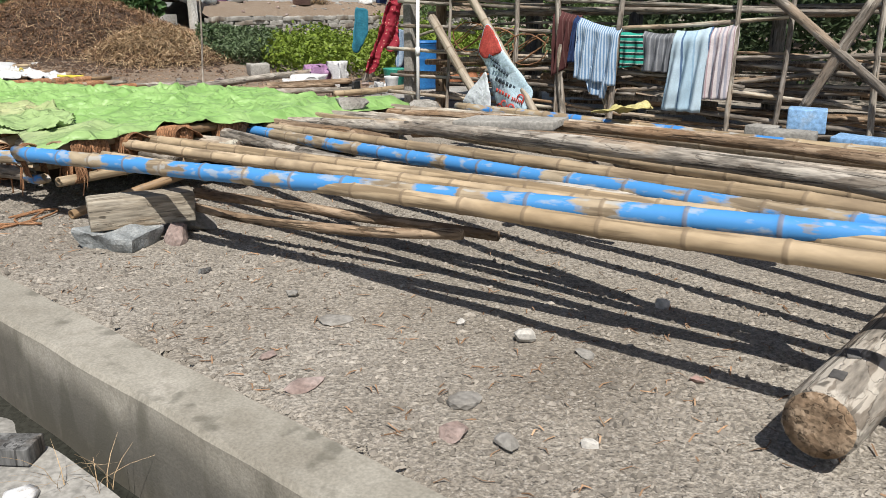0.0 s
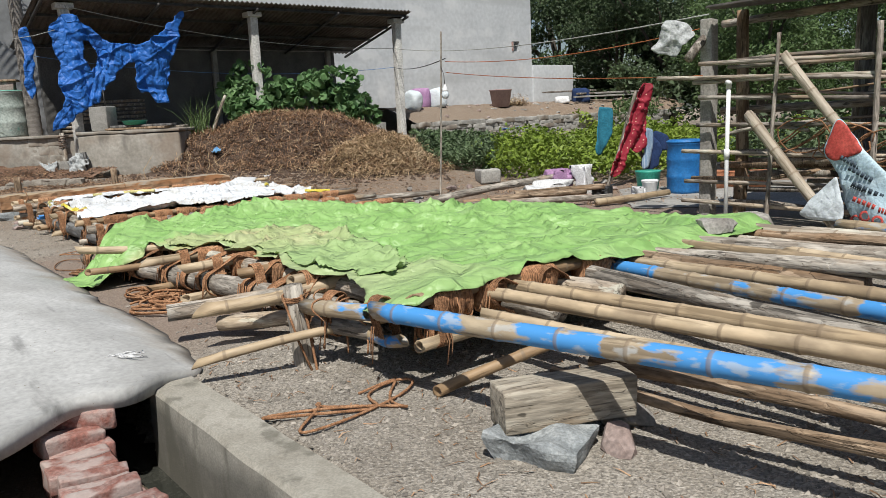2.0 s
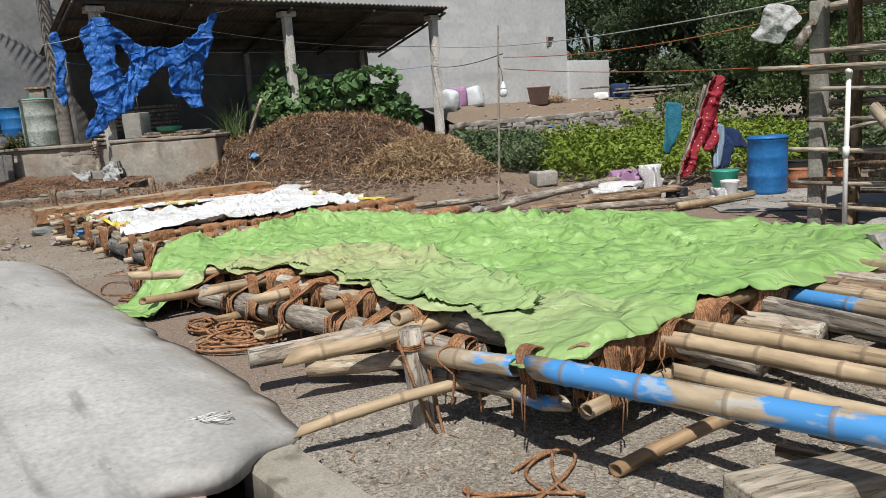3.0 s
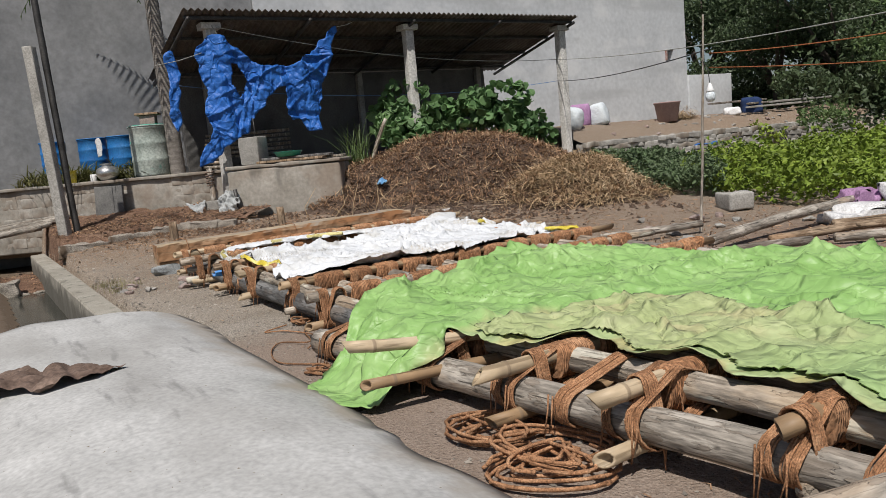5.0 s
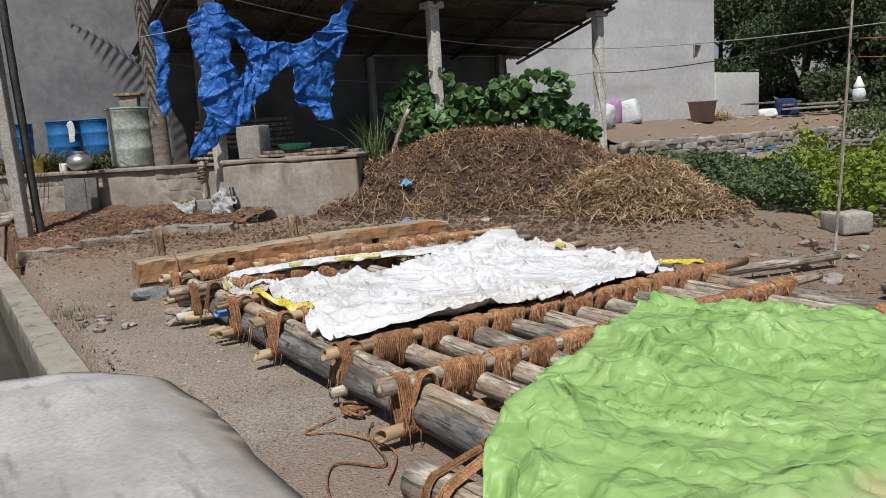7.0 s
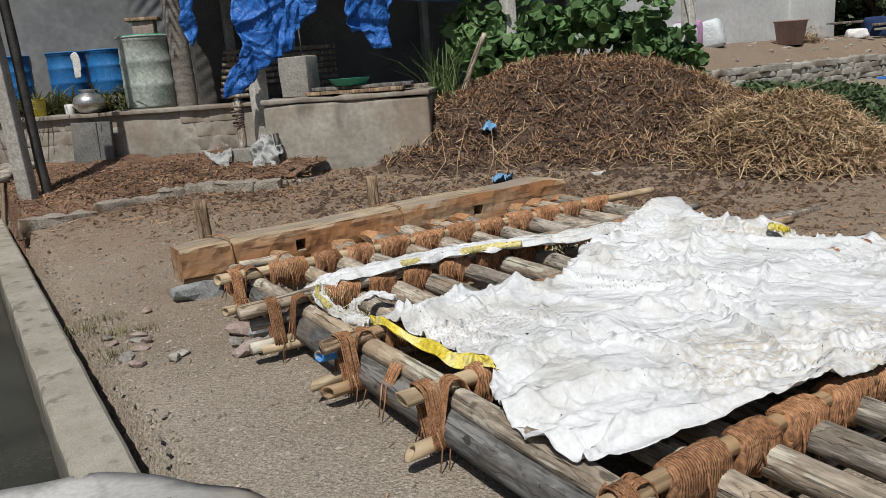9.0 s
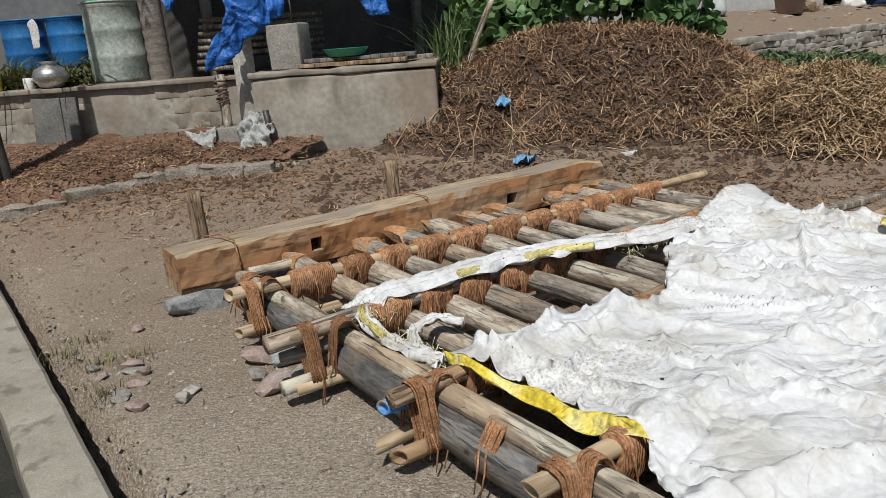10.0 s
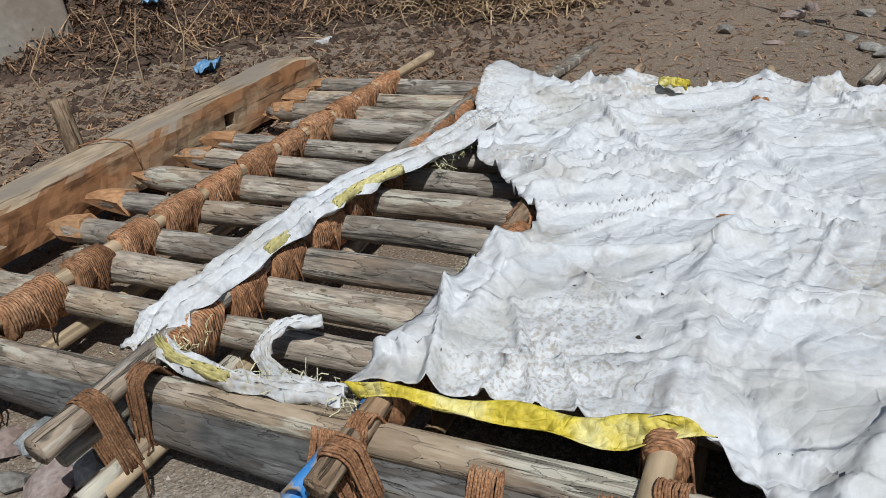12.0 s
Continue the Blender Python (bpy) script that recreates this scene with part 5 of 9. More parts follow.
part("lashing", coil([(0.0, 0.0, 0.055), (0.0, -0.13, 0.05)], 11, seed=71), COIR, raft, m=FR @ pose(10.36, 0.0, 0.315, 0, 0, 6))
part("lashing", coil([(0.0, 0.0, 0.055), (0.03, -0.14, 0.05)], 10, seed=72), COIR, raft, m=FR @ pose(10.8, 0.02, 0.35, 0, 0, 6))
rpole(10.25, -0.06, 0.18, 10.72, 0.03, 0.2, 0.05, 0.045, GREYLOG, 108)
rpole(10.7, 0.0, 0.2, 10.95, 0.03, 0.21, 0.035, 0.03, CANE_PATCH, 109, bamboo=True)
rpole(10.3, -0.13, 0.3, 10.74, -0.02, 0.325, 0.046, 0.046, CANE_BLUE, 119, bamboo=True, label="short stub of blue-painted bamboo")
for s, w, c in ((11.05, 0.62, 0.0), (11.02, 1.0, 0.3), (11.0, 1.45, 0.6), (10.98, 2.0, 0.9)):
    part("lashing", coil([(0.0, 0.03, 0.07), (0.09, -0.02, 0.07)], 12, seed=80 + c), COIR, raft, m=FR @ pose(s, w, top_z(s) + 0.02, 0, 0, 0))
# thin crooked poles among the long ones
r4 = random.Random(77)
for k in range(9):
    w, s0 = 1.95 + 0.2 * k + r4.uniform(-.06, .06), 11.0 + r4.uniform(0, 1.4)
    l, z0 = r4.uniform(2.2, 5.0), 0.3 + r4.uniform(-0.03, 0.05)
    rpole(s0, w, z0, s0 + l, w - 0.11 * l + r4.uniform(-.1, .1), far_z(s0 + l, min(w, 3)) - 0.05, r4.uniform(.025, .042), r4.uniform(.022, .035), (GREYLOG, PALELOG, BROWNLOG, STICK)[k % 4], 1300 + k, bend=0.12)
# rope ends hanging at the corner by the stake
for k in range(9):
    r2 = random.Random(200 + k)
    s, w, h = 10.42 + r2.uniform(-0.3, 0.42), -0.02 + r2.uniform(-0.08, 0.1), r2.uniform(0.1, 0.22)
    a, d = r2.uniform(-0.5, 0.5), r2.uniform(-0.05, 0.05)
    pts_ = []
    for v in range(13):
        f = v / 12
        pts_.append((d * f + 0.015 * math.sin(7 * f + k), 0.07 * math.sin(math.pi * min(1, f * 2)) * (-1) - 0.02 * f, 0.06 * math.cos(math.pi * min(1.0, f * 1.6)) - h * max(0, f - 0.45) * 1.8))
    part("rope", tube(bmesh.new(), pts_, 0.0055, 6), COIR, raft, m=FR @ pose(s, w, 0.3, 0, 0, math.degrees(a)))

# ---- hewn beam at the foot ----
beam = thing("hewn_beam", "heavy hand-hewn timber beam with square mortises, resting on stones", "beam", at=P(-0.12, 1.95, -0.04))
bm = bmesh.new()
wc = [0.0] + [0.06 * k for k in range(1, 65)] + [3.89]
wc = sorted(set([round(v, 3) for v in wc if not (0.9 < v < 1.06 or 2.7 < v < 2.9)] + [0.93, 1.02, 2.74, 2.84]))
zc = [0.1, 0.145, 0.19, 0.285, 0.34, 0.395]
sc = [0.03, -0.01, -0.05, -0.09, -0.13, -0.17, -0.21, -0.25, -0.29]


vv = {}


def bvert(s, w, z):
    key = (round(s, 3), round(w, 3), round(z, 3))
    if key not in vv:
        dw = 0.018 * n3(s * 3, w, z * 3, 2.2) + 0.016 * n3(s, w, z, 7.0) + 0.01 * n3(s, w * 0.6, z, 19.0)
        es = 0.012 * ((s > 0.02) - (s < -0.28)) * (z > 0.39 or z < 0.11)
        vv[key] = bm.verts.new((s - es + dw * (abs(s + 0.13) > 0.15), w, z + (0.012 * n3(s, w, 0, 1.3) + 0.01 * n3(s, w * 0.5, 3, 11.0) - 0.012 * (abs(s + 0.13) > 0.15) if z > 0.39 else 0) + 0.03 * (w - 2) / 2 * (z > 0.39) - 0.05 * ease((w - 3.6) / 0.3) * (z > 0.39)))
    return vv[key]


holes = []
for a, b in zip(wc, wc[1:]):
    for z0, z1 in zip(zc, zc[1:]):
        f = bm.faces.new((bvert(0.03, a, z0), bvert(0.03, b, z0), bvert(0.03, b, z1), bvert(0.03, a, z1)))
        if z0 == 0.19 and (abs(a - 0.93) < 0.005 or abs(a - 2.74) < 0.005):
            holes.append(f)
        bm.faces.new((bvert(-0.29, a, z0), bvert(-0.29, b, z0), bvert(-0.29, b, z1), bvert(-0.29, a, z1)))
    for s0, s1 in zip(sc, sc[1:]):
        bm.faces.new((bvert(s0, a, 0.395), bvert(s0, b, 0.395), bvert(s1, b, 0.395), bvert(s1, a, 0.395)))
        bm.faces.new((bvert(s0, a, 0.1), bvert(s0, b, 0.1), bvert(s1, b, 0.1), bvert(s1, a, 0.1)))
for w in (0.0, 3.89):
    for s0, s1 in zip(sc, sc[1:]):
        for z0, z1 in zip(zc, zc[1:]):
            bm.faces.new((bvert(s0, w, z0), bvert(s1, w, z0), bvert(s1, w, z1), bvert(s0, w, z1)))
ext = bmesh.ops.extrude_discrete_faces(bm, faces=holes)["faces"]
for f in ext:
    bmesh.ops.translate(bm, verts=f.verts, vec=(-0.14, 0, 0))
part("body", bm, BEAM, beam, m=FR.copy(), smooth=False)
bm = bmesh.new()
for w, z in ((0.35, 0.4), (1.9, 0.41)):
    tube(bm, [(0.05, w + 0.06, 0.15), (0.045, w + 0.03, z - 0.005), (-0.13, w, z + 0.012), (-0.3, w - 0.05, z - 0.02), (-0.31, w - 0.05, 0.2)], 0.006, 6)
part("rope", bm, COIR, beam, m=FR.copy())
stone(*P(-0.05, 0.1).xy, 0.2, 0.15, 0.09, ROCK, "blue-grey stone wedged under the beam", seed=3, turn=40)
stone(*P(-0.1, 3.5).xy, 0.2, 0.15, 0.085, STONE, "flat stone wedged under the beam", seed=4, turn=10)
# loose stones under the outer log
for k, (s, w, rx, rz, mat) in enumerate(((1.1, 0.1, 0.13, 0.055, PINKROCK), (1.22, 0.16, 0.1, 0.06, ROCK), (1.43, 0.02, 0.14, 0.05, PINKROCK), (1.5, 0.12, 0.11, 0.05, STONE), (1.3, -0.02, 0.08, 0.035, STONE))):
    stone(*P(s, w).xy, rx, rx * 0.7, rz, mat, "broken stone beside the lashed frame", "stones by the frame", seed=20 + k, turn=35 * k)

# big block and rock that prop the narrow end
lone("timber_block", rough_box(-0.28, 0.3, -0.095, 0.095, -0.09, 0.09, 0.09, 0.008, 0.012, 5), BLOCKWOOD, "squared grey timber block on a rock, under the poles", "timber block", m=FR @ pose(11.93, 0.13, 0.135, 0, 0, 66))
bm = rough_box(-0.19, 0.19, -0.15, 0.14, -0.04, 0.125, 0.035, 0.035, 0.014, 8, 6.5)
for v in bm.verts:
    f = 0.72 + 0.28 * ease((v.co.z + 0.06) / 0.14)
    v.co.x, v.co.y = v.co.x * f, v.co.y * f
lone("rock", bm, ROCK, "angular blue-grey rock under the timber block", "stone", m=FR @ pose(11.97, -0.03, -0.06, 0, 3, 24), smooth=False)
stone(*P(12.16, 0.22).xy, 0.11, 0.08, 0.06, PINKROCK, "pinkish stone next to the rock", seed=9, turn=70)
stone(*P(12.0, 0.42).xy, 0.14, 0.12, 0.075, STONE, "grey stone under the far end of the block", seed=12, turn=10)
prop = thing("prop_log", "thick sawn log laid across under the poles", "log", at=P(15.75, 0.6, 0))
pole("trunk", P(15.67, 0.07, 0.12), P(15.95, 3.9, 0.17), 0.108, 0.11, GREYLOG, prop, seed=170, sides=20, bend=0.01)
bm = bmesh.new()
lathe(bm, [(0.099, 0), (0.1, 0.004), (0.06, 0.006), (0.02, 0.005)], 20)
part("sawn_end", bm, BROWNLOG, prop, "dark sawn end grain", along(P(15.6695, 0.064, 0.12), P(15.6, -0.94, 0.12)))
# thin dark plates painted as the shade of two notches; nothing is cut
for k, s in enumerate((0.12, 0.3)):
    box(b2 := bmesh.new(), -0.02, 0.02, -0.028, 0.028, -0.004, 0.006, 0.003)
    part("notch", b2, DARKWALL, prop, m=FR @ pose(15.675, 0.07 + s, 0.228, 0, 0, 20 * k))
stone(*P(15.8, 0.75).xy, 0.14, 0.12, 0.03, ROCK, "blue-grey stone holding up the log", seed=13, turn=20)
stone(*P(15.95, 3.2).xy, 0.16, 0.12, 0.07, STONE, "grey stone holding up the log", seed=14)
for k, (x, y, h, r) in enumerate(((-2.95, 4.84, 0.46, 0.055), (-9.1, 14.03, 0.64, 0.055), (-7.66, 14.58, 0.66, 0.055))):
    st = thing("stake", "short weathered wooden stake driven into the ground", "stake", "stakes", at=(x, y, ground_z(x, y)))
    pole("shaft", (x + 0.02, y, ground_z(x, y) - 0.1), (x - 0.015, y, ground_z(x, y) + h), r * 1.05, r, GREYLOG if k == 0 else BROWNLOG, st, seed=180 + k, bend=0.005)
    if k == 0:
        bm = bmesh.new()
        for q in range(3):
            tube(bm, [((r + 0.006) * math.cos(t_), (r + 0.006) * math.sin(t_), -0.06 - 0.01 * q + 0.01 * math.sin(t_)) for t_ in [2 * math.pi * v / 12 for v in range(13)]], 0.006, 5, False)
        tube(bm, [(0.05, -0.04, -0.05), (0.085, -0.06, -0.25), (0.12, -0.12, -0.47), (0.2, -0.3, -0.525), (0.22, -0.45, -0.53)], 0.0085, 6)
        tube(bm, [(-0.05, -0.045, -0.06), (0.02, -0.075, -0.3), (0.1, -0.13, -0.48)], 0.007, 6)
        part("rope", bm, COIR, st, m=Matrix.Translation((x - 0.015, y, ground_z(x, y) + h)))
# loose ropes
rope_line = [(0.3 * math.sin(q) + 0.13 * math.sin(2.3 * q + 0.6), 0.14 * math.sin(1.7 * q + 0.5) + 0.06 * math.cos(0.9 * q), 0.01 + 0.006 * abs(math.sin(2.1 * q))) for q in [0.16 * v for v in range(82)]]
lone("rope", tube(bmesh.new(), rope_line, 0.0075, 6), COIR, "thin brown rope lying in loose loops on the ground", "rope", "loose ropes", m=FR @ pose(11.0, -0.3, -0.035, 0, 0, 80))
for k, (s, w, sz, n) in enumerate(((8.2, -0.2, 0.34, 12), (4.6, 0.14, 0.12, 4), (6.1, -0.34, 0.1, 3), (7.75, -0.15, 0.28, 9))):
    bm = bmesh.new()
    for q in range(n):
        r2 = random.Random(300 + k * 9 + q)
        a0, ph = r2.uniform(0, 6.28), r2.uniform(0, 6.28)
        tube(bm, [(sz * (0.55 + 0.4 * math.sin(t_ * 0.7 + ph)) * math.cos(t_ + a0), sz * (0.5 + 0.35 * math.cos(t_ * 0.6 + ph)) * math.sin(t_ + a0), 0.01 + 0.006 * q + 0.01 * math.sin(t_ * 2 + q)) for t_ in [0.35 * v for v in range(20)]], 0.0085, 6)
    lone("rope", bm, COIR, "loose brown coir rope lying on the ground", "rope", "loose ropes", m=FR @ pose(s, w, -0.035))


def smooth_line(pts, n):
    pts = [Vector(p) for p in pts]
    out = []
    for i in range(len(pts) - 1):
        p0, p1, p2, p3 = pts[max(i - 1, 0)], pts[i], pts[i + 1], pts[min(i + 2, len(pts) - 1)]
        for k in range(n):
            t = k / n
            out.append(0.5 * (2 * p1 + (p2 - p0) * t + (2 * p0 - 5 * p1 + 4 * p2 - p3) * t * t + (3 * p1 - p0 - 3 * p2 + p3) * t ** 3))
    return out + [pts[-1]]


for line in ([(4.81, 0.14), (4.96, 0.03), (5.32, -0.07), (5.16, -0.24), (5.38, -0.39), (5.73, -0.44), (6.0, -0.22)], [(4.6, 0.02), (4.7, -0.2), (4.82, -0.06), (5.2, 0.04), (5.5, -0.16)]):
    lone("rope", tube(bmesh.new(), smooth_line([(a, b, -0.025) for a, b in line], 8), 0.0055, 6), COIR, "stray brown coir rope trailing over the soil", "rope", "loose ropes", m=FR.copy())


# ---- sheets over the frame ----
def bumps(s, w):
    """Height of the poles and crossbars under a sheet."""
    z = top_z(s) + 0.07
    for q in ROWS_S:
        d = abs(s - q[0])
        if d < 0.3:
            z = max(z, top_z(s) + 0.148 - 0.3 * d)
    return z + 0.008 * math.cos(w * 20.9)


def add_folds(bm, n, seed, lo, hi, wide, high, long_, floor_=-0.03):
    """Sharp creases: n straight folds of tent profile laid at random over a sheet."""
    rr = random.Random(seed)
    co = np.array([v.co[:] for v in bm.verts])
    dz_ = np.zeros(len(co))
    for _ in range(n):
        c = (rr.uniform(lo[0], hi[0]), rr.uniform(lo[1], hi[1]))
        a = rr.uniform(0, 3.14)
        l, wd = rr.uniform(0.25, 1.0) * long_, rr.uniform(0.35, 1.0) * wide
        dx, dy = co[:, 0] - c[0], co[:, 1] - c[1]
        curve = rr.gauss(0, 0.12)
        t = dx * math.cos(a) + dy * math.sin(a)
        d = -dx * math.sin(a) + dy * math.cos(a) + curve * t * t
        f = 1.35 * np.clip(1 - np.abs(d) / wd, 0, 1) ** 1.6 * np.clip(1 - (t / l) ** 2, 0, 1)
        dz_ += f * high * rr.uniform(0.3, 1.0) * (1 if rr.random() < 0.7 else -0.7)
    # some stretches lie smoother than others
    calm = 0.5 + 0.5 * np.sin(2.3 * co[:, 0] + 1.4 * np.sin(1.9 * co[:, 1] + seed)) * np.cos(2.0 * co[:, 1] + 1.1 * np.sin(1.3 * co[:, 0]) + 0.7 * seed)
    dz_ *= 0.3 + 1.1 * calm
    for v, z in zip(bm.verts, dz_):
        v.co.z += max(min(z, high * 1.15), floor_)
    return bm


TARP_OUT = [(5.93, 0.2), (5.62, 0.6), (5.4, 1.1), (5.2, 1.6), (5.08, 2.0), (5.4, 2.5), (6.6, 2.85), (8.3, 3.5), (9.4, 4.1), (9.8, 4.2), (10.6, 3.9), (11.15, 3.4), (11.2, 2.3), (11.12, 1.6), (10.98, 0.9), (11.06, 0.7), (11.06, 0.45), (11.06, 0.25), (11.02, 0.08), (10.95, -0.04), (10.86, -0.1), (10.74, -0.07), (10.6, 0.06), (10.47, 0.13), (10.2, 0.2), (10.02, 0.29), (9.9, 0.2), (9.81, 0.16), (9.5, 0.2), (9.2, 0.27), (8.9, 0.37), (8.74, 0.28), (8.55, 0.4), (8.38, 0.38), (8.26, 0.25), (8.05, 0.36), (7.9, 0.48), (7.68, 0.28), (7.5, 0.12), (7.3, 0.12), (7.08, 0.05), (7.12, -0.15), (7.12, -0.42), (6.85, -0.6), (6.55, -0.58), (6.28, -0.36), (6.1, -0.02)]


def tarp_z(s, w):
    z = max(bumps(s, w), top_z(s) + 0.105) + 0.03 + 0.02 * n3(s, w, 1, 1.1)
    z += 0.07 * math.exp(-((s - 5.9) ** 2 / 0.4 + (w - 1.9) ** 2 / 0.3)) + 0.05 * math.exp(-((s - 8.6) ** 2 / 0.8 + (w - 3.1) ** 2 / 0.6)) + 0.1 * math.exp(-((s - 6.05) ** 2 + (w - 0.3) ** 2) / 0.05)
    z -= 0.2 * ease((w - 3.15) / 0.9)
    drop = ease((0.04 - w) / 0.5) * ease((7.4 - s) / 0.3)
    z = z * (1 - drop) + drop * 0.0
    lip = ease((0.22 - w) / 0.25) * ease((s - 7.2) / 0.3)
    return max(0.0, z - 0.05 * lip - 0.07 * ease((s - 10.85) / 0.35) - 0.03 * ease((0.35 - w) / 0.3) * ease((s - 10.3) / 0.4))


tarp = thing("green_tarpaulin", "crumpled bright green plastic tarpaulin spread over the lashed frame", "tarpaulin", at=P(8.5, 1.8, 0.4))
bm = draped(TARP_OUT, tarp_z, 0.018, 0.014, 1)
flat_z = [v.co.z for v in bm.verts]
add_folds(bm, 60, 4, (5.2, -0.4), (11.2, 4.0), 0.2, 0.06, 1.6)
add_folds(bm, 200, 5, (5.2, -0.5), (11.2, 4.0), 0.06, 0.042, 1.0)
add_folds(bm, 330, 6, (5.2, -0.6), (11.2, 4.1), 0.042, 0.026, 0.7)
add_folds(bm, 1500, 16, (5.6, -0.5), (11.2, 4.1), 0.032, 0.007, 0.25)
# the sheet lies calmer along its stretched edges
for v, z in zip(bm.verts, flat_z):
    s, w = v.co.x, v.co.y
    near = ease((w - 0.25) / 0.45) if s > 7.3 else 1.0
    end = ease((10.95 - s) / 0.5) if w > -0.2 else 1.0
    v.co.z = z + (v.co.z - z) * (0.3 + 0.7 * near * end * ease((4.0 - w) / 0.7))
for v in bm.verts:
    s, w, z = v.co
    hang = ease((0.15 - w) / 0.3) * ease((7.4 - s) / 0.3)
    v.co.x += hang * 0.05 * math.sin(17 * w + 5 * s)
    v.co.y += hang * (0.06 * abs(math.sin(9 * s + 3 * w)) + 0.035 * math.sin(23 * s + 4 * z)) * ease(z / 0.1)
    v.co.z += hang * 0.03 * math.sin(21 * s + 9 * w) * ease(z / 0.1)
FLAP_IN = [(7.2, 0.14), (7.25, 0.72), (7.33, 1.25), (7.8, 1.3), (8.2, 1.22), (8.6, 1.2), (9.3, 1.0), (9.9, 0.76), (10.4, 0.5), (10.5, 0.32)]
FLAP = FLAP_IN + [(10.2, 0.26), (10.02, 0.35), (9.81, 0.22), (9.5, 0.26), (9.2, 0.33), (8.9, 0.43), (8.74, 0.34), (8.55, 0.46), (8.38, 0.44), (8.26, 0.31), (8.05, 0.42), (7.9, 0.54), (7.68, 0.34), (7.5, 0.18)]
flap = bm.copy()
bmesh.ops.delete(flap, geom=[f for f in flap.faces if not inside(FLAP, f.calc_center_median().x + 0.02 * n3(*f.calc_center_median(), 4.0), f.calc_center_median().y)], context="FACES")
add_folds(flap, 30, 21, (7.2, 0.1), (10.5, 1.3), 0.07, 0.035, 0.8, 0.0)
add_folds(flap, 90, 22, (7.2, 0.1), (10.5, 1.3), 0.05, 0.016, 0.4, 0.0)
for v in flap.verts:
    # the folded-over edge stands up as a thick roll
    d = 9.0
    for a, b in zip(FLAP_IN, FLAP_IN[1:]):
        ab, ap = Vector(b) - Vector(a), v.co.xy - Vector(a)
        d = min(d, (ap - ab * max(0.0, min(1.0, ap.dot(ab) / ab.length_squared))).length)
    v.co.z += 0.014 + 0.03 * math.exp(-(d / 0.06) ** 2) * (0.6 + 0.8 * abs(n3(v.co.x, v.co.y, 9, 5.0)))
thicken(part("sheet", bm, TARP, tarp, m=FR.copy()), 0.004)
thicken(part("folded_flap", flap, TARPFADED, tarp, "sun-faded folded flap", m=FR.copy()), 0.004)
stone(*P(11.05, 2.72).xy, 0.15, 0.1, 0.07, STONE, "grey stone weighing down the tarpaulin", seed=31, turn=20, z=tarp_z(11.05, 2.72) - 0.02)
chunk = pole("wood_chunk", P(11.0, 0.1, tarp_z(10.95, 0.15) - 0.1), P(10.68, 0.36, tarp_z(10.68, 0.36) - 0.15), 0.05, 0.048, BROWNLOG, None, seed=133, bend=0.0)
tagged(chunk, "short weathered log end tucked under the tarpaulin's tip", "wood chunk")

SHEET_OUT = [(2.4, 0.37), (2.45, 0.46), (2.44, 0.62), (2.49, 0.78), (2.51, 1.06), (2.52, 1.2), (2.66, 1.37), (2.6, 1.55), (2.32, 1.9), (2.12, 2.15), (1.92, 2.5), (1.8, 2.85), (1.68, 3.3), (1.68, 3.7), (1.95, 3.48), (2.2, 3.42), (2.7, 3.6), (2.94, 3.42), (3.25, 3.62), (3.6, 3.62), (4.0, 3.5), (4.25, 3.2), (4.38, 2.6), (4.45, 2.0), (4.42, 1.2), (4.34, 0.8), (4.28, 0.5), (4.18, 0.27), (3.9, 0.22), (3.65, 0.27), (3.5, 0.36), (3.38, 0.48), (3.14, 0.44), (3.04, 0.46), (2.8, 0.45)]


def sheet_z(s, w):
    z = max(bumps(s, w), top_z(s) + 0.075 + 0.03 * ease((w - 0.3) / 0.4)) + 0.026 - 0.012 * ease((0.5 - w) / 0.2) + 0.014 * n3(s, w, 11, 1.3)
    return z + 0.07 * math.exp(-((s - 1.75) ** 2 + (w - 3.4) ** 2) / 0.06) - 0.04 * ease((w - 2.6) / 0.9) * ease((s - 2.2) / 0.8)


sheet = thing("white_sheet", "creased dirty white woven plastic sheet over the frame's crossbars", "plastic sheet", at=P(3.4, 1.9, 0.3))
bm = draped(SHEET_OUT, sheet_z, 0.013, 0.03, 2)
add_folds(bm, 20, 9, (2.0, 0.1), (4.7, 3.7), 0.13, 0.05, 1.3)
add_folds(bm, 75, 7, (2.0, 0.1), (4.7, 3.7), 0.036, 0.045, 1.5)
add_folds(bm, 150, 8, (1.8, 0.0), (4.8, 3.8), 0.036, 0.024, 0.6)
add_folds(bm, 900, 18, (1.8, 0.0), (4.8, 3.8), 0.022, 0.006, 0.3)
thicken(part("sheet", bm, SHEET, sheet, m=FR.copy()), 0.003)
# yellow hem along the outer log
bm = bmesh.new()
hem = []
for i in range(61):
    f = i / 60
    s = 2.4 + 0.93 * f
    top_w = 0.365 + 0.1 * ease(f * 1.6)
    wdt = 0.012 + 0.066 * math.sin(math.pi * f ** 1.8) ** 1.1
    hem.append([bm.verts.new((s + 0.012 * q, top_w - wdt * (q / 8) + 0.006 * math.sin(14 * s), max(sheet_z(s, top_w) + 0.004 - 0.02 * (q / 8) ** 1.4, 0.262 - 0.003 * s) + 0.007 * math.sin(24 * s + 0.8 * q) + 0.012 * math.sin(q * 0.8))) for q in range(9)])
for a, b in zip(hem, hem[1:]):
    for q in range(8):
        bm.faces.new((a[q], a[q + 1], b[q + 1], b[q]))
thicken(part("hem", bm, YELLOW, sheet, "torn yellow hem", m=FR.copy()), 0.003)


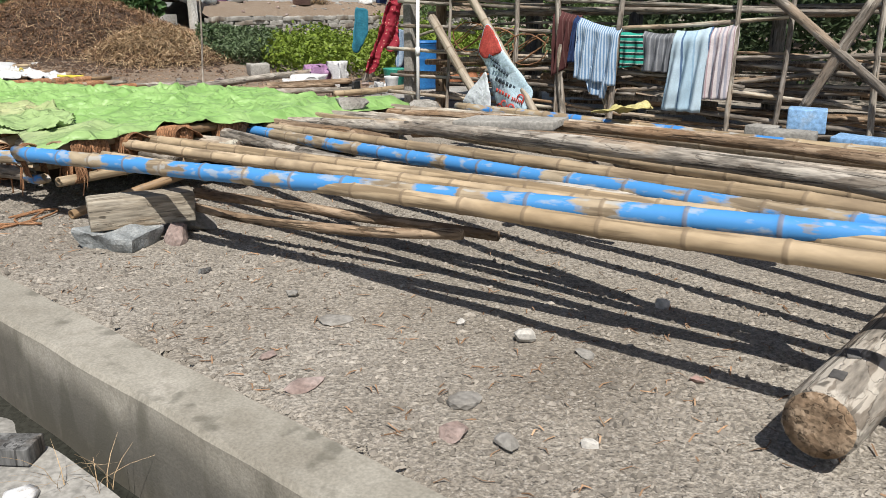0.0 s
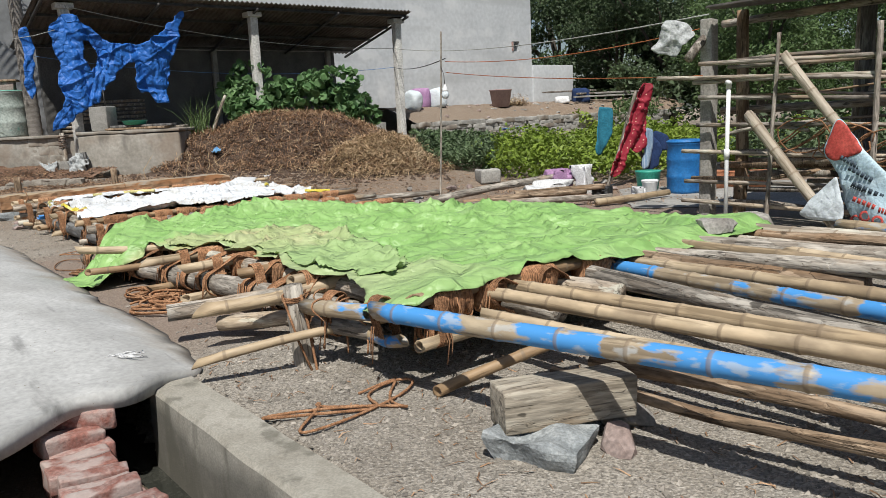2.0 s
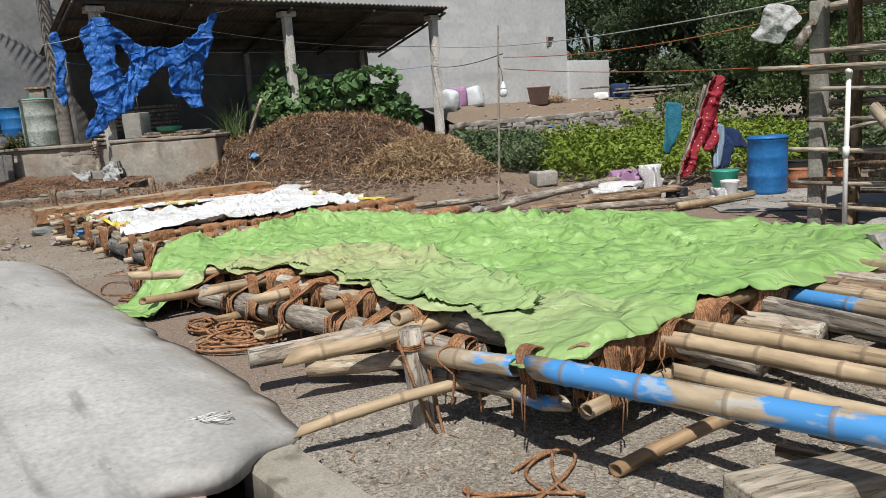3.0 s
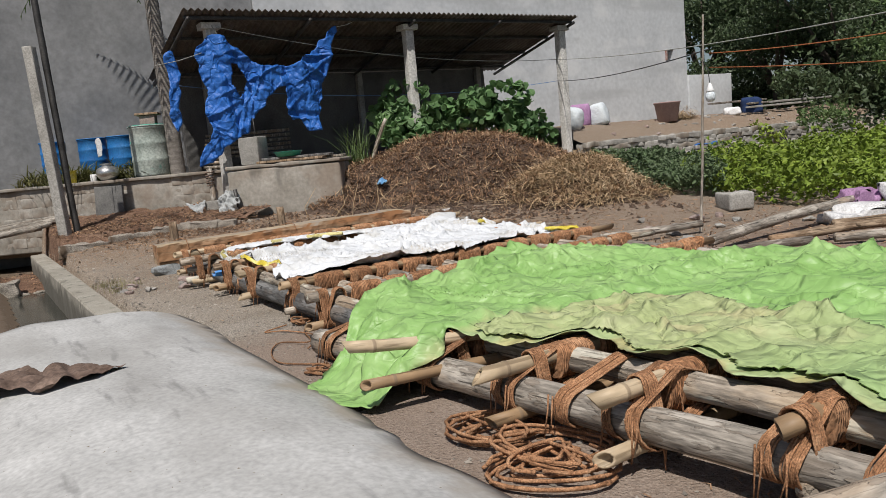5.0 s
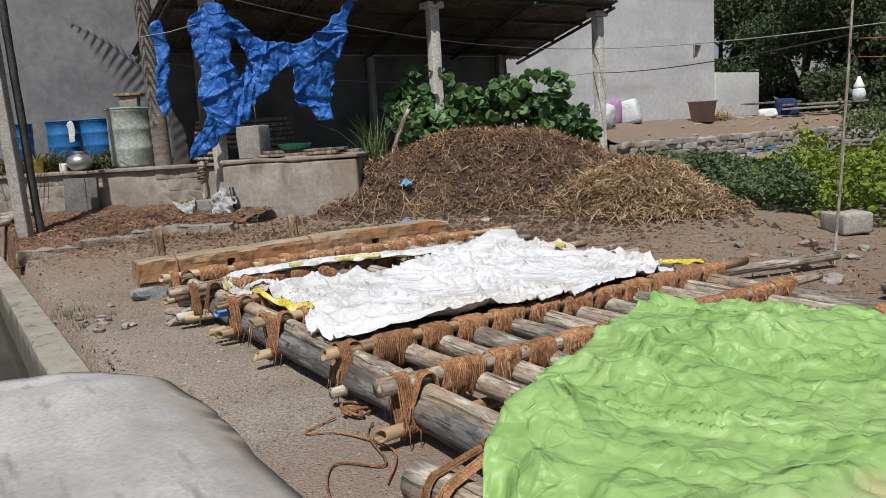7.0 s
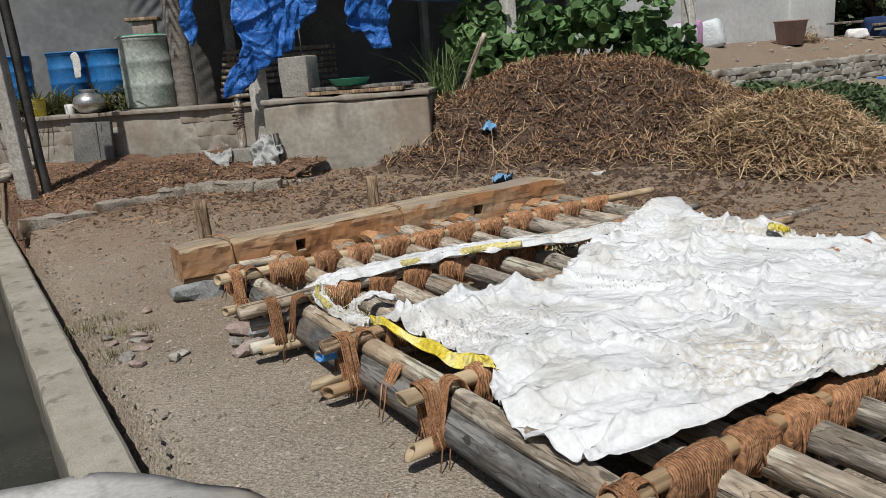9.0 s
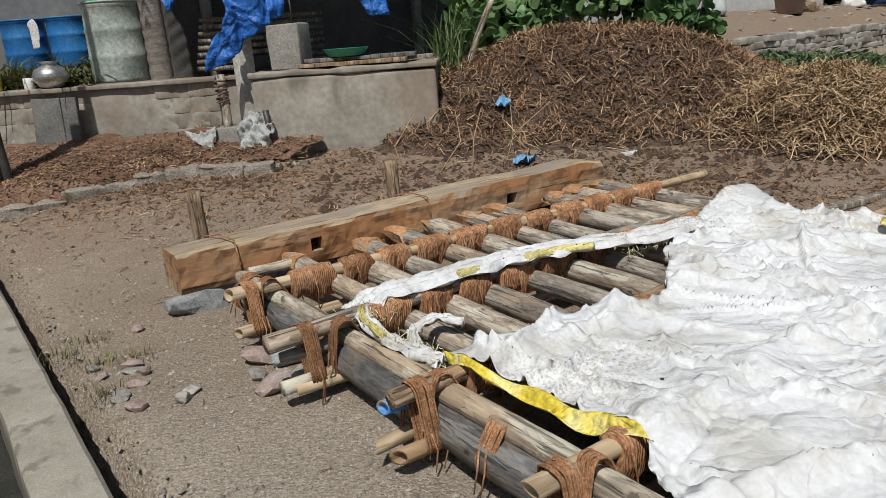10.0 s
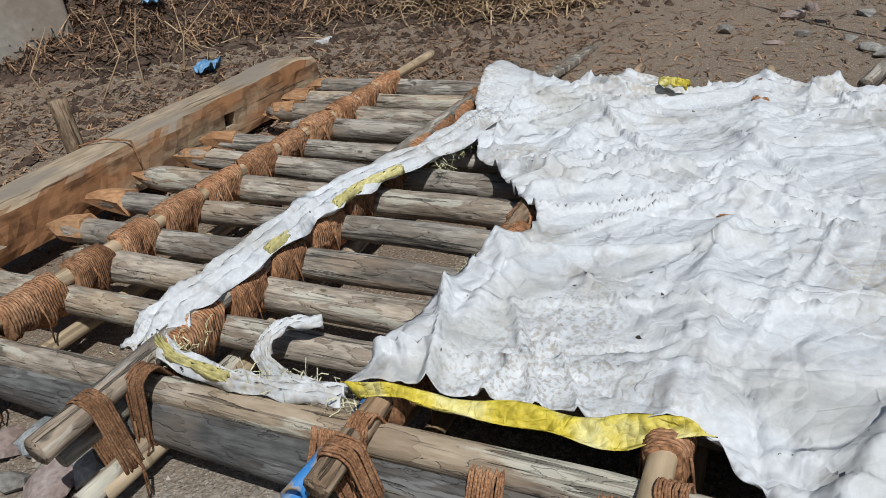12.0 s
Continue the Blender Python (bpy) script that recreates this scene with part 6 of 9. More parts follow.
def strip(name, pts, width, mat, parent, label, seed=0):
    """A limp folded band through points given as s, w, z."""
    bm, rows_ = bmesh.new(), []
    n = len(pts)
    for i, p in enumerate(pts):
        d = Vector(pts[min(i + 1, n - 1)]) - Vector(pts[max(i - 1, 0)])
        sd = Vector((-d.y, d.x, 0)).normalized()
        wv = width[i] if isinstance(width, (list, tuple)) else width
        rows_.append([bm.verts.new(Vector(p) + sd * wv * (q / 18 - 0.5) * (1 + 0.18 * math.sin(i * 1.1 + seed)) + Vector((0, 0, 0.03 * abs(math.sin(q * 0.55 + 0.35 * math.sin(i * 0.6) + seed)) + 0.008 * math.sin(q * 1.7 + i * 1.3) + 0.015 * math.cos((q / 18 - 0.5) * 3.0)))) for q in range(19)])
    for a, b in zip(rows_, rows_[1:]):
        for q in range(18):
            bm.faces.new((a[q], a[q + 1], b[q + 1], b[q]))
    return thicken(part(name, bm, mat, parent, label, m=FR.copy()), 0.003)


tail = smooth_line([(1.95, 2.7, 0.34), (1.86, 2.2, 0.33), (1.68, 1.7, 0.335), (1.64, 1.3, 0.345), (1.63, 0.85, 0.34), (1.6, 0.55, 0.33), (1.62, 0.38, 0.275)], 9)
strip("tail", tail, [0.25 - 0.06 * (i / len(tail)) for i in range(len(tail))], SHEET, sheet, "twisted white tail")
strip("tail", smooth_line([(1.74, 1.42, 0.345), (1.75, 1.62, 0.343), (1.84, 1.86, 0.34)], 7), 0.035, PALEYELLOW, sheet, "yellow folded edge")
strip("tail", smooth_line([(1.7, 0.98, 0.345), (1.71, 1.12, 0.345)], 5), 0.035, PALEYELLOW, sheet, "yellow folded edge")
strip("tail", smooth_line([(1.64, 0.44, 0.3), (1.76, 0.37, 0.29), (2.0, 0.345, 0.27), (2.2, 0.35, 0.268), (2.42, 0.365, 0.28)], 7), 0.075, SHEET, sheet, "twisted white tail", 3)
strip("tail", smooth_line([(1.68, 0.4, 0.315), (1.8, 0.345, 0.3), (2.02, 0.325, 0.285)], 7), 0.03, PALEYELLOW, sheet, "yellow frayed edge", 2)
strip("tail", smooth_line([(2.14, 0.68, 0.28), (2.04, 0.6, 0.3), (2.03, 0.48, 0.275), (2.16, 0.4, 0.26), (2.36, 0.36, 0.275)], 7), 0.06, SHEET, sheet, "white knotted tie", 5)
strip("tail", smooth_line([(4.03, 3.3, 0.29), (4.11, 3.45, 0.28), (4.2, 3.62, 0.27)], 7), 0.1, YELLOW, sheet, "yellow corner", 4)
strip("tail", smooth_line([(2.76, 3.3, 0.345), (2.85, 3.28, 0.345), (2.93, 3.25, 0.34)], 7), 0.045, YELLOW, sheet, "yellow folded edge", 6)
r2 = random.Random(50)
pts = [P(1.68 + r2.gauss(0, .05), 0.43 + r2.gauss(0, .05), 0.3 + r2.uniform(-.05, .03)) for _ in range(220)] + [P(2.25 + r2.gauss(0, .1), 0.38 + r2.gauss(0, .03), 0.27 + r2.uniform(-.03, .03)) for _ in range(200)] + [P(2.5 + r2.gauss(0, .02), 1.1 + r2.uniform(-.1, .12), 0.31) for _ in range(90)] + [P(1.95 + r2.gauss(0, .03), 2.2 + r2.uniform(-.2, .2), 0.31) for _ in range(70)]
tagged(part("fringe", list_mesh("fringe", *strands(pts, 0.07, 0.002, 51, 0.8), FRAY), FRAY, sheet), kind="stuff")

# ---- back of the yard: wall, platform, slab, pump block ----
ywall = lone("yard_wall", rough_box(-16.5, -9.95, 18.57, 18.85, -0.1, 1.22, 0.35, 0.02, 0.03, 6, 1.5), PLINTH, "low stained boundary wall of worn cement blocks", "wall", kind="structure")
part("ledge", rough_box(-16.5, -9.93, 18.5, 18.9, 1.215, 1.275, 0.12, 0.014, 0.012, 26, 6), PLINTH, ywall, "crumbling cement ledge")
wall_blocks = [mesh_of(rough_box(-0.217, 0.217, -0.05, 0.03, -0.101, 0.101, 0.05, 0.009, 0.006, 60 + k, 9), "block", PLINTH) for k in range(5)]
r6 = random.Random(29)
for course in range(6):
    x = -14.6 + 0.22 * (course % 2)
    while x < -10.1:
        part("block", wall_blocks[r6.randrange(5)], PLINTH, ywall, m=pose(x, 18.622 + r6.uniform(-.006, .006), 0.12 + course * 0.205, r6.uniform(-1, 1), r6.uniform(-1.5, 1.5), r6.uniform(-1, 1)))
        x += 0.44
plat = thing("cattle_platform", "raised rendered platform before the cattle shed", "platform", at=(-8.4, 18.4, 0.3))
part("plinth", rough_box(-9.55, -7.35, 17.6, 20.2, 0.1, 1.24, 0.4, 0.02, 0.05, 7, 1.2), PLINTH, plat)
part("cap", rough_box(-9.565, -7.335, 17.585, 20.2, 1.24, 1.31, 0.15, 0.02, 0.02, 8, 4), PLINTH, plat)
for k, (x0, x1, y0, y1, z) in enumerate(((-9.0, -7.7, 17.75, 18.1, 1.325), (-8.7, -7.4, 18.2, 18.5, 1.33), (-8.95, -7.6, 17.95, 18.3, 1.375))):
    lone("plank", rough_box(x0, x1, y0, y1, z, z + 0.045, 0.2, 0.008, 0.006, k), (BROWNLOG, GREYLOG, DARKLOG)[k], "old dark plank lying on the platform", "plank", "platform planks", m=Matrix.Identity(4))
bm = lathe(bmesh.new(), [(0.1, 0), (0.22, 0.01), (0.27, 0.09), (0.285, 0.1), (0.26, 0.095), (0.2, 0.03)], 24)
lone("basin", bm, GREENPLASTIC, "sea-green plastic basin on the platform planks", "basin", m=Matrix.Translation((-8.45, 18.1, 1.42)))
lone("cement_block", rough_box(-0.2, 0.2, -0.22, 0.22, 0, 0.54, 0.15, 0.015, 0.02, 9), CEMENT, "rough grey cement block on the platform's corner", "block", m=pose(-9.14, 18.12, 1.31, 0, 0, -8))
bm = bmesh.new()
tube(bm, [(0, 0, 0), (0.01, 0, 0.2), (0.0, 0, 0.42)], 0.012, 6)
lone("rod", bm, STEEL, "thin iron rod standing in the cement block", "rod", m=Matrix.Translation((-9.09, 18.15, 1.8)))
lone("leaning_slab", rough_box(-0.3, 0.3, -0.03, 0.03, 0, 0.74, 0.2, 0.006, 0.01, 11), DARKSLATE, "dark grey stone slab leaning on the wall", "stone slab", m=pose(-12.36, 18.36, ground_z(-12.36, 18.38) - 0.03, -5, 1, 0))
lone("low_step", rough_box(-0.9, 0.9, -0.12, 0.12, -0.1, 0.07, 0.1, 0.035, 0.03, 12, 6), EARTH, "low broken mud kerb at the wall's foot", "kerb", m=pose(-10.4, 17.5, ground_z(-10.4, 17.5), 0, 0, 4))
PX = -9.86
gz = ground_z(PX, 17.75)
pump = thing("standpipe_block", "cement block with an old pipe and plastic rags heaped round it", "standpipe", at=(PX, 17.75, gz))
part("block", rough_box(PX - 0.2, PX + 0.18, 17.6, 17.95, gz - 0.05, gz + 0.34, 0.1, 0.012, 0.02, 13), CEMENT, pump)
pole("pipe", (PX - 0.06, 17.75, gz + 0.3), (PX - 0.1, 17.8, gz + 0.95), 0.055, 0.05, GREYLOG, pump, seed=190)
bm = tube(bmesh.new(), [(0.072 * math.cos(0.52 * v), 0.072 * math.sin(0.52 * v), 0.004 * v + 0.008 * math.sin(1.3 * v)) for v in range(74)], 0.012, 5)
part("binding", bm, RAG, pump, m=Matrix.Translation((PX - 0.09, 17.78, gz + 0.6)))
for k, (poly, m_) in enumerate((([(0, 0), (0.5, -0.02), (0.52, 0.34), (0.46, 0.6), (0.3, 0.56), (0.14, 0.62), (0.02, 0.34)], pose(PX + 0.12, 17.36, gz + 0.03, 62, 0, -6)), ([(-0.02, 0.34), (0.14, 0.3), (0.46, 0.38), (0.44, 0.02), (0.36, 0.0), (0.22, 0.14)], pose(PX - 0.55, 17.42, gz + 0.06, 46, 0, 2)))):
    bm = draped(poly, lambda x_, y_: 0.13 * abs(n3(x_, y_, k, 4.0)), 0.02, 0.05, 30 + k)
    add_folds(bm, 46, 70 + k, (0, 0), (0.5, 0.6), 0.07, 0.07, 0.35)
    thicken(part("plastic_rag", bm, RAGGREY, pump, "crumpled dirty white plastic rag", m=m_ @ Matrix.Scale(0.84, 4)), 0.004)
stack = thing("stone_stack", "stack of dark stone slabs between wall and platform", "stone stack", at=(-9.74, 18.65, 0.4))
for k in range(7):
    part("slab", rough_box(-0.2, 0.19, -0.18, 0.18, 0, 0.155, 0.1, 0.016, 0.02, 340 + k, 6), DARKSLATE, stack, m=pose(-9.74 + 0.015 * math.sin(5 * k), 18.65, 0.4 + 0.157 * k, 0, 0, 4 * math.sin(3 * k)))
lone("rusty_pipe", tube(bmesh.new(), [(0, 0, -0.1), (0.0, 0.0, 0.3), (-0.02, 0, 0.55)], [0.035, 0.03, 0.04], 10), STEEL, "rusty iron pipe stub standing by the platform", "pipe", m=Matrix.Translation((-9.35, 17.45, ground_z(-9.35, 17.45))))

# drums, pot and pile of leaves on the wall
def barrel(name, x, y, z, r, h, mat, label, lid=None, seed=0, group=""):
    b = thing(name, label, "drum", group, at=(x, y, z))
    prof = [(r * 0.9, 0), (r * 0.97, 0.01), (r, 0.05), (r * 1.0, h * 0.3), (r * 1.035, h * 0.33), (r * 1.0, h * 0.36), (r * 1.0, h * 0.63), (r * 1.035, h * 0.66), (r, h * 0.69), (r * 0.985, h * 0.94), (r * 1.03, h * 0.96), (r * 1.03, h), (r * 0.95, h), (r * 0.92, h * 0.9)]
    part("body", lathe(bmesh.new(), prof, 28), mat, b, m=Matrix.Translation((x, y, z)))
    part("rim", lathe(bmesh.new(), [(r * 1.0, h - 0.012), (r * 1.055, h - 0.01), (r * 1.055, h + 0.012), (r * 0.98, h + 0.014)], 28), mat, b, m=Matrix.Translation((x, y, z)))
    if lid:
        part("lid", lathe(bmesh.new(), [(r * 0.97, h - 0.02), (r * 0.97, h + 0.02), (r * 0.9, h + 0.03), (0.02, h + 0.03)], 28), lid, b, m=Matrix.Translation((x, y, z)))
    return b


barrel("water_drum", -11.78, 19.3, 1.27, 0.38, 1.06, DRUMGREY, "faded grey-green plastic water drum on the wall", GREENPLASTIC)
lone("brick_stack", rough_box(-0.16, 0.16, -0.12, 0.12, 0, 0.2, 0.1, 0.015, 0.015, 15), PINKROCK, "two weathered bricks stacked on the drum's lid", "bricks", m=pose(-11.73, 19.3, 2.36, 0, 0, 12))
lone("tray", rough_box(-0.24, 0.24, -0.16, 0.16, 0, 0.05, 0.1, 0.004, 0.01, 16), BROWNLOG, "brown wooden tray on top of the bricks", "tray", m=pose(-11.73, 19.3, 2.56, 0, 0, 12))
for x in (-13.65, -12.95):
    barrel("blue_tub", x, 20.4, 1.5, 0.31, 0.74, BLUEPLASTIC, "faded blue plastic water tub behind the wall", None, group="blue tubs")
barrel("blue_tub", -14.7, 20.5, 1.5, 0.31, 0.74, BLUEPLASTIC, "faded blue plastic water tub behind the wall", None, group="blue tubs")
bm = draped([(-.05, -.2), (.06, -.2), (.09, .1), (.02, .25), (-.07, .2)], lambda x, y: 0.02 * math.sin(14 * x), 0.025)
thicken(lone("hanging_cloth", bm, PAPER, "white cloth hanging over the tub's rim", "cloth", m=pose(-13.3, 20.02, 2.0, 90, 0, 0)), 0.004)
lone("water_pot", lathe(bmesh.new(), [(0.06, 0), (0.15, 0.02), (0.225, 0.12), (0.235, 0.17), (0.2, 0.25), (0.1, 0.3), (0.085, 0.32), (0.13, 0.35), (0.12, 0.352), (0.075, 0.325)], 28), ALU, "round dull aluminium water pot standing on the wall", "water pot", m=Matrix.Translation((-12.48, 18.72, 1.27)))
lone("tin", lathe(bmesh.new(), [(0.06, 0), (0.065, 0.01), (0.065, 0.15), (0.06, 0.155)], 16), PVC, "small white tin beside the pot", "tin", m=Matrix.Translation((-12.79, 18.7, 1.27)))
lone("bucket", lathe(bmesh.new(), [(0.1, 0), (0.11, 0.01), (0.135, 0.26), (0.145, 0.27), (0.13, 0.26)], 20), YELLOW, "small yellow and white bucket on the wall", "bucket", m=Matrix.Translation((-13.3, 18.72, 1.27)))
pts = []
r2 = random.Random(61)
bm = bmesh.new()
for k in range(620):
    x, y = r2.uniform(-14.6, -12.05), r2.uniform(18.8, 19.9)
    blades(bm, x, y, 1.22 + 0.3 * r2.random() * (1 - abs(y - 19.35) / 0.6), 1, 0.42, 0.02, 0.024, 2.6, 400 + k)
lone("cut_leaves", bm, LEAF_OLIVE, "heap of long green cut leaves behind the wall", "leaves", kind="stuff")
bm = bmesh.new()
box(bm, -17, -9.9, 18.9, 24.5, -0.2, 1.22)
lone("yard_terrace", bm, EARTH, "raised earth terrace behind the wall", "terrace", kind="structure")

# ---- cattle shed ----
shed = thing("cattle_shed", "open cattle shed with a rusty corrugated roof on whitewashed posts", "shed", at=P(-6, 7, 1.0))
for w, z0 in ((2.43, 1.2), (6.87, 1.2), (11.36, 1.1)):
    post = part("post", rough_box(-0.1, 0.1, -0.1, 0.1, z0 - 0.6, 3.98, 0.4, 0.006, 0.012, w), POST, shed, m=FR @ pose(-4.6, w, 0))
    part("capital", rough_box(-0.16, 0.16, -0.19, 0.19, 3.98, 4.1, 0.1, 0.004, 0.01, w), POST, post, m=FR @ pose(-4.6, w, 0))
for w in (3.0, 6.9, 10.6):
    part("post", rough_box(-0.07, 0.07, -0.07, 0.07, 0.8, 3.45, 0.4, 0.006, 0.01, w), CEMENT, shed, m=FR @ pose(-7.3, w, 0))


def roof_z(s):
    return 4.24 + (s + 4.3) * 0.235


bm = bmesh.new()
rows_ = []
NC = 300
for s in (-4.15, -5.0, -6.0, -7.0, -7.75):
    rows_.append([bm.verts.new((s, 1.85 + 9.75 * q / NC, roof_z(s) + 0.028 * math.sin(q * math.pi / 2))) for q in range(NC + 1)])
for a, b in zip(rows_, rows_[1:]):
    for q in range(NC):
        bm.faces.new((a[q], a[q + 1], b[q + 1], b[q]))
thicken(part("roof", bm, METAL, shed, m=FR.copy()), 0.008)
for s in (-4.35, -5.3, -6.3, -7.3):
    part("purlin", rough_box(s - 0.03, s + 0.03, 1.9, 11.55, roof_z(s) - 0.1, roof_z(s) - 0.04, 0.9, 0.003, 0.004, s), STEEL, shed, m=FR.copy())
for w in (1.95, 4.4, 6.85, 9.2, 11.5):
    bm = bmesh.new()
    tube(bm, [(-4.2, w, roof_z(-4.2) - 0.14), (-7.7, w, roof_z(-7.7) - 0.14)], 0.04, 6)
    part("rafter", bm, STEEL, shed, m=FR.copy())
# raised to the roof; its dark colour stands in for the shed's inner shade
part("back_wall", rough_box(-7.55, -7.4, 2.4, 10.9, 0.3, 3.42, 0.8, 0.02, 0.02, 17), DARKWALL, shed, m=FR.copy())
for k in range(8):
    bm = bmesh.new()
    rr = random.Random(500 + k)
    tube(bm, [(-6.9, 2.6 + 0.02 * k, 1.35 + 0.1 * k), (-6.6, 3.0, 1.34 + 0.1 * k), (-6.6, 4.6, 1.36 + 0.1 * k)], 0.035, 6)
    lone("stacked_pole", bm, GREYLOG, "thin grey pole stacked inside the shed", "pole", "poles in the shed", m=FR.copy())
bm = bmesh.new()
box(bm, -9.0, -4.9, 3.2, 11.0, 0.0, 1.18)
part("floor", bm, CEMENT, shed, m=FR.copy())

# torn blue tarpaulin hanging at the shed's front
BT = [(2.1, 3.55), (2.35, 3.82), (2.6, 3.85), (3.0, 3.45), (3.4, 3.2), (3.9, 3.25), (4.45, 3.5), (4.85, 3.95), (5.02, 4.05), (4.85, 3.5), (4.62, 2.9), (4.5, 2.4), (4.36, 1.92), (4.18, 1.92), (4.0, 2.1), (3.78, 2.15), (3.7, 2.5), (3.72, 2.85), (3.5, 2.75), (3.3, 2.6), (3.05, 2.2), (2.85, 1.98), (2.6, 1.9), (2.45, 1.75), (2.2, 1.55), (2.0, 1.36), (1.8, 1.36), (1.9, 1.6), (2.05, 1.85), (2.15, 2.1), (2.05, 2.3), (2.12, 2.5), (2.2, 2.8), (2.05, 3.2)]
HOLE = [(2.68, 3.28), (2.82, 3.3), (2.95, 3.05), (2.92, 2.75), (2.78, 2.65), (2.65, 2.9)]
bm = draped(BT, lambda x, y: 0.16 * n3(x, y * 0.35, 0, 2.2) + 0.09 * abs(math.sin(7 * x + 1.5 * y + 0.8 * n3(x, y, 4, 1.5))) * ease((4.2 - y) / 1.2) + 0.03 * n3(x, y, 5, 6), 0.024, 0.09, 5)
add_folds(bm, 50, 61, (1.8, 1.4), (5.0, 4.0), 0.1, 0.09, 1.2)
add_folds(bm, 160, 62, (1.8, 1.4), (5.0, 4.0), 0.05, 0.025, 0.5)
bmesh.ops.delete(bm, geom=[f for f in bm.faces if inside(HOLE, f.calc_center_median().x, f.calc_center_median().y)], context="FACES")
m = FR @ Matrix(((0, 0, 1, -4.35), (1, 0, 0, 0), (0, 1, 0, 0), (0, 0, 0, 1)))
bt = thing("torn_blue_tarp", "torn bright blue tarpaulin hanging from the shed's front posts", "tarpaulin", at=P(-4.35, 3.4, 3.0))
thicken(part("sheet", bm, BLUETARP, bt, m=m), 0.004)
for a_, b_ in (((2.5, 3.82), (2.43, 4.05)), ((5.0, 4.0), (5.5, 4.15)), ((2.15, 3.5), (1.3, 3.3))):
    part("tie_cord", tube(bmesh.new(), [(a_[0], a_[1], 0.05), ((a_[0] + b_[0]) / 2, (a_[1] + b_[1]) / 2 - 0.03, 0.02), (b_[0], b_[1], -0.1)], 0.007, 5), WIREPALE, bt, "pale tie cord", m=m)
bm = draped([(1.45, 3.5), (1.62, 3.6), (1.7, 3.1), (1.62, 2.6), (1.66, 2.2), (1.5, 2.0), (1.42, 2.5), (1.5, 3.0)], lambda x, y: 0.1 * n3(x, y, 3, 3), 0.05, 0.05, 6)
thicken(lone("torn_blue_tarp", bm, BLUETARP, "narrow torn strip of blue tarpaulin by the palm", "tarpaulin", m=m), 0.004)

# ---- house ----
house = thing("house", "tall grey cement-plastered house with a blank wall and small vent", "house", at=P(-9.1, 10, 0.5))
bm = bmesh.new()
wcut, zcut = [5.0, 20.38, 20.8, 21.5], [-0.5, 3.72, 4.12, 9.5]
vg = {(i, j): bm.verts.new((-9.1, wcut[i], zcut[j])) for i in range(4) for j in range(4)}
vfs = []
for i in range(3):
    for j in range(3):
        f = bm.faces.new((vg[i, j], vg[i + 1, j], vg[i + 1, j + 1], vg[i, j + 1]))
        if i == 1 and j == 1:
            vfs.append(f)
q0 = [bm.verts.new((-18.0, w, z)) for w, z in ((5, -0.5), (21.5, -0.5), (21.5, 9.5), (5, 9.5))]
bm.faces.new(q0)
bm.faces.new([vg[3, 0], q0[1], q0[2], vg[3, 3], vg[3, 2], vg[3, 1]])
bm.faces.new([vg[0, 0], vg[0, 1], vg[0, 2], vg[0, 3], q0[3], q0[0]])
bm.faces.new([vg[0, 3], vg[1, 3], vg[2, 3], vg[3, 3], q0[2], q0[3]])
for f in bmesh.ops.extrude_discrete_faces(bm, faces=vfs)["faces"]:
    bmesh.ops.translate(bm, verts=f.verts, vec=(-0.3, 0, 0))
part("wall", bm, HOUSE[0], house, m=FR.copy(), smooth=False)
part("vent_lining", rough_box(-9.32, -9.06, 20.36, 20.44, 3.74, 4.1, 0.1, 0.004, 0.006, 4), BRICK, house, "raw brick edge of the vent", m=FR.copy())
part("parapet", rough_box(-9.3, -9.0, 5, 21.6, 9.5, 9.7, 2.0, 0.01, 0.02, 3), HOUSE[0], house, m=FR.copy())
near_house = thing("neighbour_house", "dark grey cement-rendered house behind the palm", "house", at=P(-9.2, 0, 0.5))
part("wall", rough_box(-16.0, -9.2, -16.0, 4.98, -0.5, 8.6, 2.5, 0.01, 0.0, 7), GREYHOUSE, near_house, m=FR.copy(), smooth=False)
part("parapet", rough_box(-9.4, -9.1, -16.0, 4.98, 8.6, 8.8, 2.5, 0.01, 0.02, 8), GREYHOUSE, near_house, m=FR.copy())
lone("garden_wall", rough_box(-9.25, -9.05, 21.5, 24.0, 0.9, 3.18, 0.6, 0.01, 0.02, 5), HOUSE[0], "lower grey plastered wall joined to the house", "wall", kind="structure", m=FR.copy())

# rubble terrace in front of the house
def terr_z(s, w):
    return 1.1 + 0.34 * ease((-4.6 - s) / 0.9) + 0.16 * ease((-5.3 - s) / 1.2) + 0.05 * n3(s, w, 0, 1.4) + 0.05 * n3(s, w, 2, 4.0)


terr = thing("stone_terrace", "terrace of rubble earth held by a rough stone wall", "terrace", at=P(-6, 16, 0.5))
bm = draped([(-4.55, 11.9), (-4.5, 16), (-4.5, 20), (-4.5, 24.3), (-5.0, 26.5), (-9.05, 26.5), (-9.05, 11.9)], terr_z, 0.16, 0.05, 7)
part("top", bm, EARTH, terr, m=FR.copy())
part("wall", rough_box(-4.9, -4.53, 11.9, 24.6, 0.0, 1.08, 0.3, 0.03, 0.03, 18, 2), CEMENT, terr, m=FR.copy())
r2 = random.Random(70)
smesh = [mesh_of(rough_box(-0.3, 0.3, -0.1, 0.1, -0.062, 0.062, 0.09, 0.026, 0.018, k * 3, 7), "stone", (CEMENT, PLINTH, CEMENT, CEMENT)[k % 4]) for k in range(8)]
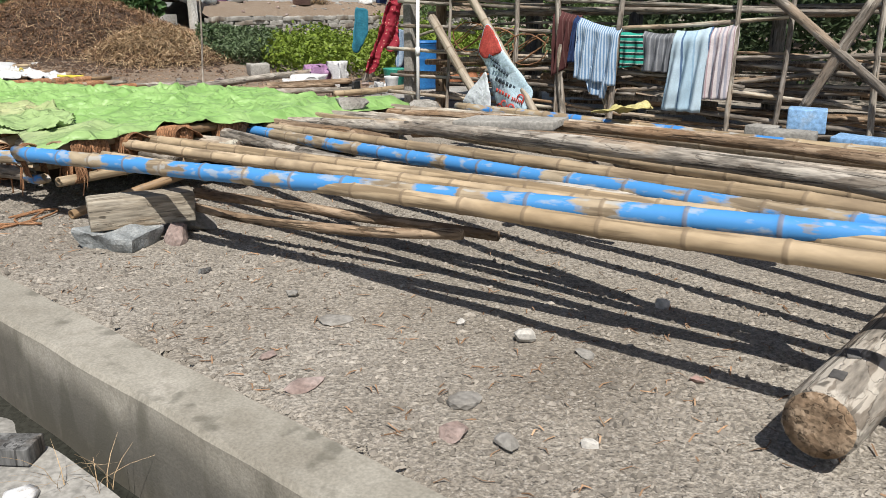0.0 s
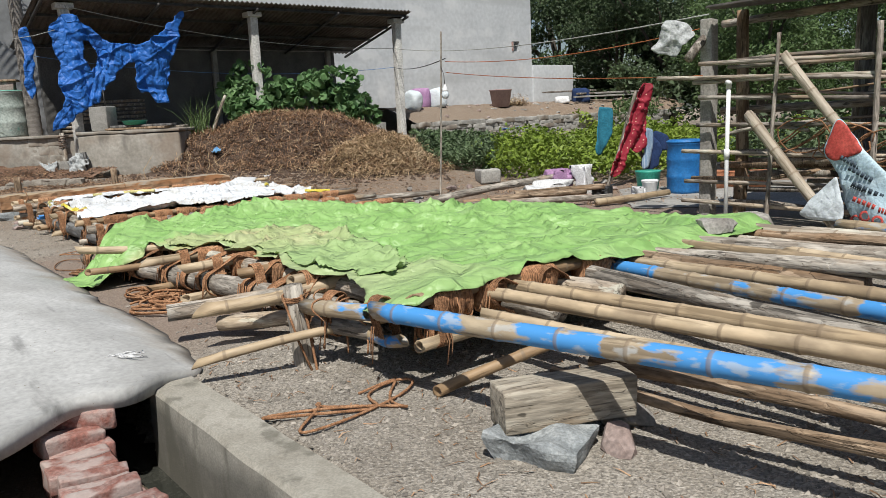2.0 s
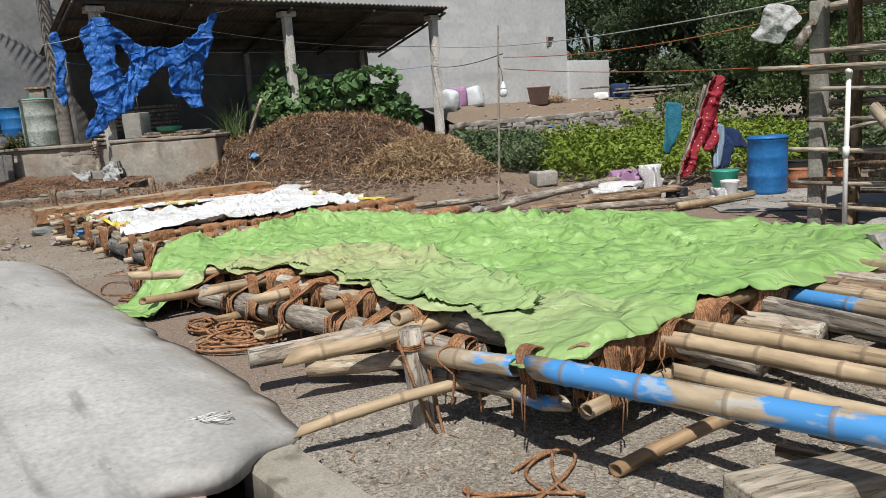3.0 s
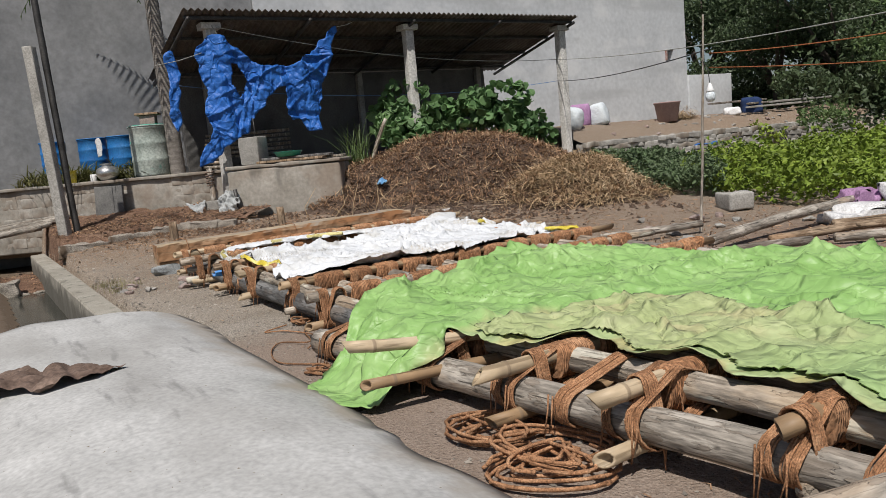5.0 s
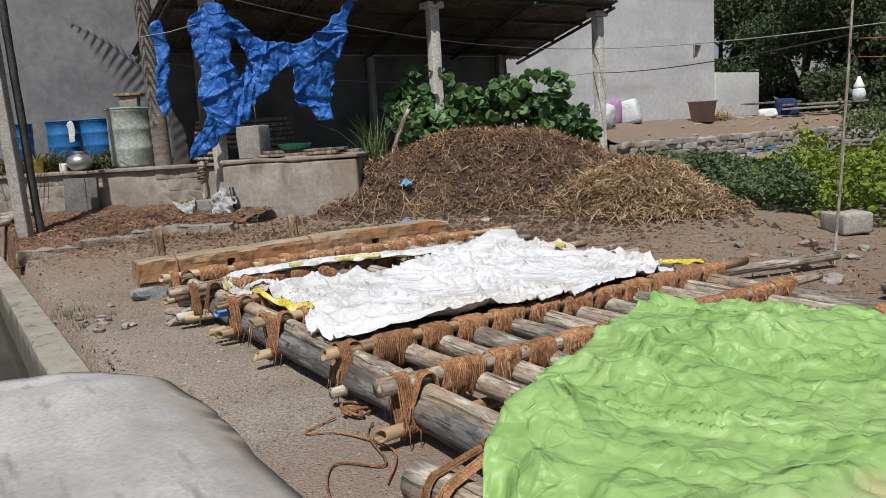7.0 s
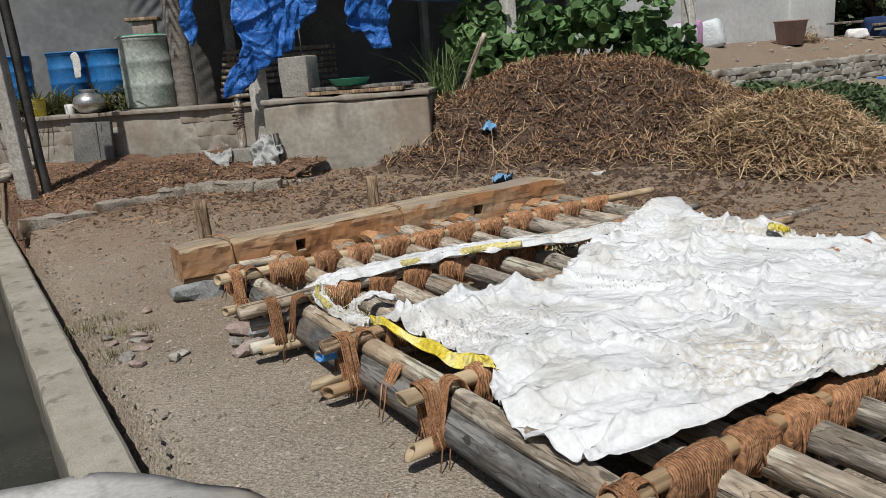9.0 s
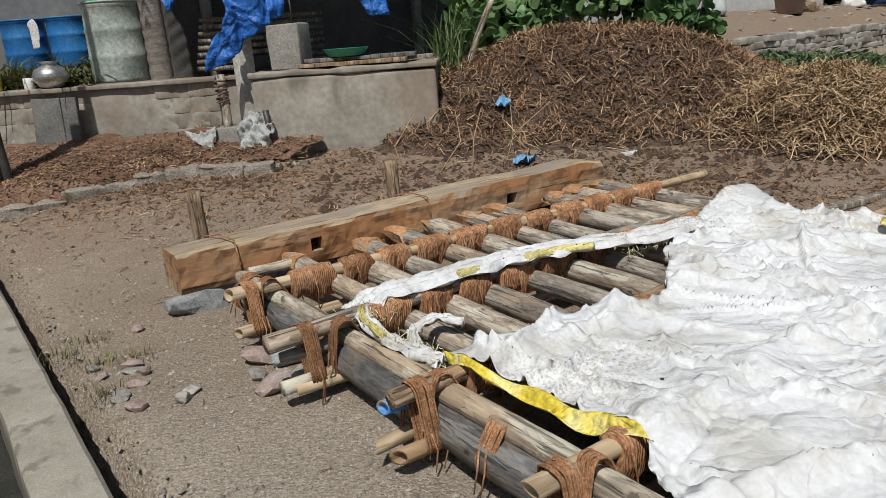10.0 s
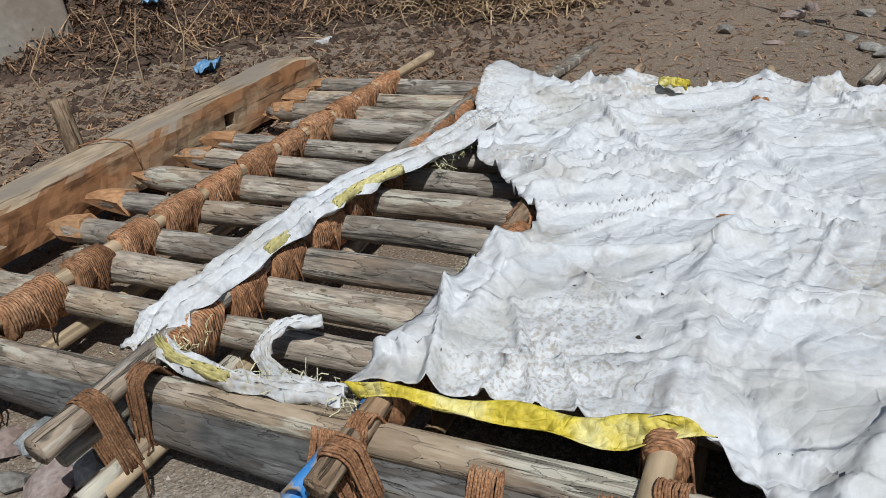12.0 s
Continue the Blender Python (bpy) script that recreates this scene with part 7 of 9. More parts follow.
for course in range(5):
    w = 12.1 + 0.3 * (course % 2)
    while w < 24.4:
        part("stone", smesh[r2.randrange(8)], STONE, terr, m=FR @ pose(-4.5 + r2.uniform(-.03, .03), w, 0.53 + course * 0.126 + r2.gauss(0, .008), r2.uniform(-3, 3), r2.uniform(-3, 3), 90 + r2.uniform(-6, 6)) @ Matrix.Diagonal((r2.uniform(.75, 1.25), 1, r2.uniform(.85, 1.3), 1)))
        w += r2.uniform(0.54, 0.64)
lone("low_stone_line", rough_box(-4.2, -3.85, 12.6, 17.0, 0.1, 0.56, 0.35, 0.05, 0.04, 21, 2), CEMENT, "broken lower course of the terrace wall", "kerb", kind="structure", m=FR.copy())
# sacks, tub and debris on it
for k, (s, w, a) in enumerate(((-6.1, 12.95, 12), (-6.15, 13.95, -14), (-6.35, 13.45, 0))):
    bm = stone_bm(0.33, 0.2, 0.34, 40 + k, 3, 0.14, 0.75)
    lone("sack", bm, (SACKWHITE, SACKWHITE, LILAC)[k], ("full white woven sack on the terrace", "full white woven sack on the terrace", "dark patterned bundle between the sacks")[k], "sack", "sacks", m=FR @ pose(s, w, terr_z(s, w) + 0.25, 0, a, 20 * k))
lone("tub", lathe(bmesh.new(), [(0.27, 0), (0.29, 0.01), (0.38, 0.55), (0.41, 0.57), (0.4, 0.6), (0.35, 0.57)], 28), TERRACOTTA, "dull brown plastic tub on the terrace", "tub", m=Matrix.Translation(P(-5.75, 16.5, terr_z(-5.75, 16.5) - 0.02)))
pts = [P(-5.9 + r2.gauss(0, .12), 17.4 + r2.gauss(0, .22), terr_z(-5.9, 17.4) + abs(r2.gauss(0, .13))) for _ in range(500)]
lone("straw_pile", list_mesh("straw_pile", *strands(pts, 0.3, 0.006, 71, 0.4), STRAW), STRAW, "small pile of dry straw beside the tub", "straw", kind="stuff")
for k in range(46):
    s, w = r2.uniform(-6.8, -4.7), r2.uniform(12.2, 24.4)
    stone(*P(s, w).xy, r2.uniform(.05, .14), r2.uniform(.05, .1), r2.uniform(.025, .055), (STONE, CEMENT, PINKROCK)[k % 3], "loose rubble stone on the terrace", "terrace rubble", seed=600 + k, turn=r2.uniform(0, 180), z=terr_z(s, w) - 0.02)
for k, (s, w0, w1) in enumerate(((-5.6, 20.2, 23.8), (-5.9, 20.8, 24.6), (-5.45, 21.5, 24.9), (-6.3, 19.5, 22.5))):
    lone("plank", rough_box(s - 0.1, s + 0.1, w0, w1, 0, 0.06, 0.5, 0.01, 0.008, k + 30), (CEMENT, STICK)[k % 2], "grey plank lying on the terrace", "plank", "terrace planks", m=FR @ pose(0, 0, terr_z(s, w0) + 0.04 + 0.03 * k, 0.6, 0, 0.2 * k))
lone("plastic_bag", stone_bm(0.26, 0.2, 0.16, 77, 3, 0.3), PAPER, "white plastic bag lying on the terrace", "bag", m=Matrix.Translation(P(-6.0, 19.9, terr_z(-6, 19.9) + 0.1)))
lone("cloth_bag", stone_bm(0.34, 0.28, 0.33, 78, 3, 0.3), CLOTH_NAVY, "dark cloth bag lying on the terrace", "bag", m=Matrix.Translation(P(-6.2, 21.2, terr_z(-6, 21) + 0.2)))


# ---- dung heap ----
def heap_z(x, y):
    a = math.exp(-(((x + 5.2) / 2.3) ** 2 + ((y - 19.2) / 1.65) ** 2) ** 1.35)
    b = math.exp(-(((x + 3.0) / 1.15) ** 2 + ((y - 17.15) / 0.95) ** 2) ** 1.25)
    c = math.exp(-(((x + 7.0) / 1.1) ** 2 + ((y - 18.6) / 1.2) ** 2) ** 1.3)
    h = max(1.04 * a, 0.62 * b, 0.74 * c) + 0.2 * min(a, b)
    return ground_z(x, y) - 0.07 + h * (1 + 0.1 * n3(x, y, 0, 1.3)) + min(1, h * 5) * (0.06 * n3(x, y, 2, 2.8) + 0.05 * n3(x, y, 4, 7) + 0.02 * n3(x, y, 6, 17))


heap = thing("dung_heap", "large brown heap of dung and rotted straw", "dung heap", at=(-5, 18.5, 0.2))
bm = draped([(-8.6, 17.3), (-7.2, 16.4), (-5.2, 16.1), (-3.4, 15.6), (-1.9, 15.7), (-1.2, 16.6), (-1.6, 18), (-2.4, 19.6), (-3.4, 21.4), (-7.2, 21.4), (-8.4, 20), (-8.8, 18.4)], heap_z, 0.09, 0.2, 4)
part("mound", bm, MANURE, heap)
r2 = random.Random(80)
brown, tan = [], []
while len(brown) < 16000:
    x, y = r2.uniform(-8.7, -1.4), r2.uniform(15.6, 21)
    if heap_z(x, y) > ground_z(x, y) + 0.03:
        brown.append((x, y, heap_z(x, y) + 0.015 + 0.03 * r2.random()))
while len(tan) < 8200:
    x, y = r2.gauss(-2.9, 0.62), r2.gauss(16.95, 0.55)
    if heap_z(x, y) > ground_z(x, y) - 0.02:
        tan.append((x, y, heap_z(x, y) + r2.uniform(0, 0.07)))
for _ in range(900):
    x, y = r2.uniform(-7.5, -3), r2.uniform(16.6, 20)
    tan.append((x, y, heap_z(x, y) + 0.02))
tagged(part("straw_litter", list_mesh("straw_litter", *strands(brown, 0.24, 0.006, 81, 0.6), DUNGSTRAW), DUNGSTRAW, heap), kind="stuff")
tagged(part("dry_straw", list_mesh("dry_straw", *strands(tan, 0.36, 0.006, 82, 0.35), STRAW), STRAW, heap), kind="stuff")
vs, fs = [], []
for k in range(3600):
    x, y = (r2.uniform(-8.6, -1.6), r2.uniform(15.4, 20.5)) if k % 3 else (r2.gauss(-4.7, 0.9), r2.gauss(17.6, 0.8))
    z = max(heap_z(x, y), ground_z(x, y))
    rr = 0.012 + 0.06 * r2.random() ** 1.8
    b = len(vs)
    for dx, dy, dz_ in ((1, 0, 0), (-1, 0, 0), (0, 1, 0), (0, -1, 0), (0, 0, 0.8), (0, 0, -0.6)):
        vs.append((x + dx * rr * r2.uniform(.6, 1.3), y + dy * rr * r2.uniform(.6, 1.3), z + dz_ * rr * r2.uniform(.6, 1.3)))
    fs += [(b, b + 2, b + 4), (b + 2, b + 1, b + 4), (b + 1, b + 3, b + 4), (b + 3, b, b + 4), (b + 2, b, b + 5), (b + 1, b + 2, b + 5), (b + 3, b + 1, b + 5), (b, b + 3, b + 5)]
tagged(part("soil", list_mesh("soil", vs, fs, MANURE), MANURE, heap), kind="stuff")
for k in range(5):
    rr = random.Random(88 + k)
    lone("dry_stalk", tube(bmesh.new(), [(0, 0, 0), (0.2 * rr.gauss(0, 1), 0.15, 0.3), (0.3 * rr.gauss(0, 1), 0.2, 0.62)], [0.008, 0.006, 0.003], 5), STRAW, "long dry stalk sticking up at the heap's edge", "stalk", "dry stalks", m=Matrix.Translation((-7.7 + 0.35 * k, 16.3 + 0.1 * k, ground_z(-7.5, 16.3))))
for x, y, mat, lab, r_ in ((-6.6, 17.6, BLUETARP, "crumpled blue plastic bag by the heap", .1), (-6.45, 16.45, BLUETARP, "small pale blue plastic bag by the heap", .12)):
    lone("plastic_bag", add_folds(draped([(-r_, -r_), (r_ * .4, -r_ * 1.3), (r_ * 1.3, 0), (r_ * .5, r_), (-r_ * .8, r_ * .8)], lambda x_, y_: 0.02 + 0.16 * abs(n3(x_, y_, y, 7)), 0.012, 0.08, int(y)), 40, int(y), (-r_, -r_), (r_, r_), 0.04, 0.05, 0.2, 0.0), BAGBLUE, lab, "plastic bag", "plastic bags", m=Matrix.Translation((x, y, heap_z(x, y) + 0.05)))
lone("cement_chip", rough_box(-.1, .1, -.05, .05, 0, .06, 0.05, 0.006, 0.008, 3), PAPER, "pale cement chip lying by the heap", "chip", m=pose(-5.32, 16.6, heap_z(-5.32, 16.6), 0, 0, 15))
lone("wood_strip", rough_box(-0.45, 0.45, -0.05, 0.05, 0, 0.05, 0.1, 0.006, 0.006, 9), GREYLOG, "grey wood strip lying at the heap's foot", "plank", m=pose(-3.9, 14.7, ground_z(-3.9, 14.7), 0, 0, 30))
kerbs = thing("stone_kerb", "low line of rough stones edging the dung floor", "kerb", at=(-10.8, 16.3, 0))
r3 = random.Random(17)


def kerb_y(x):
    return 14.95 + 1.9 * ease((x + 12.9) / 2.7)


x = -13.3
for k in range(9):
    l = r3.uniform(0.3, 0.6)
    y, up_ = kerb_y(x + l / 2), r3.uniform(0.07, 0.11)
    slope = math.degrees(math.atan2(kerb_y(x + l) - kerb_y(x), l))
    l /= math.cos(math.radians(slope))
    part("stone", rough_box(-l / 2, l / 2, -0.1, 0.1, -0.14, up_, 0.05, 0.035, 0.012, 190 + k, 8), EARTH, kerbs, m=pose(x + l / 2 * math.cos(math.radians(slope)), y, ground_z(x, y), 0, r3.uniform(-3, 3), slope + r3.uniform(-4, 4)))
    x += l * math.cos(math.radians(slope)) - r3.uniform(0.0, 0.02)


def floor_z(x, y):
    return ground_z(x, y) + 0.03 + 0.13 * ease((y - kerb_y(x)) / 0.35) + 0.05 * n3(x, y, 5, 1.6) + 0.035 * n3(x, y, 7, 5.0) + 0.02 * n3(x, y, 2, 14.0)


bm = draped([(-13.6, 14.8), (-12.9, 15.0), (-12.2, 15.3), (-11.5, 16.0), (-10.6, 16.85), (-9.6, 16.9), (-8.9, 17.1), (-8.7, 17.55), (-9.7, 17.5), (-9.9, 18.5), (-13.6, 18.5)], floor_z, 0.05, 0.12, 13)
lone("dung_floor", bm, DUNGEARTH, "uneven reddish-brown dung-covered ground before the wall", "ground", kind="structure")
lone("beam_stub", rough_box(-.4, .4, -.04, .04, 0, .05, .1, .005, .005, 2), GREYLOG, "thin grey stick lying on the dung floor", "stick", m=pose(-9.2, 17.0, ground_z(-9.2, 17.0), 0, 0, 8))
vs, fs = [], []
for k in range(5200):
    x, y = (r2.gauss(-6.3, 1.7), r2.gauss(15.6, 0.75)) if k % 2 else (r2.gauss(-10.6, 1.3), r2.gauss(17.0, 0.5))
    z, rr = (floor_z(x, y) if y > kerb_y(x) and x < -8.8 else ground_z(x, y)), 0.006 + 0.035 * r2.random() ** 3
    b = len(vs)
    for dx, dy, dz_ in ((1, 0, 0), (-1, 0, 0), (0, 1, 0), (0, -1, 0), (0, 0, 0.8), (0, 0, -0.6)):
        vs.append((x + dx * rr * r2.uniform(.6, 1.4), y + dy * rr * r2.uniform(.6, 1.4), z + dz_ * rr * r2.uniform(.5, 1.3)))
    fs += [(b, b + 2, b + 4), (b + 2, b + 1, b + 4), (b + 1, b + 3, b + 4), (b + 3, b, b + 4), (b + 2, b, b + 5), (b + 1, b + 2, b + 5), (b + 3, b + 1, b + 5), (b, b + 3, b + 5)]
lone("dung_crumbs", list_mesh("dung_crumbs", vs, fs, MANURE), MANURE, "dark crumbs of dung scattered on the ground", "dung", kind="stuff")
dung = [(x, y, (floor_z(x, y) if y > kerb_y(x) and x < -8.8 else ground_z(x, y)) + 0.008) for x, y in ((r2.gauss(-10.5, 1.5), r2.gauss(16.8, 0.7)) for _ in range(5200))]
lone("dung_litter", list_mesh("dung_litter", *strands(dung, 0.12, 0.006, 83, 0.2), DUNGSTRAW), DUNGSTRAW, "scattered brown straw litter on the ground", "litter", kind="stuff")


# ---- stick fence with washing ----
FW = 5.35
fence = thing("stick_fence", "rough fence of bleached sticks and poles tied together", "fence", at=P(12, FW, 0))


def fpole(name, s0, z0, s1, z1, r, mat, w0=FW, w1=FW, seed=0, parent=None, bend=0.03, **k):
    return pole(name, P(s0, w0, z0), P(s1, w1, z1), r, r * 0.85, mat, parent or fence, seed=seed, bend=bend, sides=8, **k)


for k, (s0, z0, s1, z1) in enumerate(((8.67, 1.6, 12.3, 1.47), (9.1, 1.53, 11.5, 1.42), (9.2, 1.36, 12.0, 1.25), (9.15, 1.07, 11.8, 1.02), (9.0, 0.79, 12.6, 0.78), (9.0, 0.45, 12.5, 0.42), (9.2, 1.72, 12.6, 1.6),
                                      (11.4, 1.27, 15.6, 1.22), (12.3, 1.07, 14.2, 1.22), (12.2, 0.79, 15.4, 0.93), (12.3, 0.45, 14.3, 0.72), (13.3, 0.78, 15.6, 0.66), (13.3, 0.52, 15.6, 0.38), (11.4, 1.75, 15.8, 1.7), (11.4, 1.5, 15.8, 1.46), (12.2, 0.62, 13.6, 0.55), (9.0, 0.24, 13.0, 0.2), (12.9, 0.3, 15.8, 0.24), (11.0, 0.6, 12.4, 0.63))):
    fpole("rail", s0, z0, s1, z1, 0.023, STICK if k % 4 else PALELOG, FW + 0.05 * (k % 2), FW + 0.05 * ((k + 1) % 2), 700 + k)
for k, (s0, s1, zt, r, mat) in enumerate(((10.02, 10.1, 1.95, 0.03, STICK), (10.99, 11.02, 1.95, 0.042, STICK), (11.58, 11.55, 1.5, 0.034, STICK), (12.24, 12.36, 1.9, 0.045, STICK), (13.49, 13.49, 1.8, 0.035, GREYLOG), (13.9, 13.96, 1.8, 0.035, STICK), (14.74, 14.66, 1.8, 0.04, GREYLOG), (15.4, 15.4, 1.8, 0.04, STICK), (11.7, 11.5, 2.1, 0.05, GREYLOG), (11.59, 11.6, 0.62, 0.045, STICK), (12.28, 12.1, 0.55, 0.05, PALELOG))):
    fpole("post", s0, -0.1, s1, zt, r * 0.75, mat, FW - 0.04, FW - 0.02, 720 + k)
r5 = random.Random(55)
for k in range(34):
    s0 = r5.uniform(9.0, 14.6)
    z0, l = r5.uniform(0.15, 1.8), r5.uniform(1.0, 3.0)
    fpole("rail", s0, z0, s0 + l, z0 + l * r5.gauss(0, 0.05), r5.uniform(.013, .026), (STICK, GREYLOG, BROWNLOG)[k % 3], FW + r5.uniform(0.02, .22), FW + r5.uniform(0.02, .22), 7000 + k, bend=0.1)
fpole("brace", 13.8, 1.37, 14.95, 0.47, 0.045, STICK, FW - 0.12, FW - 0.14, 740)
fpole("brace", 14.62, 1.35, 14.16, 0.4, 0.05, STICK, FW - 0.08, FW - 0.1, 741)
# two thick bamboos leaning on the fence
fpole("leaning_bamboo", 10.2, 1.72, 11.66, -0.02, 0.052, CANE_PALE, FW - 0.12, FW - 0.36, 742, bamboo=True)
fpole("leaning_bamboo", 9.85, 1.15, 10.95, -0.03, 0.058, CANE_PALE, FW - 0.1, FW - 0.3, 743, bamboo=True)
pipe = thing("plastic_pipe", "white plastic water pipe standing by the fence", "pipe", at=P(9.6, FW - 0.1, 0))
part("pipe", tube(bmesh.new(), [(0, 0, 0), (0, 0, 0.7), (0.01, 0, 1.46)], 0.022, 10), PVC, pipe, m=Matrix.Translation(P(9.6, FW - 0.1, 0)))
part("coupling", tube(bmesh.new(), [(0, 0, 0.72), (0, 0, 0.82)], 0.03, 10), PVC, pipe, m=Matrix.Translation(P(9.6, FW - 0.1, 0)))
part("elbow", tube(bmesh.new(), [(0.01, 0, 1.44), (0.01, -0.01, 1.5), (-0.02, -0.04, 1.5)], 0.028, 10), PVC, pipe, m=Matrix.Translation(P(9.6, FW - 0.1, 0)))
# firewood and poles behind the fence
r2 = random.Random(91)
for k in range(64):
    s, w, z = r2.uniform(9.6, 16.2), FW + r2.uniform(0.15, 1.3), r2.uniform(0.03, 0.75)
    l, a = r2.uniform(0.8, 2.4), r2.gauss(0, 0.14)
    lone("firewood", tube(bmesh.new(), [(0, 0, 0), (l * 0.5, 0.06 * r2.gauss(0, 1), 0.03), (l, l * a, l * r2.gauss(0, 0.05))], [r2.uniform(.018, .04)] * 3, 7), (STICK, GREYLOG, BROWNLOG)[k % 3], "dry stick in the stack behind the fence", "firewood", "firewood stack", m=FR @ Matrix.Translation((s - l / 2, w, z)))
# roofed stand behind the fence
stand = thing("thatched_stand", "dark lean-to of posts behind the fence", "lean-to", at=P(11, 6.5, 0))
part("pillar", rough_box(-0.07, 0.07, -0.07, 0.07, -0.1, 2.2, 0.3, 0.01, 0.015, 3), STONE, stand, m=FR @ pose(9.15, 5.62, 0))
for k, (s, w, h, r, mat) in enumerate(((9.26, 6.1, 2.3, 0.08, BROWNLOG), (10.4, 6.6, 2.6, 0.09, DARKLOG), (11.9, 6.5, 2.5, 0.09, DARKLOG), (10.0, 7.4, 2.4, 0.07, GREYLOG), (13.4, 6.8, 2.5, 0.08, GREYLOG), (15.0, 6.6, 2.4, 0.08, DARKLOG))):
    fpole("post", s, -0.1, s, h, r, mat, w, w, 750 + k, stand)
bm, rows_ = bmesh.new(), []
for s in (9.3, 10.4, 11.5, 13.0, 15.0, 17.0):
    rows_.append([bm.verts.new((s, 5.3 + 2.5 * q / 80, 2.28 + 0.25 * q / 80 + 0.02 * math.sin(q * math.pi / 2) + 0.06 * ease((s - 10) / 4))) for q in range(81)])
for a, b in zip(rows_, rows_[1:]):
    for q in range(80):
        bm.faces.new((a[q], a[q + 1], b[q + 1], b[q]))
thicken(part("roof", bm, METAL, stand, m=FR.copy()), 0.01)
for k, z in enumerate((2.2, 1.2)):
    fpole("crossbar", 8.9, z, 16.4, z + 0.1, 0.045, GREYLOG, 6.3, 6.6, 760 + k, stand)
bm = draped([(-.15, -.2), (.13, -.18), (.17, .16), (0, .22), (-.17, .17)], lambda x, y: 0.08 * n3(x, y, 0, 5), 0.02, 0.05)
add_folds(bm, 30, 33, (-.2, -.2), (.2, .2), 0.05, 0.04, 0.3)
thicken(lone("printed_bag", bm, RAGGREY, "blue and white printed bag hanging from the pillar", "bag", m=FR @ pose(8.8, 5.45, 2.02, 80, 30, 20)), 0.004)
bm = tube(bmesh.new(), [(0, 0, 0), (0, 0.16, 0.13), (0.02, 0.3, 0.24)], 0.05, 8)
lone("wood_wedge", bm, STICK, "pale wood wedge tied to the pillar", "wedge", m=FR @ pose(9.1, 5.3, 1.78))
for k in range(3):
    rr = random.Random(95 + k)
    bm = bmesh.new()
    for q in range(3):
        tube(bm, [(0.28 * math.cos(t_) * rr.uniform(.8, 1.1), 0.03 * q, 0.17 * math.sin(t_ + q)) for t_ in [0.45 * v for v in range(15)]], 0.008, 5)
    lone("rope", bm, COIR, "coil of pale rope hung on the fence", "rope", "ropes on the fence", m=FR @ pose(10.35 + 0.4 * k, FW - 0.03, 0.95 - 0.06 * k))


# washing on the rails
def hung(name, tl, tr, br, bl, mat, label, w=FW - 0.06, waves=4.0, amp=0.03, back=0.25, group="washing", cat="towel"):
    """A cloth over a rail, its front given by four corners (s, z); a shorter flap hangs behind."""
    bm, rows_ = bmesh.new(), []
    nu, nv = 28, 22
    wd = tr[0] - tl[0]
    for j in range(-5, nv + 1):
        row = []
        for i in range(nu + 1):
            u = i / nu
            top_s, top_z_ = tl[0] + (tr[0] - tl[0]) * u, tl[1] + (tr[1] - tl[1]) * u - 0.02 * math.sin(math.pi * u)
            bot_s, bot_z = bl[0] + (br[0] - bl[0]) * u, bl[1] + (br[1] - bl[1]) * u
            if j < 0:
                f = -j / 5
                s_, z_, w_ = top_s, top_z_ - f * back, w + 0.1
            else:
                f = j / nv
                s_, z_ = top_s + (bot_s - top_s) * f, top_z_ + (bot_z - top_z_) * f
                w_ = w + 0.06 * (1 - ease(f * 9)) - 0.02 * f + amp * math.sin(waves * 6.283 * u + 1.2 * f + s_) * ease(f * 1.6 + 0.15) + 0.012 * n3(s_, z_, 3, 9) + 0.03 * abs(n3(s_ * 2.5, z_ * 0.7, 6, 3.0)) * f
            row.append(bm.verts.new((s_, w_, z_)))
        rows_.append(row)
    for a, b in zip(rows_, rows_[1:]):
        for i in range(nu):
            bm.faces.new((a[i], a[i + 1], b[i + 1], b[i]))
    return thicken(lone(name, bm, mat, label, cat, group, m=FR.copy()), 0.004)


hung("maroon_cloth", (11.52, 1.27), (11.84, 1.2), (11.72, 0.66), (11.52, 0.56), CLOTH_MAROON, "dark maroon checked cloth hanging on the fence", waves=3, cat="cloth")
hung("navy_cloth", (11.8, 1.2), (11.9, 1.17), (11.84, 0.72), (11.74, 0.72), CLOTH_NAVY, "dark blue cloth edge hanging on the fence", FW - 0.1, 2, cat="cloth")
hung("striped_towel", (11.86, 1.18), (12.34, 1.07), (12.32, 0.5), (11.84, 0.56), TOWEL_STRIPE, "blue and white finely striped towel hanging on the fence", FW - 0.13, 3, 0.035)
hung("striped_towel_corner", (11.9, 0.75), (12.3, 0.7), (12.2, 0.36), (12.02, 0.42), TOWEL_STRIPE, "lower drooping corner of the striped towel", FW - 0.11, 2, 0.03, 0.02)
hung("banded_cloth", (12.33, 1.06), (12.58, 1.03), (12.6, 0.72), (12.34, 0.68), CLOTH_TEAL, "green and black banded cloth hanging on the fence", FW - 0.08, 2, 0.02, cat="cloth")
hung("grey_cloth", (12.56, 1.05), (12.92, 1.04), (12.88, 0.66), (12.58, 0.66), CLOTH_GREY, "grey checked cloth hanging on the fence", FW - 0.07, 3, 0.02, cat="cloth")
hung("blue_towel", (12.92, 1.06), (13.28, 1.1), (13.24, 0.3), (12.84, 0.3), TOWEL_BLUE, "pale blue towel hanging on the fence", FW - 0.12, 3, 0.03)
hung("pink_towel", (13.22, 1.09), (13.5, 1.14), (13.47, 0.43), (13.23, 0.43), TOWEL_PINK, "pink and grey striped towel hanging on the fence", FW - 0.09, 3, 0.025)
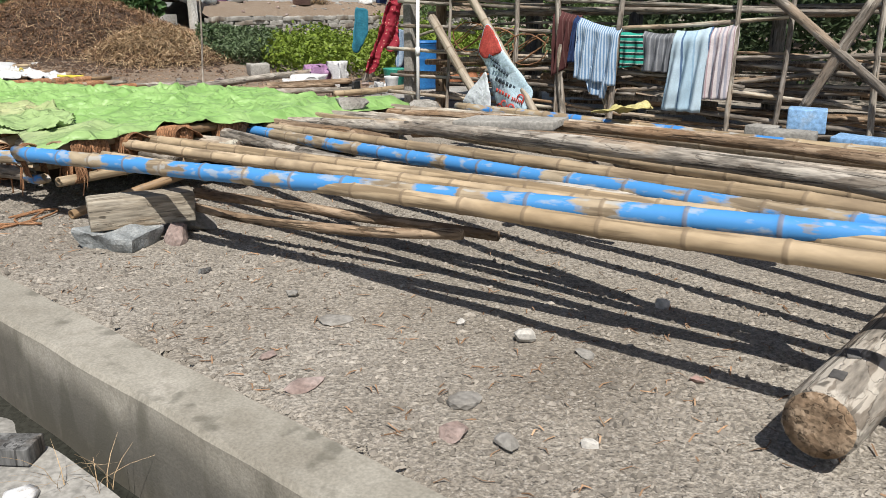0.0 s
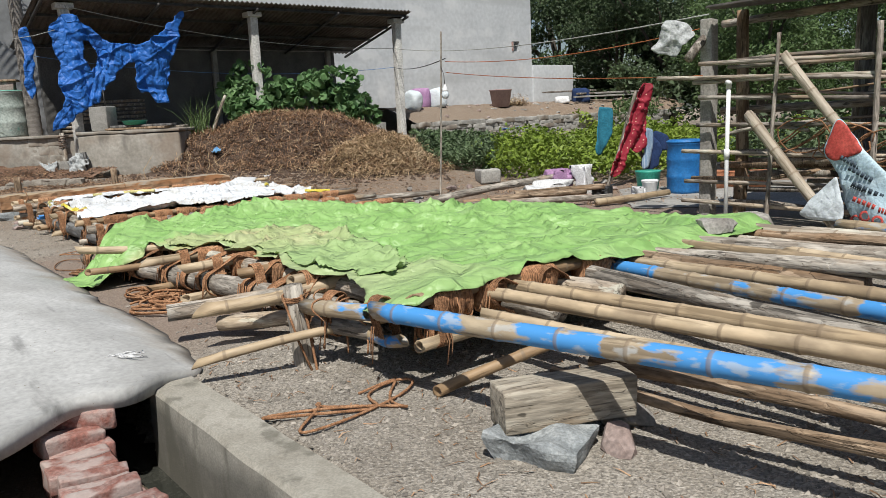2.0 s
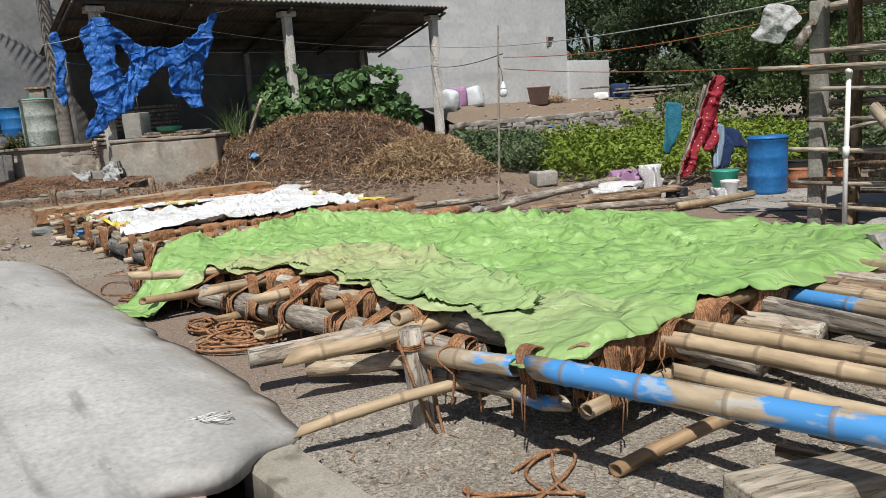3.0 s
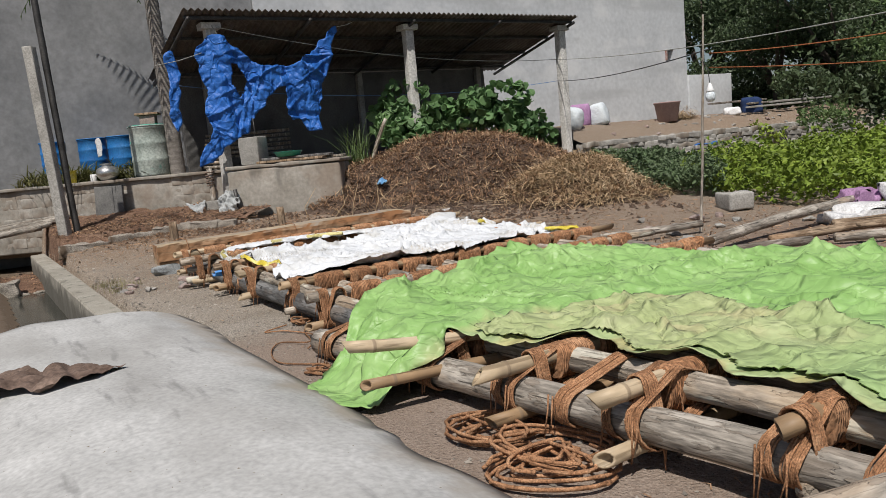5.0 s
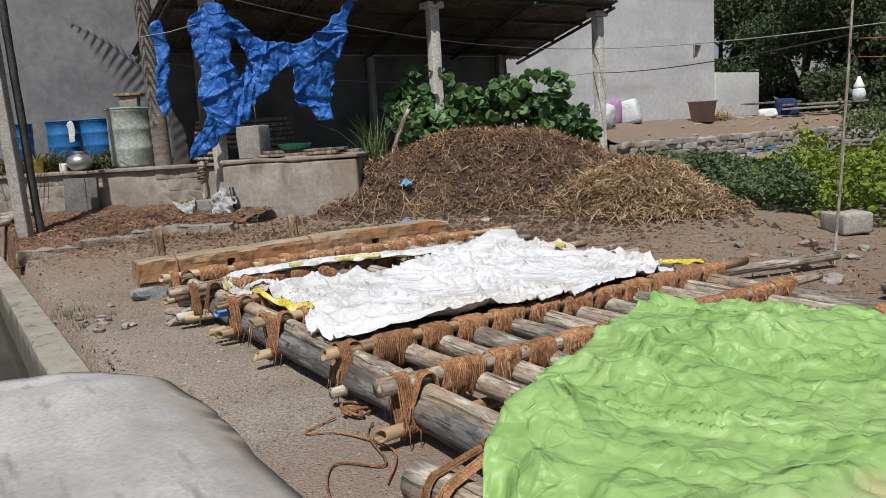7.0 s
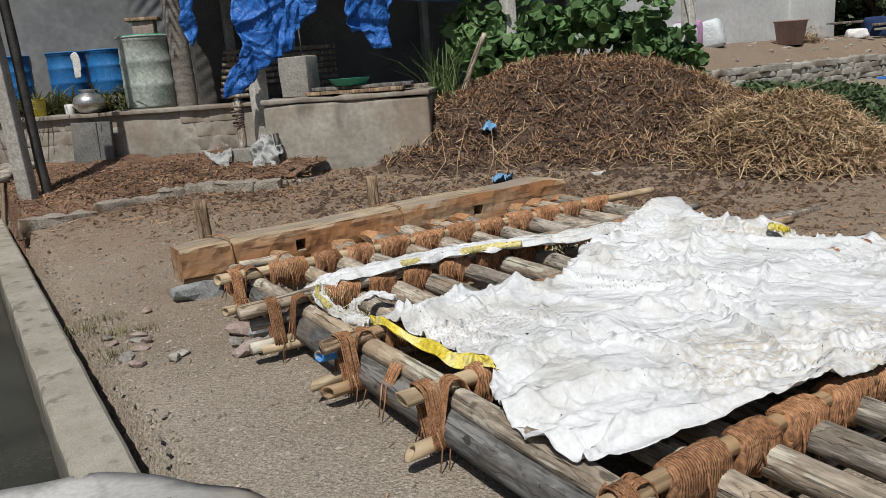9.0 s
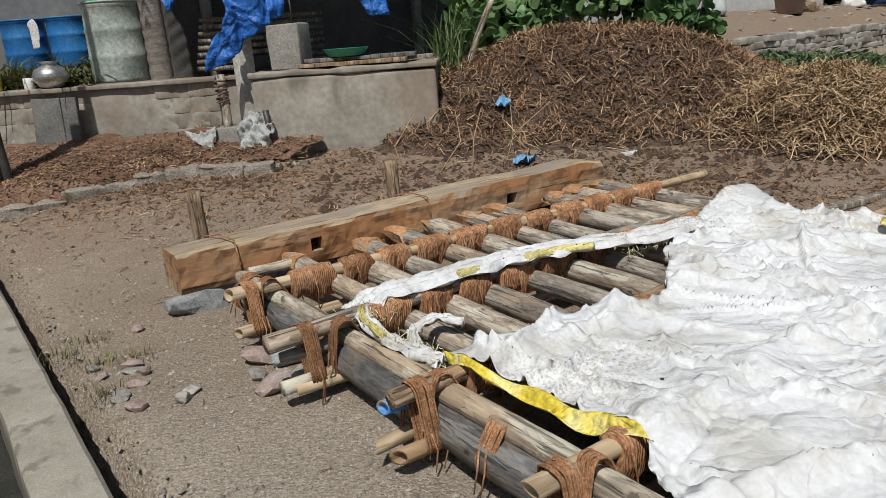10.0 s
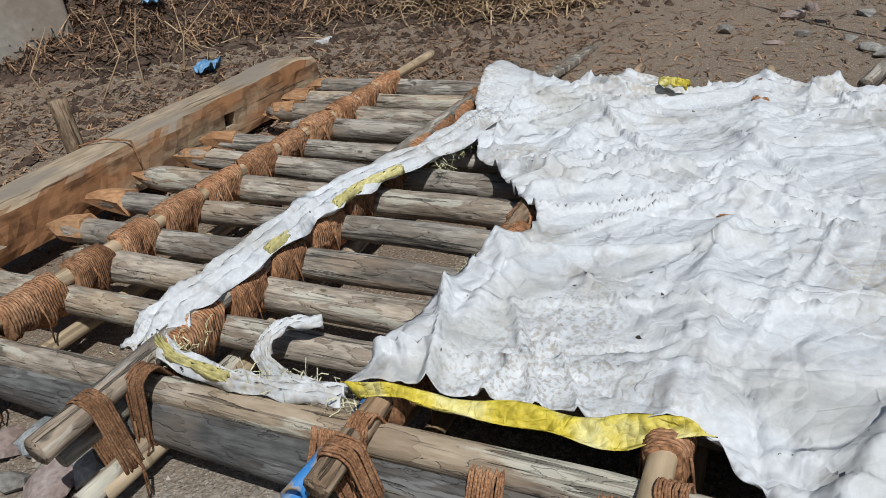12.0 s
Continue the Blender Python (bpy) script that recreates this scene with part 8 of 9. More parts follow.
# printed sack on the leaning bamboo
sack = thing("printed_sack", "white and red printed sack spread over a leaning bamboo", "sack", at=P(11, FW - 0.3, 0.6))
SK = [(10.82, 1.14), (10.9, 1.05), (11.08, 0.8), (11.28, 0.62), (11.46, 0.4), (11.4, 0.2), (11.2, 0.15), (11.0, 0.15), (10.9, 0.3), (10.84, 0.6), (10.68, 0.8)]
mS = FR @ Matrix(((1, 0, 0, 0), (0, 0, -1, FW - 0.32), (0, 1, 0, 0), (0, 0, 0, 1)))


def sack_d(x, y):
    return 0.05 * math.sin(9 * x + 3 * y) * (1.2 - y) + 0.02 * n3(x, y, 0, 6)


thicken(part("cloth", draped(SK, sack_d, 0.03, 0.01), SACKBLUE, sack, m=mS), 0.004)
thicken(part("red_top", draped([(10.825, 1.135), (10.9, 1.05), (11.06, 0.82), (10.79, 0.72), (10.69, 0.8)], lambda x, y: sack_d(x, y) + 0.006, 0.025, 0.0), SACKRED, sack, "red printed corner", m=mS), 0.003)
thicken(part("flap", draped([(10.84, 0.62), (10.7, 0.45), (10.48, 0.22), (10.7, 0.17), (10.92, 0.17), (10.9, 0.4)], lambda x, y: 0.03 + 0.04 * n3(x, y, 2, 5), 0.03, 0.01), SACKWHITE, sack, "plain white flap", m=mS), 0.004)
for k, (x, y, a, l) in enumerate(((10.95, 0.72, -28, .2), (11.05, 0.62, -28, .24), (11.12, 0.48, -22, .3), (11.02, 0.5, -22, .12), (11.12, 0.36, -20, .26), (11.3, 0.3, -15, .16))):
    bm = bmesh.new()
    for q in range(6):
        box(bm, -l / 2 + q * l / 6, -l / 2 + q * l / 6 + l * 0.11, -0.022, 0.022, 0, 0.003)
    part("print", bm, INK if k < 4 else SACKRED, sack, "row of printed bars", m=mS @ pose(x, y, sack_d(x, y) + 0.012, 0, 0, a))
for k, (x, y) in enumerate(((11.1, 0.25), (11.22, 0.22), (11.33, 0.33), (11.0, 0.2))):
    bm = lathe(bmesh.new(), [(0.03, 0), (0.05, 0.001), (0.05, 0.004), (0.03, 0.004)], 16)
    bmesh.ops.delete(bm, geom=[f for f in bm.faces if len(f.verts) > 4], context="FACES")
    part("print", bm, SACKRED, sack, "printed ring", m=mS @ pose(x, y, sack_d(x, y) + 0.014))
yb = draped([(-.36, -.1), (.1, -.16), (.34, .02), (.3, .14), (-.1, .12), (-.34, .1)], lambda x, y: 0.03 + 0.12 * abs(n3(x, y, 1, 4)) + 0.04 * abs(n3(x, y, 5, 11)), 0.02, 0.05)
thicken(lone("yellow_bag", yb, PALEYELLOW, "crumpled pale yellow bag on the poles", "bag", m=pose(1.9, 4.62, 0.43, 0, 0, 25)), 0.004)
for k, (s, w, sx, sy, sz, a, mat) in enumerate(((14.32, 4.85, .15, .12, .1, 14, BLUEPAINT), (14.0, 4.75, .12, .1, .06, -8, CEMENT), (14.28, 4.55, .2, .1, .06, 10, CEMENT), (14.85, 4.55, .24, .12, .06, -4, BLUEPAINT))):
    lone("painted_block", rough_box(-sx, sx, -sy, sy, 0, sz * 2, 0.1, 0.008, 0.012, 800 + k), mat, "cement block with patches of sky-blue paint" if mat is BLUEPAINT else "plain grey cement block beside the painted blocks", "block", "painted blocks", m=FR @ pose(s, w, 0.18 if k else 0.26, 0, 0, a))
for k in range(7):
    stone(*P(11.3 + 0.5 * k, 4.55 + 0.25 * math.sin(k * 2)).xy, 0.2, 0.14, 0.1, (STONE, CEMENT)[k % 2], "stone in the row before the fence", "stones by the fence", seed=820 + k, turn=40 * k)
stone(*P(10.25, 4.7).xy, 0.3, 0.2, 0.2, STONE, "large grey stone beside the fence", seed=830, turn=30)
lone("cement_slab", rough_box(-.4, .4, -.2, .2, 0, .06, .15, .01, .01, 6), CEMENT, "broken cement slab lying on the poles", "slab", m=FR @ pose(12.75, 2.75, 0.4, 0, -3, 12))

# ---- red cloth stand, drum, buckets, litter ----
tri_ = thing("pole_stand", "crossed poles propping up washing", "stand", at=(1.45, 13.9, 0))
for k, (a, b) in enumerate((((1.0, 13.6, -0.06), (1.75, 14.1, 1.6)), ((1.95, 14.1, -0.06), (1.45, 13.9, 1.15)), ((1.22, 14.25, -0.06), (1.6, 13.95, 1.55)))):
    pole("leg", a, b, 0.035, 0.028, STICK, tri_, seed=840 + k, sides=8)
bm = draped([(0.2, 0.12), (0.34, 0.1), (0.5, 0.22), (0.62, 0.6), (0.75, 0.5), (0.95, 0.55), (0.93, 0.8), (1.02, 1.2), (1.05, 1.62), (0.95, 1.68), (0.85, 1.66), (0.75, 1.4), (0.62, 1.1), (0.45, 0.65)], lambda x, y: 0.1 * abs(math.sin(13 * x - 6 * y + n3(x, y, 2, 2))) + 0.03 * n3(x, y, 0, 5), 0.018, 0.05)
add_folds(bm, 60, 91, (0.2, 0.1), (1.05, 1.7), 0.05, 0.05, 0.5)
mR = Matrix(((0.97, 0, 0.24, 0.78), (0.25, 0, -0.97, 13.55), (0, 1, 0, 0.03), (0, 0, 0, 1)))
thicken(lone("red_saree", bm, SAREE, "red dotted saree hung over crossed poles", "saree", "washing", m=mR), 0.004)
for nm, pts_, mat, lab, off in (("teal_cloth", [(0.05, 0.5), (0.25, 0.45), (0.42, 0.8), (0.4, 1.25), (0.2, 1.3), (0.12, 0.9)], TEALNET, "teal net cloth behind the saree", -0.15), ("navy_cloth", [(0.95, 0.2), (1.15, 0.1), (1.3, 0.2), (1.35, 0.55), (1.15, 0.85), (0.95, 0.9)], CLOTH_NAVY, "dark blue cloth behind the saree", -0.12), ("white_cloth", [(0.9, 0.15), (1.05, 0.2), (1.18, 0.5), (1.2, 0.85), (1.0, 0.9)], TOWEL_STRIPE, "pale striped cloth behind the saree", -0.06), ("navy_cloth", [(1.2, 0.5), (1.75, 0.42), (1.6, 0.62), (1.35, 0.8), (1.2, 0.82)], CLOTH_NAVY, "dark blue cloth on the line", -0.14)):
    bm = draped(pts_, lambda x, y: off + 0.06 * math.sin(14 * x + y) + 0.02 * n3(x, y, 3, 5), 0.035, 0.02)
    thicken(lone(nm, bm, mat, lab, "cloth", "washing", m=mR), 0.004)
barrel("blue_drum", 1.85, 12.2, -0.04, 0.265, 0.78, BLUEPLASTIC, "blue plastic drum with a lid standing in the yard", BLUEPLASTIC)
buck = thing("white_bucket", "small white plastic bucket beside the drum", "bucket", at=(1.28, 12.1, -0.04))
part("body", lathe(bmesh.new(), [(0.09, 0), (0.095, 0.01), (0.12, 0.2), (0.128, 0.21), (0.115, 0.2)], 20), PVC, buck, m=Matrix.Translation((1.28, 12.1, -0.04)))
part("lid", lathe(bmesh.new(), [(0.127, 0.21), (0.13, 0.23), (0.11, 0.235)], 20), PVC, buck, m=Matrix.Translation((1.28, 12.1, -0.04)))
lone("tub", lathe(bmesh.new(), [(0.15, 0), (0.16, 0.01), (0.2, 0.28), (0.21, 0.3), (0.18, 0.28)], 24), GREENPLASTIC, "dull green tub beside the drum", "tub", m=Matrix.Translation((1.45, 12.75, -0.02)))
for k, (x, y, sc_, mat, lab) in enumerate(((2.45, 12.5, .16, ORANGE, "clay-orange pot near the drum"), (2.8, 12.6, .14, ORANGE, "clay-orange pot near the drum"), (3.1, 12.4, .15, ORANGE, "broken clay pot near the drum"), (2.7, 13.1, .2, RUBBER, "old black tyre pile near the drum"))):
    lone("pot", lathe(bmesh.new(), [(sc_ * .7, 0), (sc_, .02), (sc_ * 1.1, sc_ * 1.2), (sc_ * .9, sc_ * 1.7), (sc_, sc_ * 1.8), (sc_ * .85, sc_ * 1.7)], 20), mat, lab, "pot", "pots", m=Matrix.Translation((x, y, -0.04)))
lone("paving", draped([(0.6, 10.6), (4.5, 9.6), (5.5, 12.5), (3.0, 13.4), (1.0, 13.0)], lambda x, y: ground_z(x, y) + 0.012 + 0.006 * n3(x, y, 0, 2), 0.15, 0.1, 3), CEMENT, "worn cement floor around the drum", "paving", kind="structure")
lit = [("crumpled_cloth", -0.1, 12.85, .42, .3, .16, PAPER, "crumpled white sheet on the ground"), ("crumpled_cloth", 0.15, 13.4, .24, .18, .26, LILAC, "lilac cloth heap on the ground"), ("crumpled_cloth", 0.55, 13.3, .2, .16, .3, PAPER, "white plastic heap on the ground"), ("crumpled_cloth", 0.6, 12.3, .16, .12, .1, RUBBER, "black plastic heap on the ground"), ("crumpled_cloth", 1.05, 11.9, .14, .1, .12, PAPER, "white cloth heap at the stand's foot"), ("stone_block", -0.9, 15.12, .24, .19, .14, CEMENT, "grey stone block near the plants")]
for k, (nm, x, y, rx, ry, rz, mat, lab) in enumerate(lit):
    bm = rough_box(-rx, rx, -ry, ry, 0, rz * 1.8, .1, .03, .03, k) if nm == "stone_block" else stone_bm(rx, ry, rz, 850 + k, 4, 0.9, 0.4)
    lone(nm, bm, mat, lab, "stone" if nm == "stone_block" else "cloth", m=pose(x, y, ground_z(x, y) + (0 if nm == "stone_block" else rz * 0.4), 0, 0, 20 * k))
pole("log", (-2.2, 11.55, 0.08), (0.2, 13.5, 0.2), 0.06, 0.055, GREYLOG, None, seed=860)
tagged(bpy.data.objects[scene.collection.objects[-1].name], "long grey log lying on rubble behind the frame", "log")
for k, (x0, y0, x1, y1, z, mat) in enumerate(((-1.6, 11.5, 0.3, 12.1, 0.05, BROWNLOG), (-1.0, 11.4, 0.5, 11.3, 0.04, GREYLOG), (-0.8, 11.9, 0.6, 12.2, 0.1, BROWNLOG), (-2.6, 10.9, -1.3, 11.2, 0.04, STICK), (0.2, 11.0, 1.4, 11.6, 0.03, CANE), (-3.2, 12.6, -1.9, 13.1, 0.06, GREYLOG))):
    ob = pole("log", (x0, y0, z), (x1, y1, z + 0.02), 0.05, 0.045, mat, None, seed=870 + k)
    tagged(ob, "weathered log lying on the ground behind the frame", "log", "logs behind the frame")
for k in range(26):
    x, y = r2.uniform(-2.4, 1.2), r2.uniform(11.3, 14.6)
    stone(x, y, r2.uniform(.05, .13), r2.uniform(.05, .1), r2.uniform(.02, .05), (STONE, CEMENT, PINKROCK)[k % 3], "rubble stone in the yard behind the frame", "yard rubble", seed=880 + k, turn=r2.uniform(0, 180))
bits = []
for k in range(2600):
    x, y = r2.uniform(-4.5, 2.2), r2.uniform(11.0, 16.2)
    bits.append((x, y, ground_z(x, y) + 0.006))
lone("yard_litter", list_mesh("yard_litter", *strands(bits, 0.13, 0.006, 97, 0.15), DUNGSTRAW), DUNGSTRAW, "straw and twigs scattered behind the frame", "litter", kind="stuff")
bits = []
for k in range(4200):
    x, y = r2.gauss(-6.2, 1.5), r2.gauss(15.3, 0.75)
    bits.append((x, y, ground_z(x, y) + 0.008))
lone("dung_litter", list_mesh("dung_litter", *strands(bits, 0.14, 0.006, 96, 0.2), DUNGSTRAW), DUNGSTRAW, "brown straw litter spilled from the dung heap", "litter", kind="stuff")
# lamp on a pole
lamp = thing("lamp_pole", "thin pole with an unlit bulb hung from it", "lamp pole", at=(-1.77, 13.22, -0.04))
pole("pole", (-1.88, 13.22, -0.1), (-1.74, 13.2, 2.62), 0.017, 0.013, GREYLOG, lamp, seed=900, sides=8)
part("bulb", lathe(bmesh.new(), [(0.02, -0.12), (0.05, -0.1), (0.062, -0.05), (0.05, -0.01), (0.03, 0.01)], 16), GLASS_LAMP, lamp, "pale bulb", m=Matrix.Translation((-1.72, 13.1, 1.68)))
part("holder", lathe(bmesh.new(), [(0.045, 0.0), (0.05, 0.02), (0.03, 0.06), (0.012, 0.11)], 16), PVC, lamp, "white plastic holder", m=Matrix.Translation((-1.72, 13.1, 1.68)))
part("wire", tube(bmesh.new(), [(-1.72, 13.1, 1.78), (-1.73, 13.13, 1.95), (-1.77, 13.2, 2.08)], 0.005, 5), WIRE, lamp)


def wire(a, b, sag, mat, label, r=0.008):
    a, b = Vector(a), Vector(b)
    pts_ = [a + (b - a) * (i / 24) - Vector((0, 0, sag * 4 * (i / 24) * (1 - i / 24))) for i in range(25)]
    lone("cable", tube(bmesh.new(), pts_, r, 5), mat, label, "cable", "cables")


wire((-11.2, 19.25, 3.15), P(-4.75, 11.3, 2.75), 0.3, WIREBLUE, "blue washing line tied between palm and post")
wire(P(-4.75, 11.3, 2.75), (-1.69, 13.2, 2.2), 0.1, WIRE, "dark cable running to the lamp pole")
wire(P(-4.4, 2.5, 4.0), P(-4.8, 11.3, 3.3), 0.25, WIREPALE, "pale cable along the shed's front")
wire(P(-4.8, 11.3, 3.3), P(9.15, 5.6, 2.25), 0.2, WIREPALE, "pale cable across the yard")
wire((-1.69, 13.2, 2.15), P(9.15, 5.6, 2.12), 0.12, MARK, "orange cable across the yard", 0.006)
wire((-1.69, 13.2, 1.98), P(9.15, 5.5, 1.6), 0.06, MARK, "red washing line across the yard", 0.006)

# ---- plants ----
def shrub(name, cx, cy, cz, rx, ry, rz, n, size, mat, label, sides=8, stretch=1.05, up=0.8, seed=0, stems=7):
    t = thing(name, label, "shrub", at=(cx, cy, ground_z(cx, cy)))
    rr = random.Random(seed)
    lobes = [(Vector((rr.gauss(0, .5) * rx, rr.gauss(0, .45) * ry, rr.uniform(-.5, .6) * rz)), rr.uniform(.35, .6)) for _ in range(9)]
    pts_ = []
    while len(pts_) < n:
        c, f = lobes[rr.randrange(9)]
        d = Vector((rr.gauss(0, 1), rr.gauss(0, 1), rr.gauss(0, 1))).normalized() * rr.uniform(0.75, 1.05)
        q = c + Vector((d.x * rx, d.y * ry, d.z * rz)) * f
        pts_.append(Vector((cx, cy, cz)) + q)
    bm = bmesh.new()
    for k in range(stems):
        e = pts_[k * 7]
        tube(bm, [(cx + rr.gauss(0, .1), cy + rr.gauss(0, .1), ground_z(cx, cy)), ((cx + e.x) / 2, (cy + e.y) / 2, (cz + ground_z(cx, cy)) / 2), e], [0.025, 0.018, 0.008], 6)
    part("stem", bm, TREEBARK, t)
    part("crown", list_mesh("crown", *leaf_cloud(pts_, size, seed + 1, up, sides, stretch), mat), mat, t)
    return t


shrub("round_leaf_shrub", -5.7, 20.9, 2.0, 1.2, 0.7, 0.95, 1000, 0.2, LEAF_ROUND, "large shrub with round dark green leaves behind the heap", seed=11)
shrub("round_leaf_shrub", -4.75, 21.0, 1.95, 0.75, 0.6, 0.75, 520, 0.2, LEAF_ROUND, "large shrub with round dark green leaves behind the heap", seed=12)
shrub("round_leaf_shrub", -3.65, 20.6, 1.5, 0.4, 0.4, 0.5, 240, 0.18, LEAF_ROUND, "smaller shrub with round green leaves beside the heap", seed=13)
lone("blade_plant", blades(bmesh.new(), 0, 0, 0, 70, 1.0, 0.3, 0.014, 0.9, 14), LEAF_BLADE, "clump of long narrow green blades beside the platform", "plant", m=Matrix.Translation((-7.2, 18.7, 1.1)))
pole("stick", (-6.95, 18.9, 1.2), (-6.6, 18.9, 2.0), 0.04, 0.035, PALELOG, None, seed=905)
tagged(bpy.data.objects[scene.collection.objects[-1].name], "pale leaning stick beside the shrub", "stick")


def patch(name, poly, h, n, size, mat, label, seed, stretch=1.5, sides=4):
    rr = random.Random(seed)
    xs_, ys_ = [p[0] for p in poly], [p[1] for p in poly]
    pts_ = []
    while len(pts_) < n:
        x, y = rr.uniform(min(xs_), max(xs_)), rr.uniform(min(ys_), max(ys_))
        if inside(poly, x, y):
            hh = h * (0.55 + 0.75 * (0.5 + n3(x, y, seed, 0.9))) * (0.7 + 0.5 * n3(x, y, seed + 3, 3.0) + 0.3)
            pts_.append((x, y, ground_z(x, y) + max(0.03, hh * rr.random() ** 0.45)))
    lone(name, list_mesh(name, *leaf_cloud(pts_, size, seed, 1.2, sides, stretch), mat), mat, label, "plants", kind="stuff")


patch("creeper_bed", [(-0.9, 17.6), (-0.75, 16.2), (-0.45, 15.2), (0.2, 14.95), (1.2, 14.7), (2.6, 14.6), (5, 15.0), (9, 17), (9, 22.5), (3, 22.2), (-0.2, 20.2), (-1.0, 18.6)], 0.6, 30000, 0.075, LEAF_LIME, "dense bed of yellow-green leafy creepers", 21)
patch("grey_herbs", [(-2.1, 16.9), (-0.7, 16.4), (-0.4, 17.2), (-0.7, 19.0), (-1.4, 19.6), (-2.3, 18.4)], 0.5, 5500, 0.05, LEAF_GREY, "bushy grey-green herbs beside the dung heap", 22, 2.0)
patch("grey_herbs", [(-2.4, 20.5), (0.5, 20.5), (2.0, 22.5), (-2.2, 22.0)], 0.25, 1800, 0.07, LEAF_GREY, "low grey-green weeds below the terrace", 23, 2.0)
patch("terrace_weeds", [tuple(P(-4.3, 19.0).xy), tuple(P(-4.3, 20.4).xy), tuple(P(-4.7, 20.4).xy), tuple(P(-4.7, 19.0).xy)], 0.75, 420, 0.1, LEAF_LIME, "green creeper spilling over the terrace wall", 24)
patch("bush_behind_stand", [(3.4, 13.8), (5, 13), (9, 12), (10, 16), (4, 16)], 0.9, 9000, 0.08, LEAF_GREY, "wild bushes behind the yard", 25)
patch("bush_behind_stand", [(4.2, 9.5), (7, 8), (11, 6), (13, 10), (6, 12)], 2.6, 16000, 0.09, LEAF_DARK, "wild bushes behind the fence", 26)
lone("blue_sheet", draped([(-.4, -.2), (.4, -.15), (.3, .25), (-.35, .2)], lambda x, y: 0.1 * abs(n3(x, y, 0, 5)), 0.04, 0.05), BLUETARP, "blue plastic scrap among the weeds", "plastic scrap", m=Matrix.Translation((0.5, 21.5, ground_z(0.5, 21.5) + 0.45)))
# grass tufts beside the drain
for k, (s, w) in enumerate(((0.2, -0.75), (0.45, -0.62), (0.65, -0.8), (0.9, -0.68), (0.05, -0.6), (0.5, -0.45))):
    p = P(s, w)
    lone("grass_tuft", blades(bmesh.new(), 0, 0, 0, 60, 0.09, 0.16, 0.003, 1.0, 930 + k), LEAF_DRY, "sparse tuft of dry green grass beside the drain", "grass", "grass tufts", m=Matrix.Translation((p.x, p.y, ground_z(p.x, p.y))))

# palm
palm = thing("coconut_palm", "coconut palm with a ringed grey trunk before the house", "palm", at=(-11.26, 19.3, 1.2))
bm = bmesh.new()
zs_ = [1.1 + 0.09 * i for i in range(60)]
tube(bm, [(-11.24 + 0.02 * math.sin(z) - 0.012 * (z - 1), 19.3, z) for z in zs_], [(0.155 - 0.005 * (z - 1)) * (1.05 if i % 2 else 0.97) for i, z in enumerate(zs_)], 14)
part("trunk", bm, PALMTRUNK, palm)
for k in range(11):
    a = 2.1 + k * 0.5712 * 1.1
    vs, fs = [], []
    rr = random.Random(940 + k)
    L, droop = 2.6, rr.uniform(0.5, 0.95)
    spine = []
    for i in range(26):
        f = i / 25
        spine.append(Vector((-11.3 + math.cos(a) * L * f, 19.3 + math.sin(a) * L * f, 6.35 + 1.1 * math.sin(1.6 * f) * 0.6 - droop * 2.4 * f * f)))
    for i in range(2, 26):
        t = (spine[i] - spine[i - 1]).normalized()
        sd = t.cross(Vector((0, 0, 1))).normalized()
        ll = 0.75 * math.sin(math.pi * min(1, 0.15 + 0.85 * i / 25)) + 0.1
        for sg in (-1, 1):
            for h in (0, 0.5):
                b0 = spine[i] - t * 0.05 * h
                d = (sd * sg * 0.75 + t * 0.5 + Vector((0, 0, -0.75))).normalized() * ll * rr.uniform(.8, 1.1)
                b = len(vs)
                vs += [(b0 - t * 0.018)[:], (b0 + t * 0.018)[:], (b0 + d * 0.6 + t * 0.014)[:], (b0 + d)[:]]
                fs.append((b, b + 1, b + 2, b + 3))
    fr = part("frond", list_mesh("frond", vs, fs, LEAF_TREE), LEAF_TREE, palm)
    part("rib", tube(bmesh.new(), spine[::5], [0.03, 0.024, 0.018, 0.013, 0.008, 0.004], 5), LEAF_BLADE, fr)

# posts at the edge of the yard
cp = thing("concrete_post", "leaning grey concrete post at the yard's edge", "post", at=(-12.7, 17.0, 0.25))
part("shaft", rough_box(-.085, .085, -.08, .08, 0, 3.5, .3, .006, .012, 3), CEMENT, cp, m=pose(-12.2, 16.42, 0.2, 0, -2.2, 0))
pole("steel_pole", (-12.1, 16.65, 0.1), (-12.3, 16.65, 6.2), 0.06, 0.055, STEEL, None, seed=950, sides=12)
tagged(bpy.data.objects[scene.collection.objects[-1].name], "leaning dark iron pole at the yard's edge", "pole")
for k in range(4):
    ob = pole("log", (-14.6 + 0.1 * k, 16.3 + 0.22 * k, 0.3 + 0.07 * k), (-13.2 + 0.1 * k, 17.3 + 0.2 * k, 0.5 + 0.05 * k), 0.06, 0.06, GREYLOG, None, seed=955 + k)
    tagged(ob, "grey log stacked at the yard's edge", "log", "logs at the edge")


